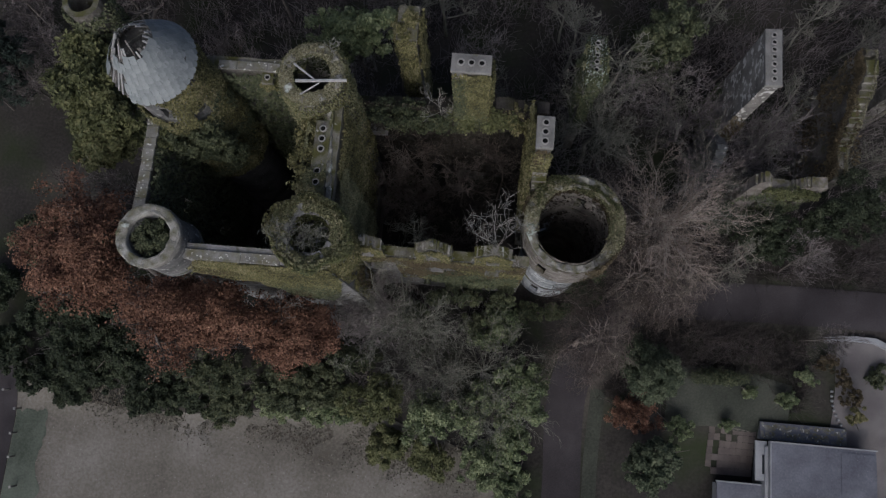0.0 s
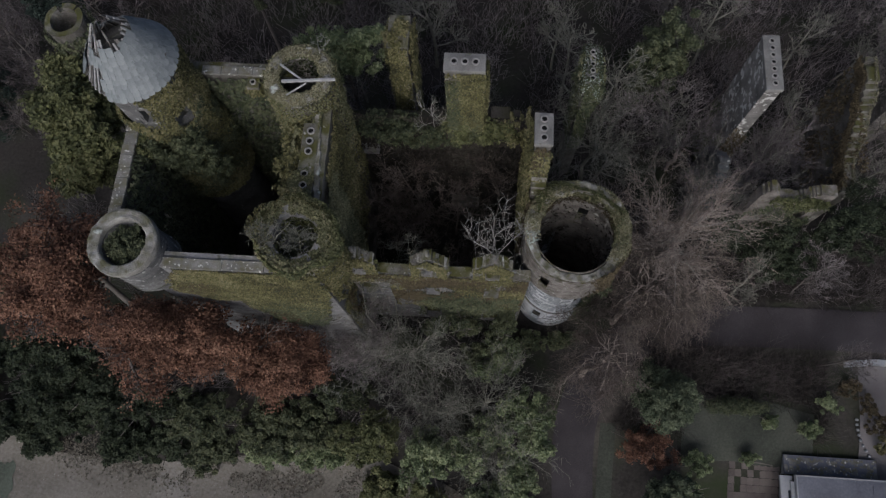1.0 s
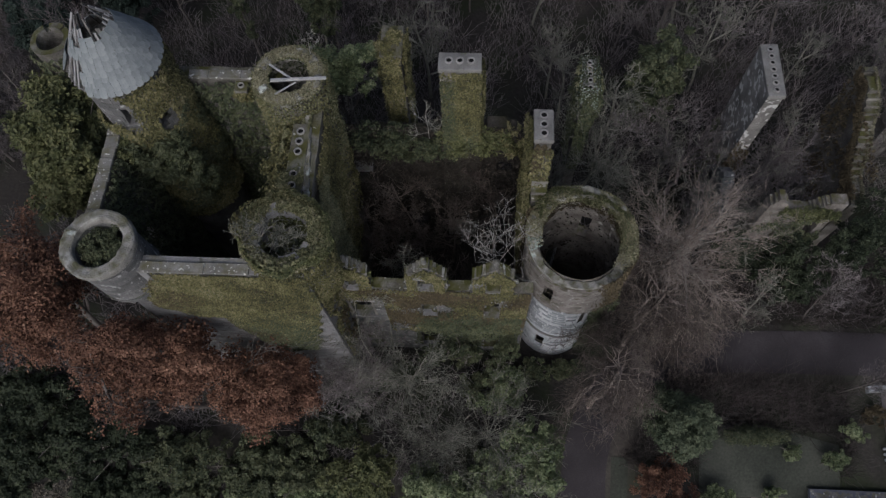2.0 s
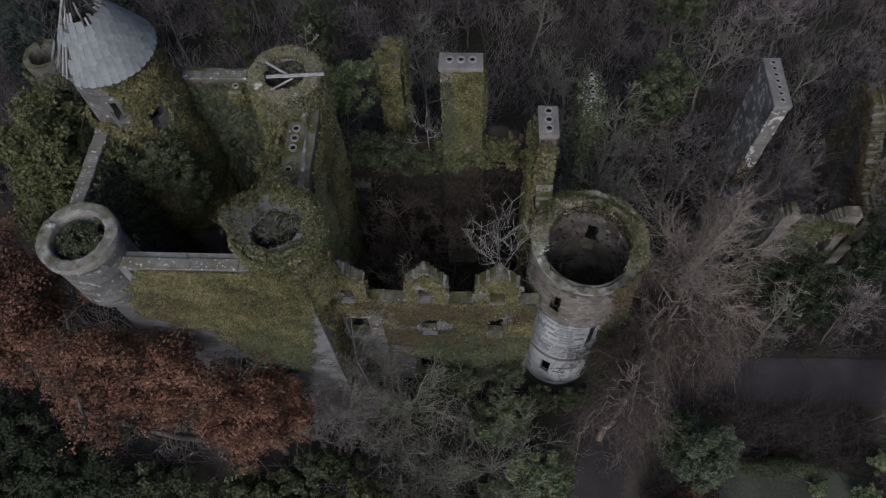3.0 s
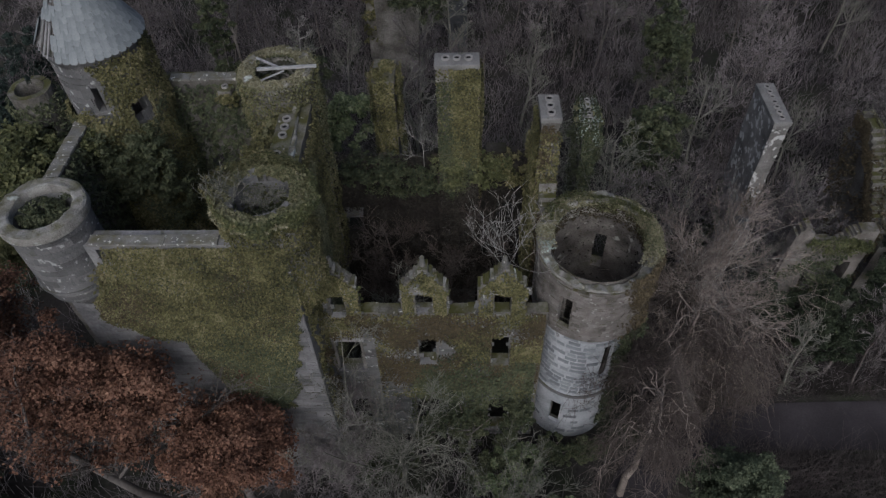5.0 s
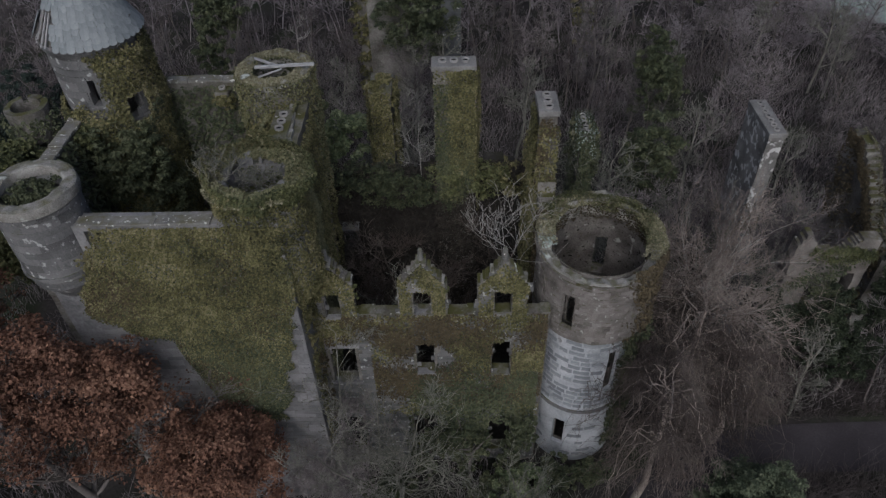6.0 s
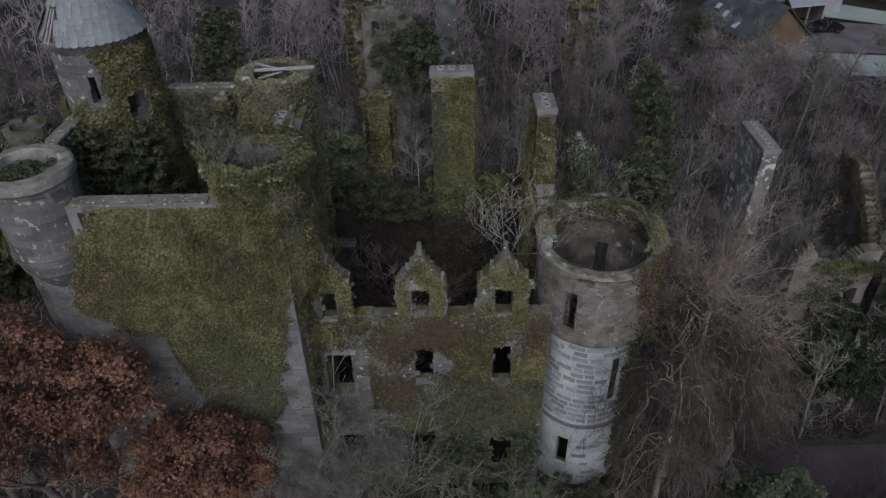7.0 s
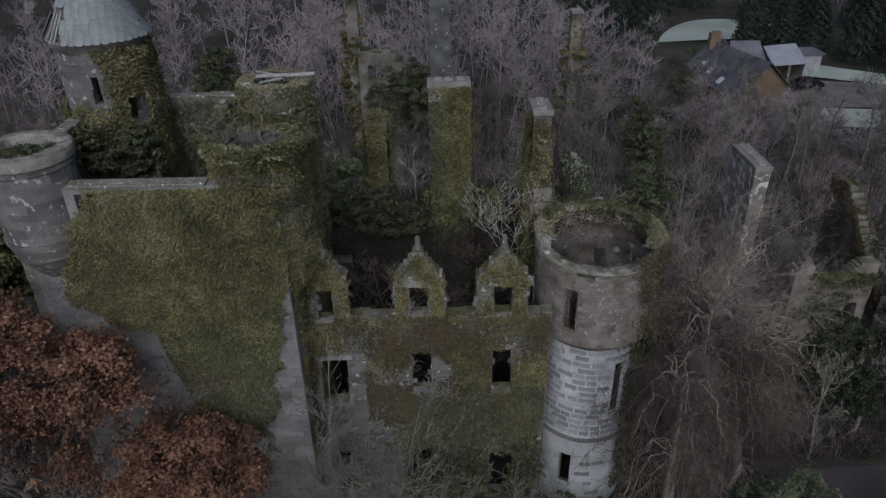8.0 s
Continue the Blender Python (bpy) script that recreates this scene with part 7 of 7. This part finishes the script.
evergreen("beech_bush", (60.5, 66.5), 1.0, (2.4, 2.0, 2.0), 30, 130, 0.25, OAK, "orange-brown beech bush by the far drive")
evergreen("ivied_tree", (27.0, 61.0), 5.0, (1.8, 1.6, 4.2), 40, 130, 0.26, IVYDARK, "ivy-covered stump beside the far house")

car = thing("parked_car", "black car parked on the gravel approach", "car", at=(48.8, 74.8, land(48.8, 74.8)))
bm = bmesh.new()
prof = ((-2.1, 0.35), (-2.1, 0.85), (-1.3, 0.98), (-0.8, 1.42), (0.8, 1.46), (1.5, 1.0), (2.1, 0.9), (2.15, 0.4))
sides = [[bm.verts.new((48.8 + u, 74.8 + v, 0.1 + z)) for u, z in prof] for v in (-0.85, 0.85)]
for k in range(len(prof)):
    bm.faces.new((sides[0][k], sides[0][(k + 1) % 8], sides[1][(k + 1) % 8], sides[1][k]))
bm.faces.new(sides[0][::-1])
bm.faces.new(sides[1])
bmesh.ops.bevel(bm, geom=list(bm.edges), offset=0.06, segments=2, affect="EDGES")
part("car_body", bm, CAR, car)
part("windscreen", box((47.92, 74.05, 1.15), (47.98, 75.55, 1.5)), GLASS, car)
for u in (-1.35, 1.35):
    for v in (-0.8, 0.8):
        seg = [(48.8 + u, 74.8 + v - 0.12, 0.38, 48.8 + u, 74.8 + v + 0.12, 0.38, 0.34, 0.34)]
        child("wheel", tubes("wheel", seg, RUBBER, 14), car)

# fallen leaves and tufts along the field's edge
lc, ln = [], []
while len(lc) < 9000:
    u = R.uniform(0, 1)
    x = -33.6 + 37.6 * u
    y = -6.6 + 1.3 * ragged(u * 37, 1.0) + 2.6 * smooth((0.22 - u) / 0.2) + math.sin(u * 5) + R.normal(-0.2, 0.9)
    if lump((x, y, 2), 0.8) > -0.2:
        lc.append((x, y, land(x, y) + R.uniform(0.06, 0.14)))
        ln.append((0, 0, 1))
tagged(new("leaf_drift", leaves("leaf_drift", lc, ln, 0.15, LITTER, R)), "pale fallen leaves and tufts along the field edge", "leaves", kind="stuff")
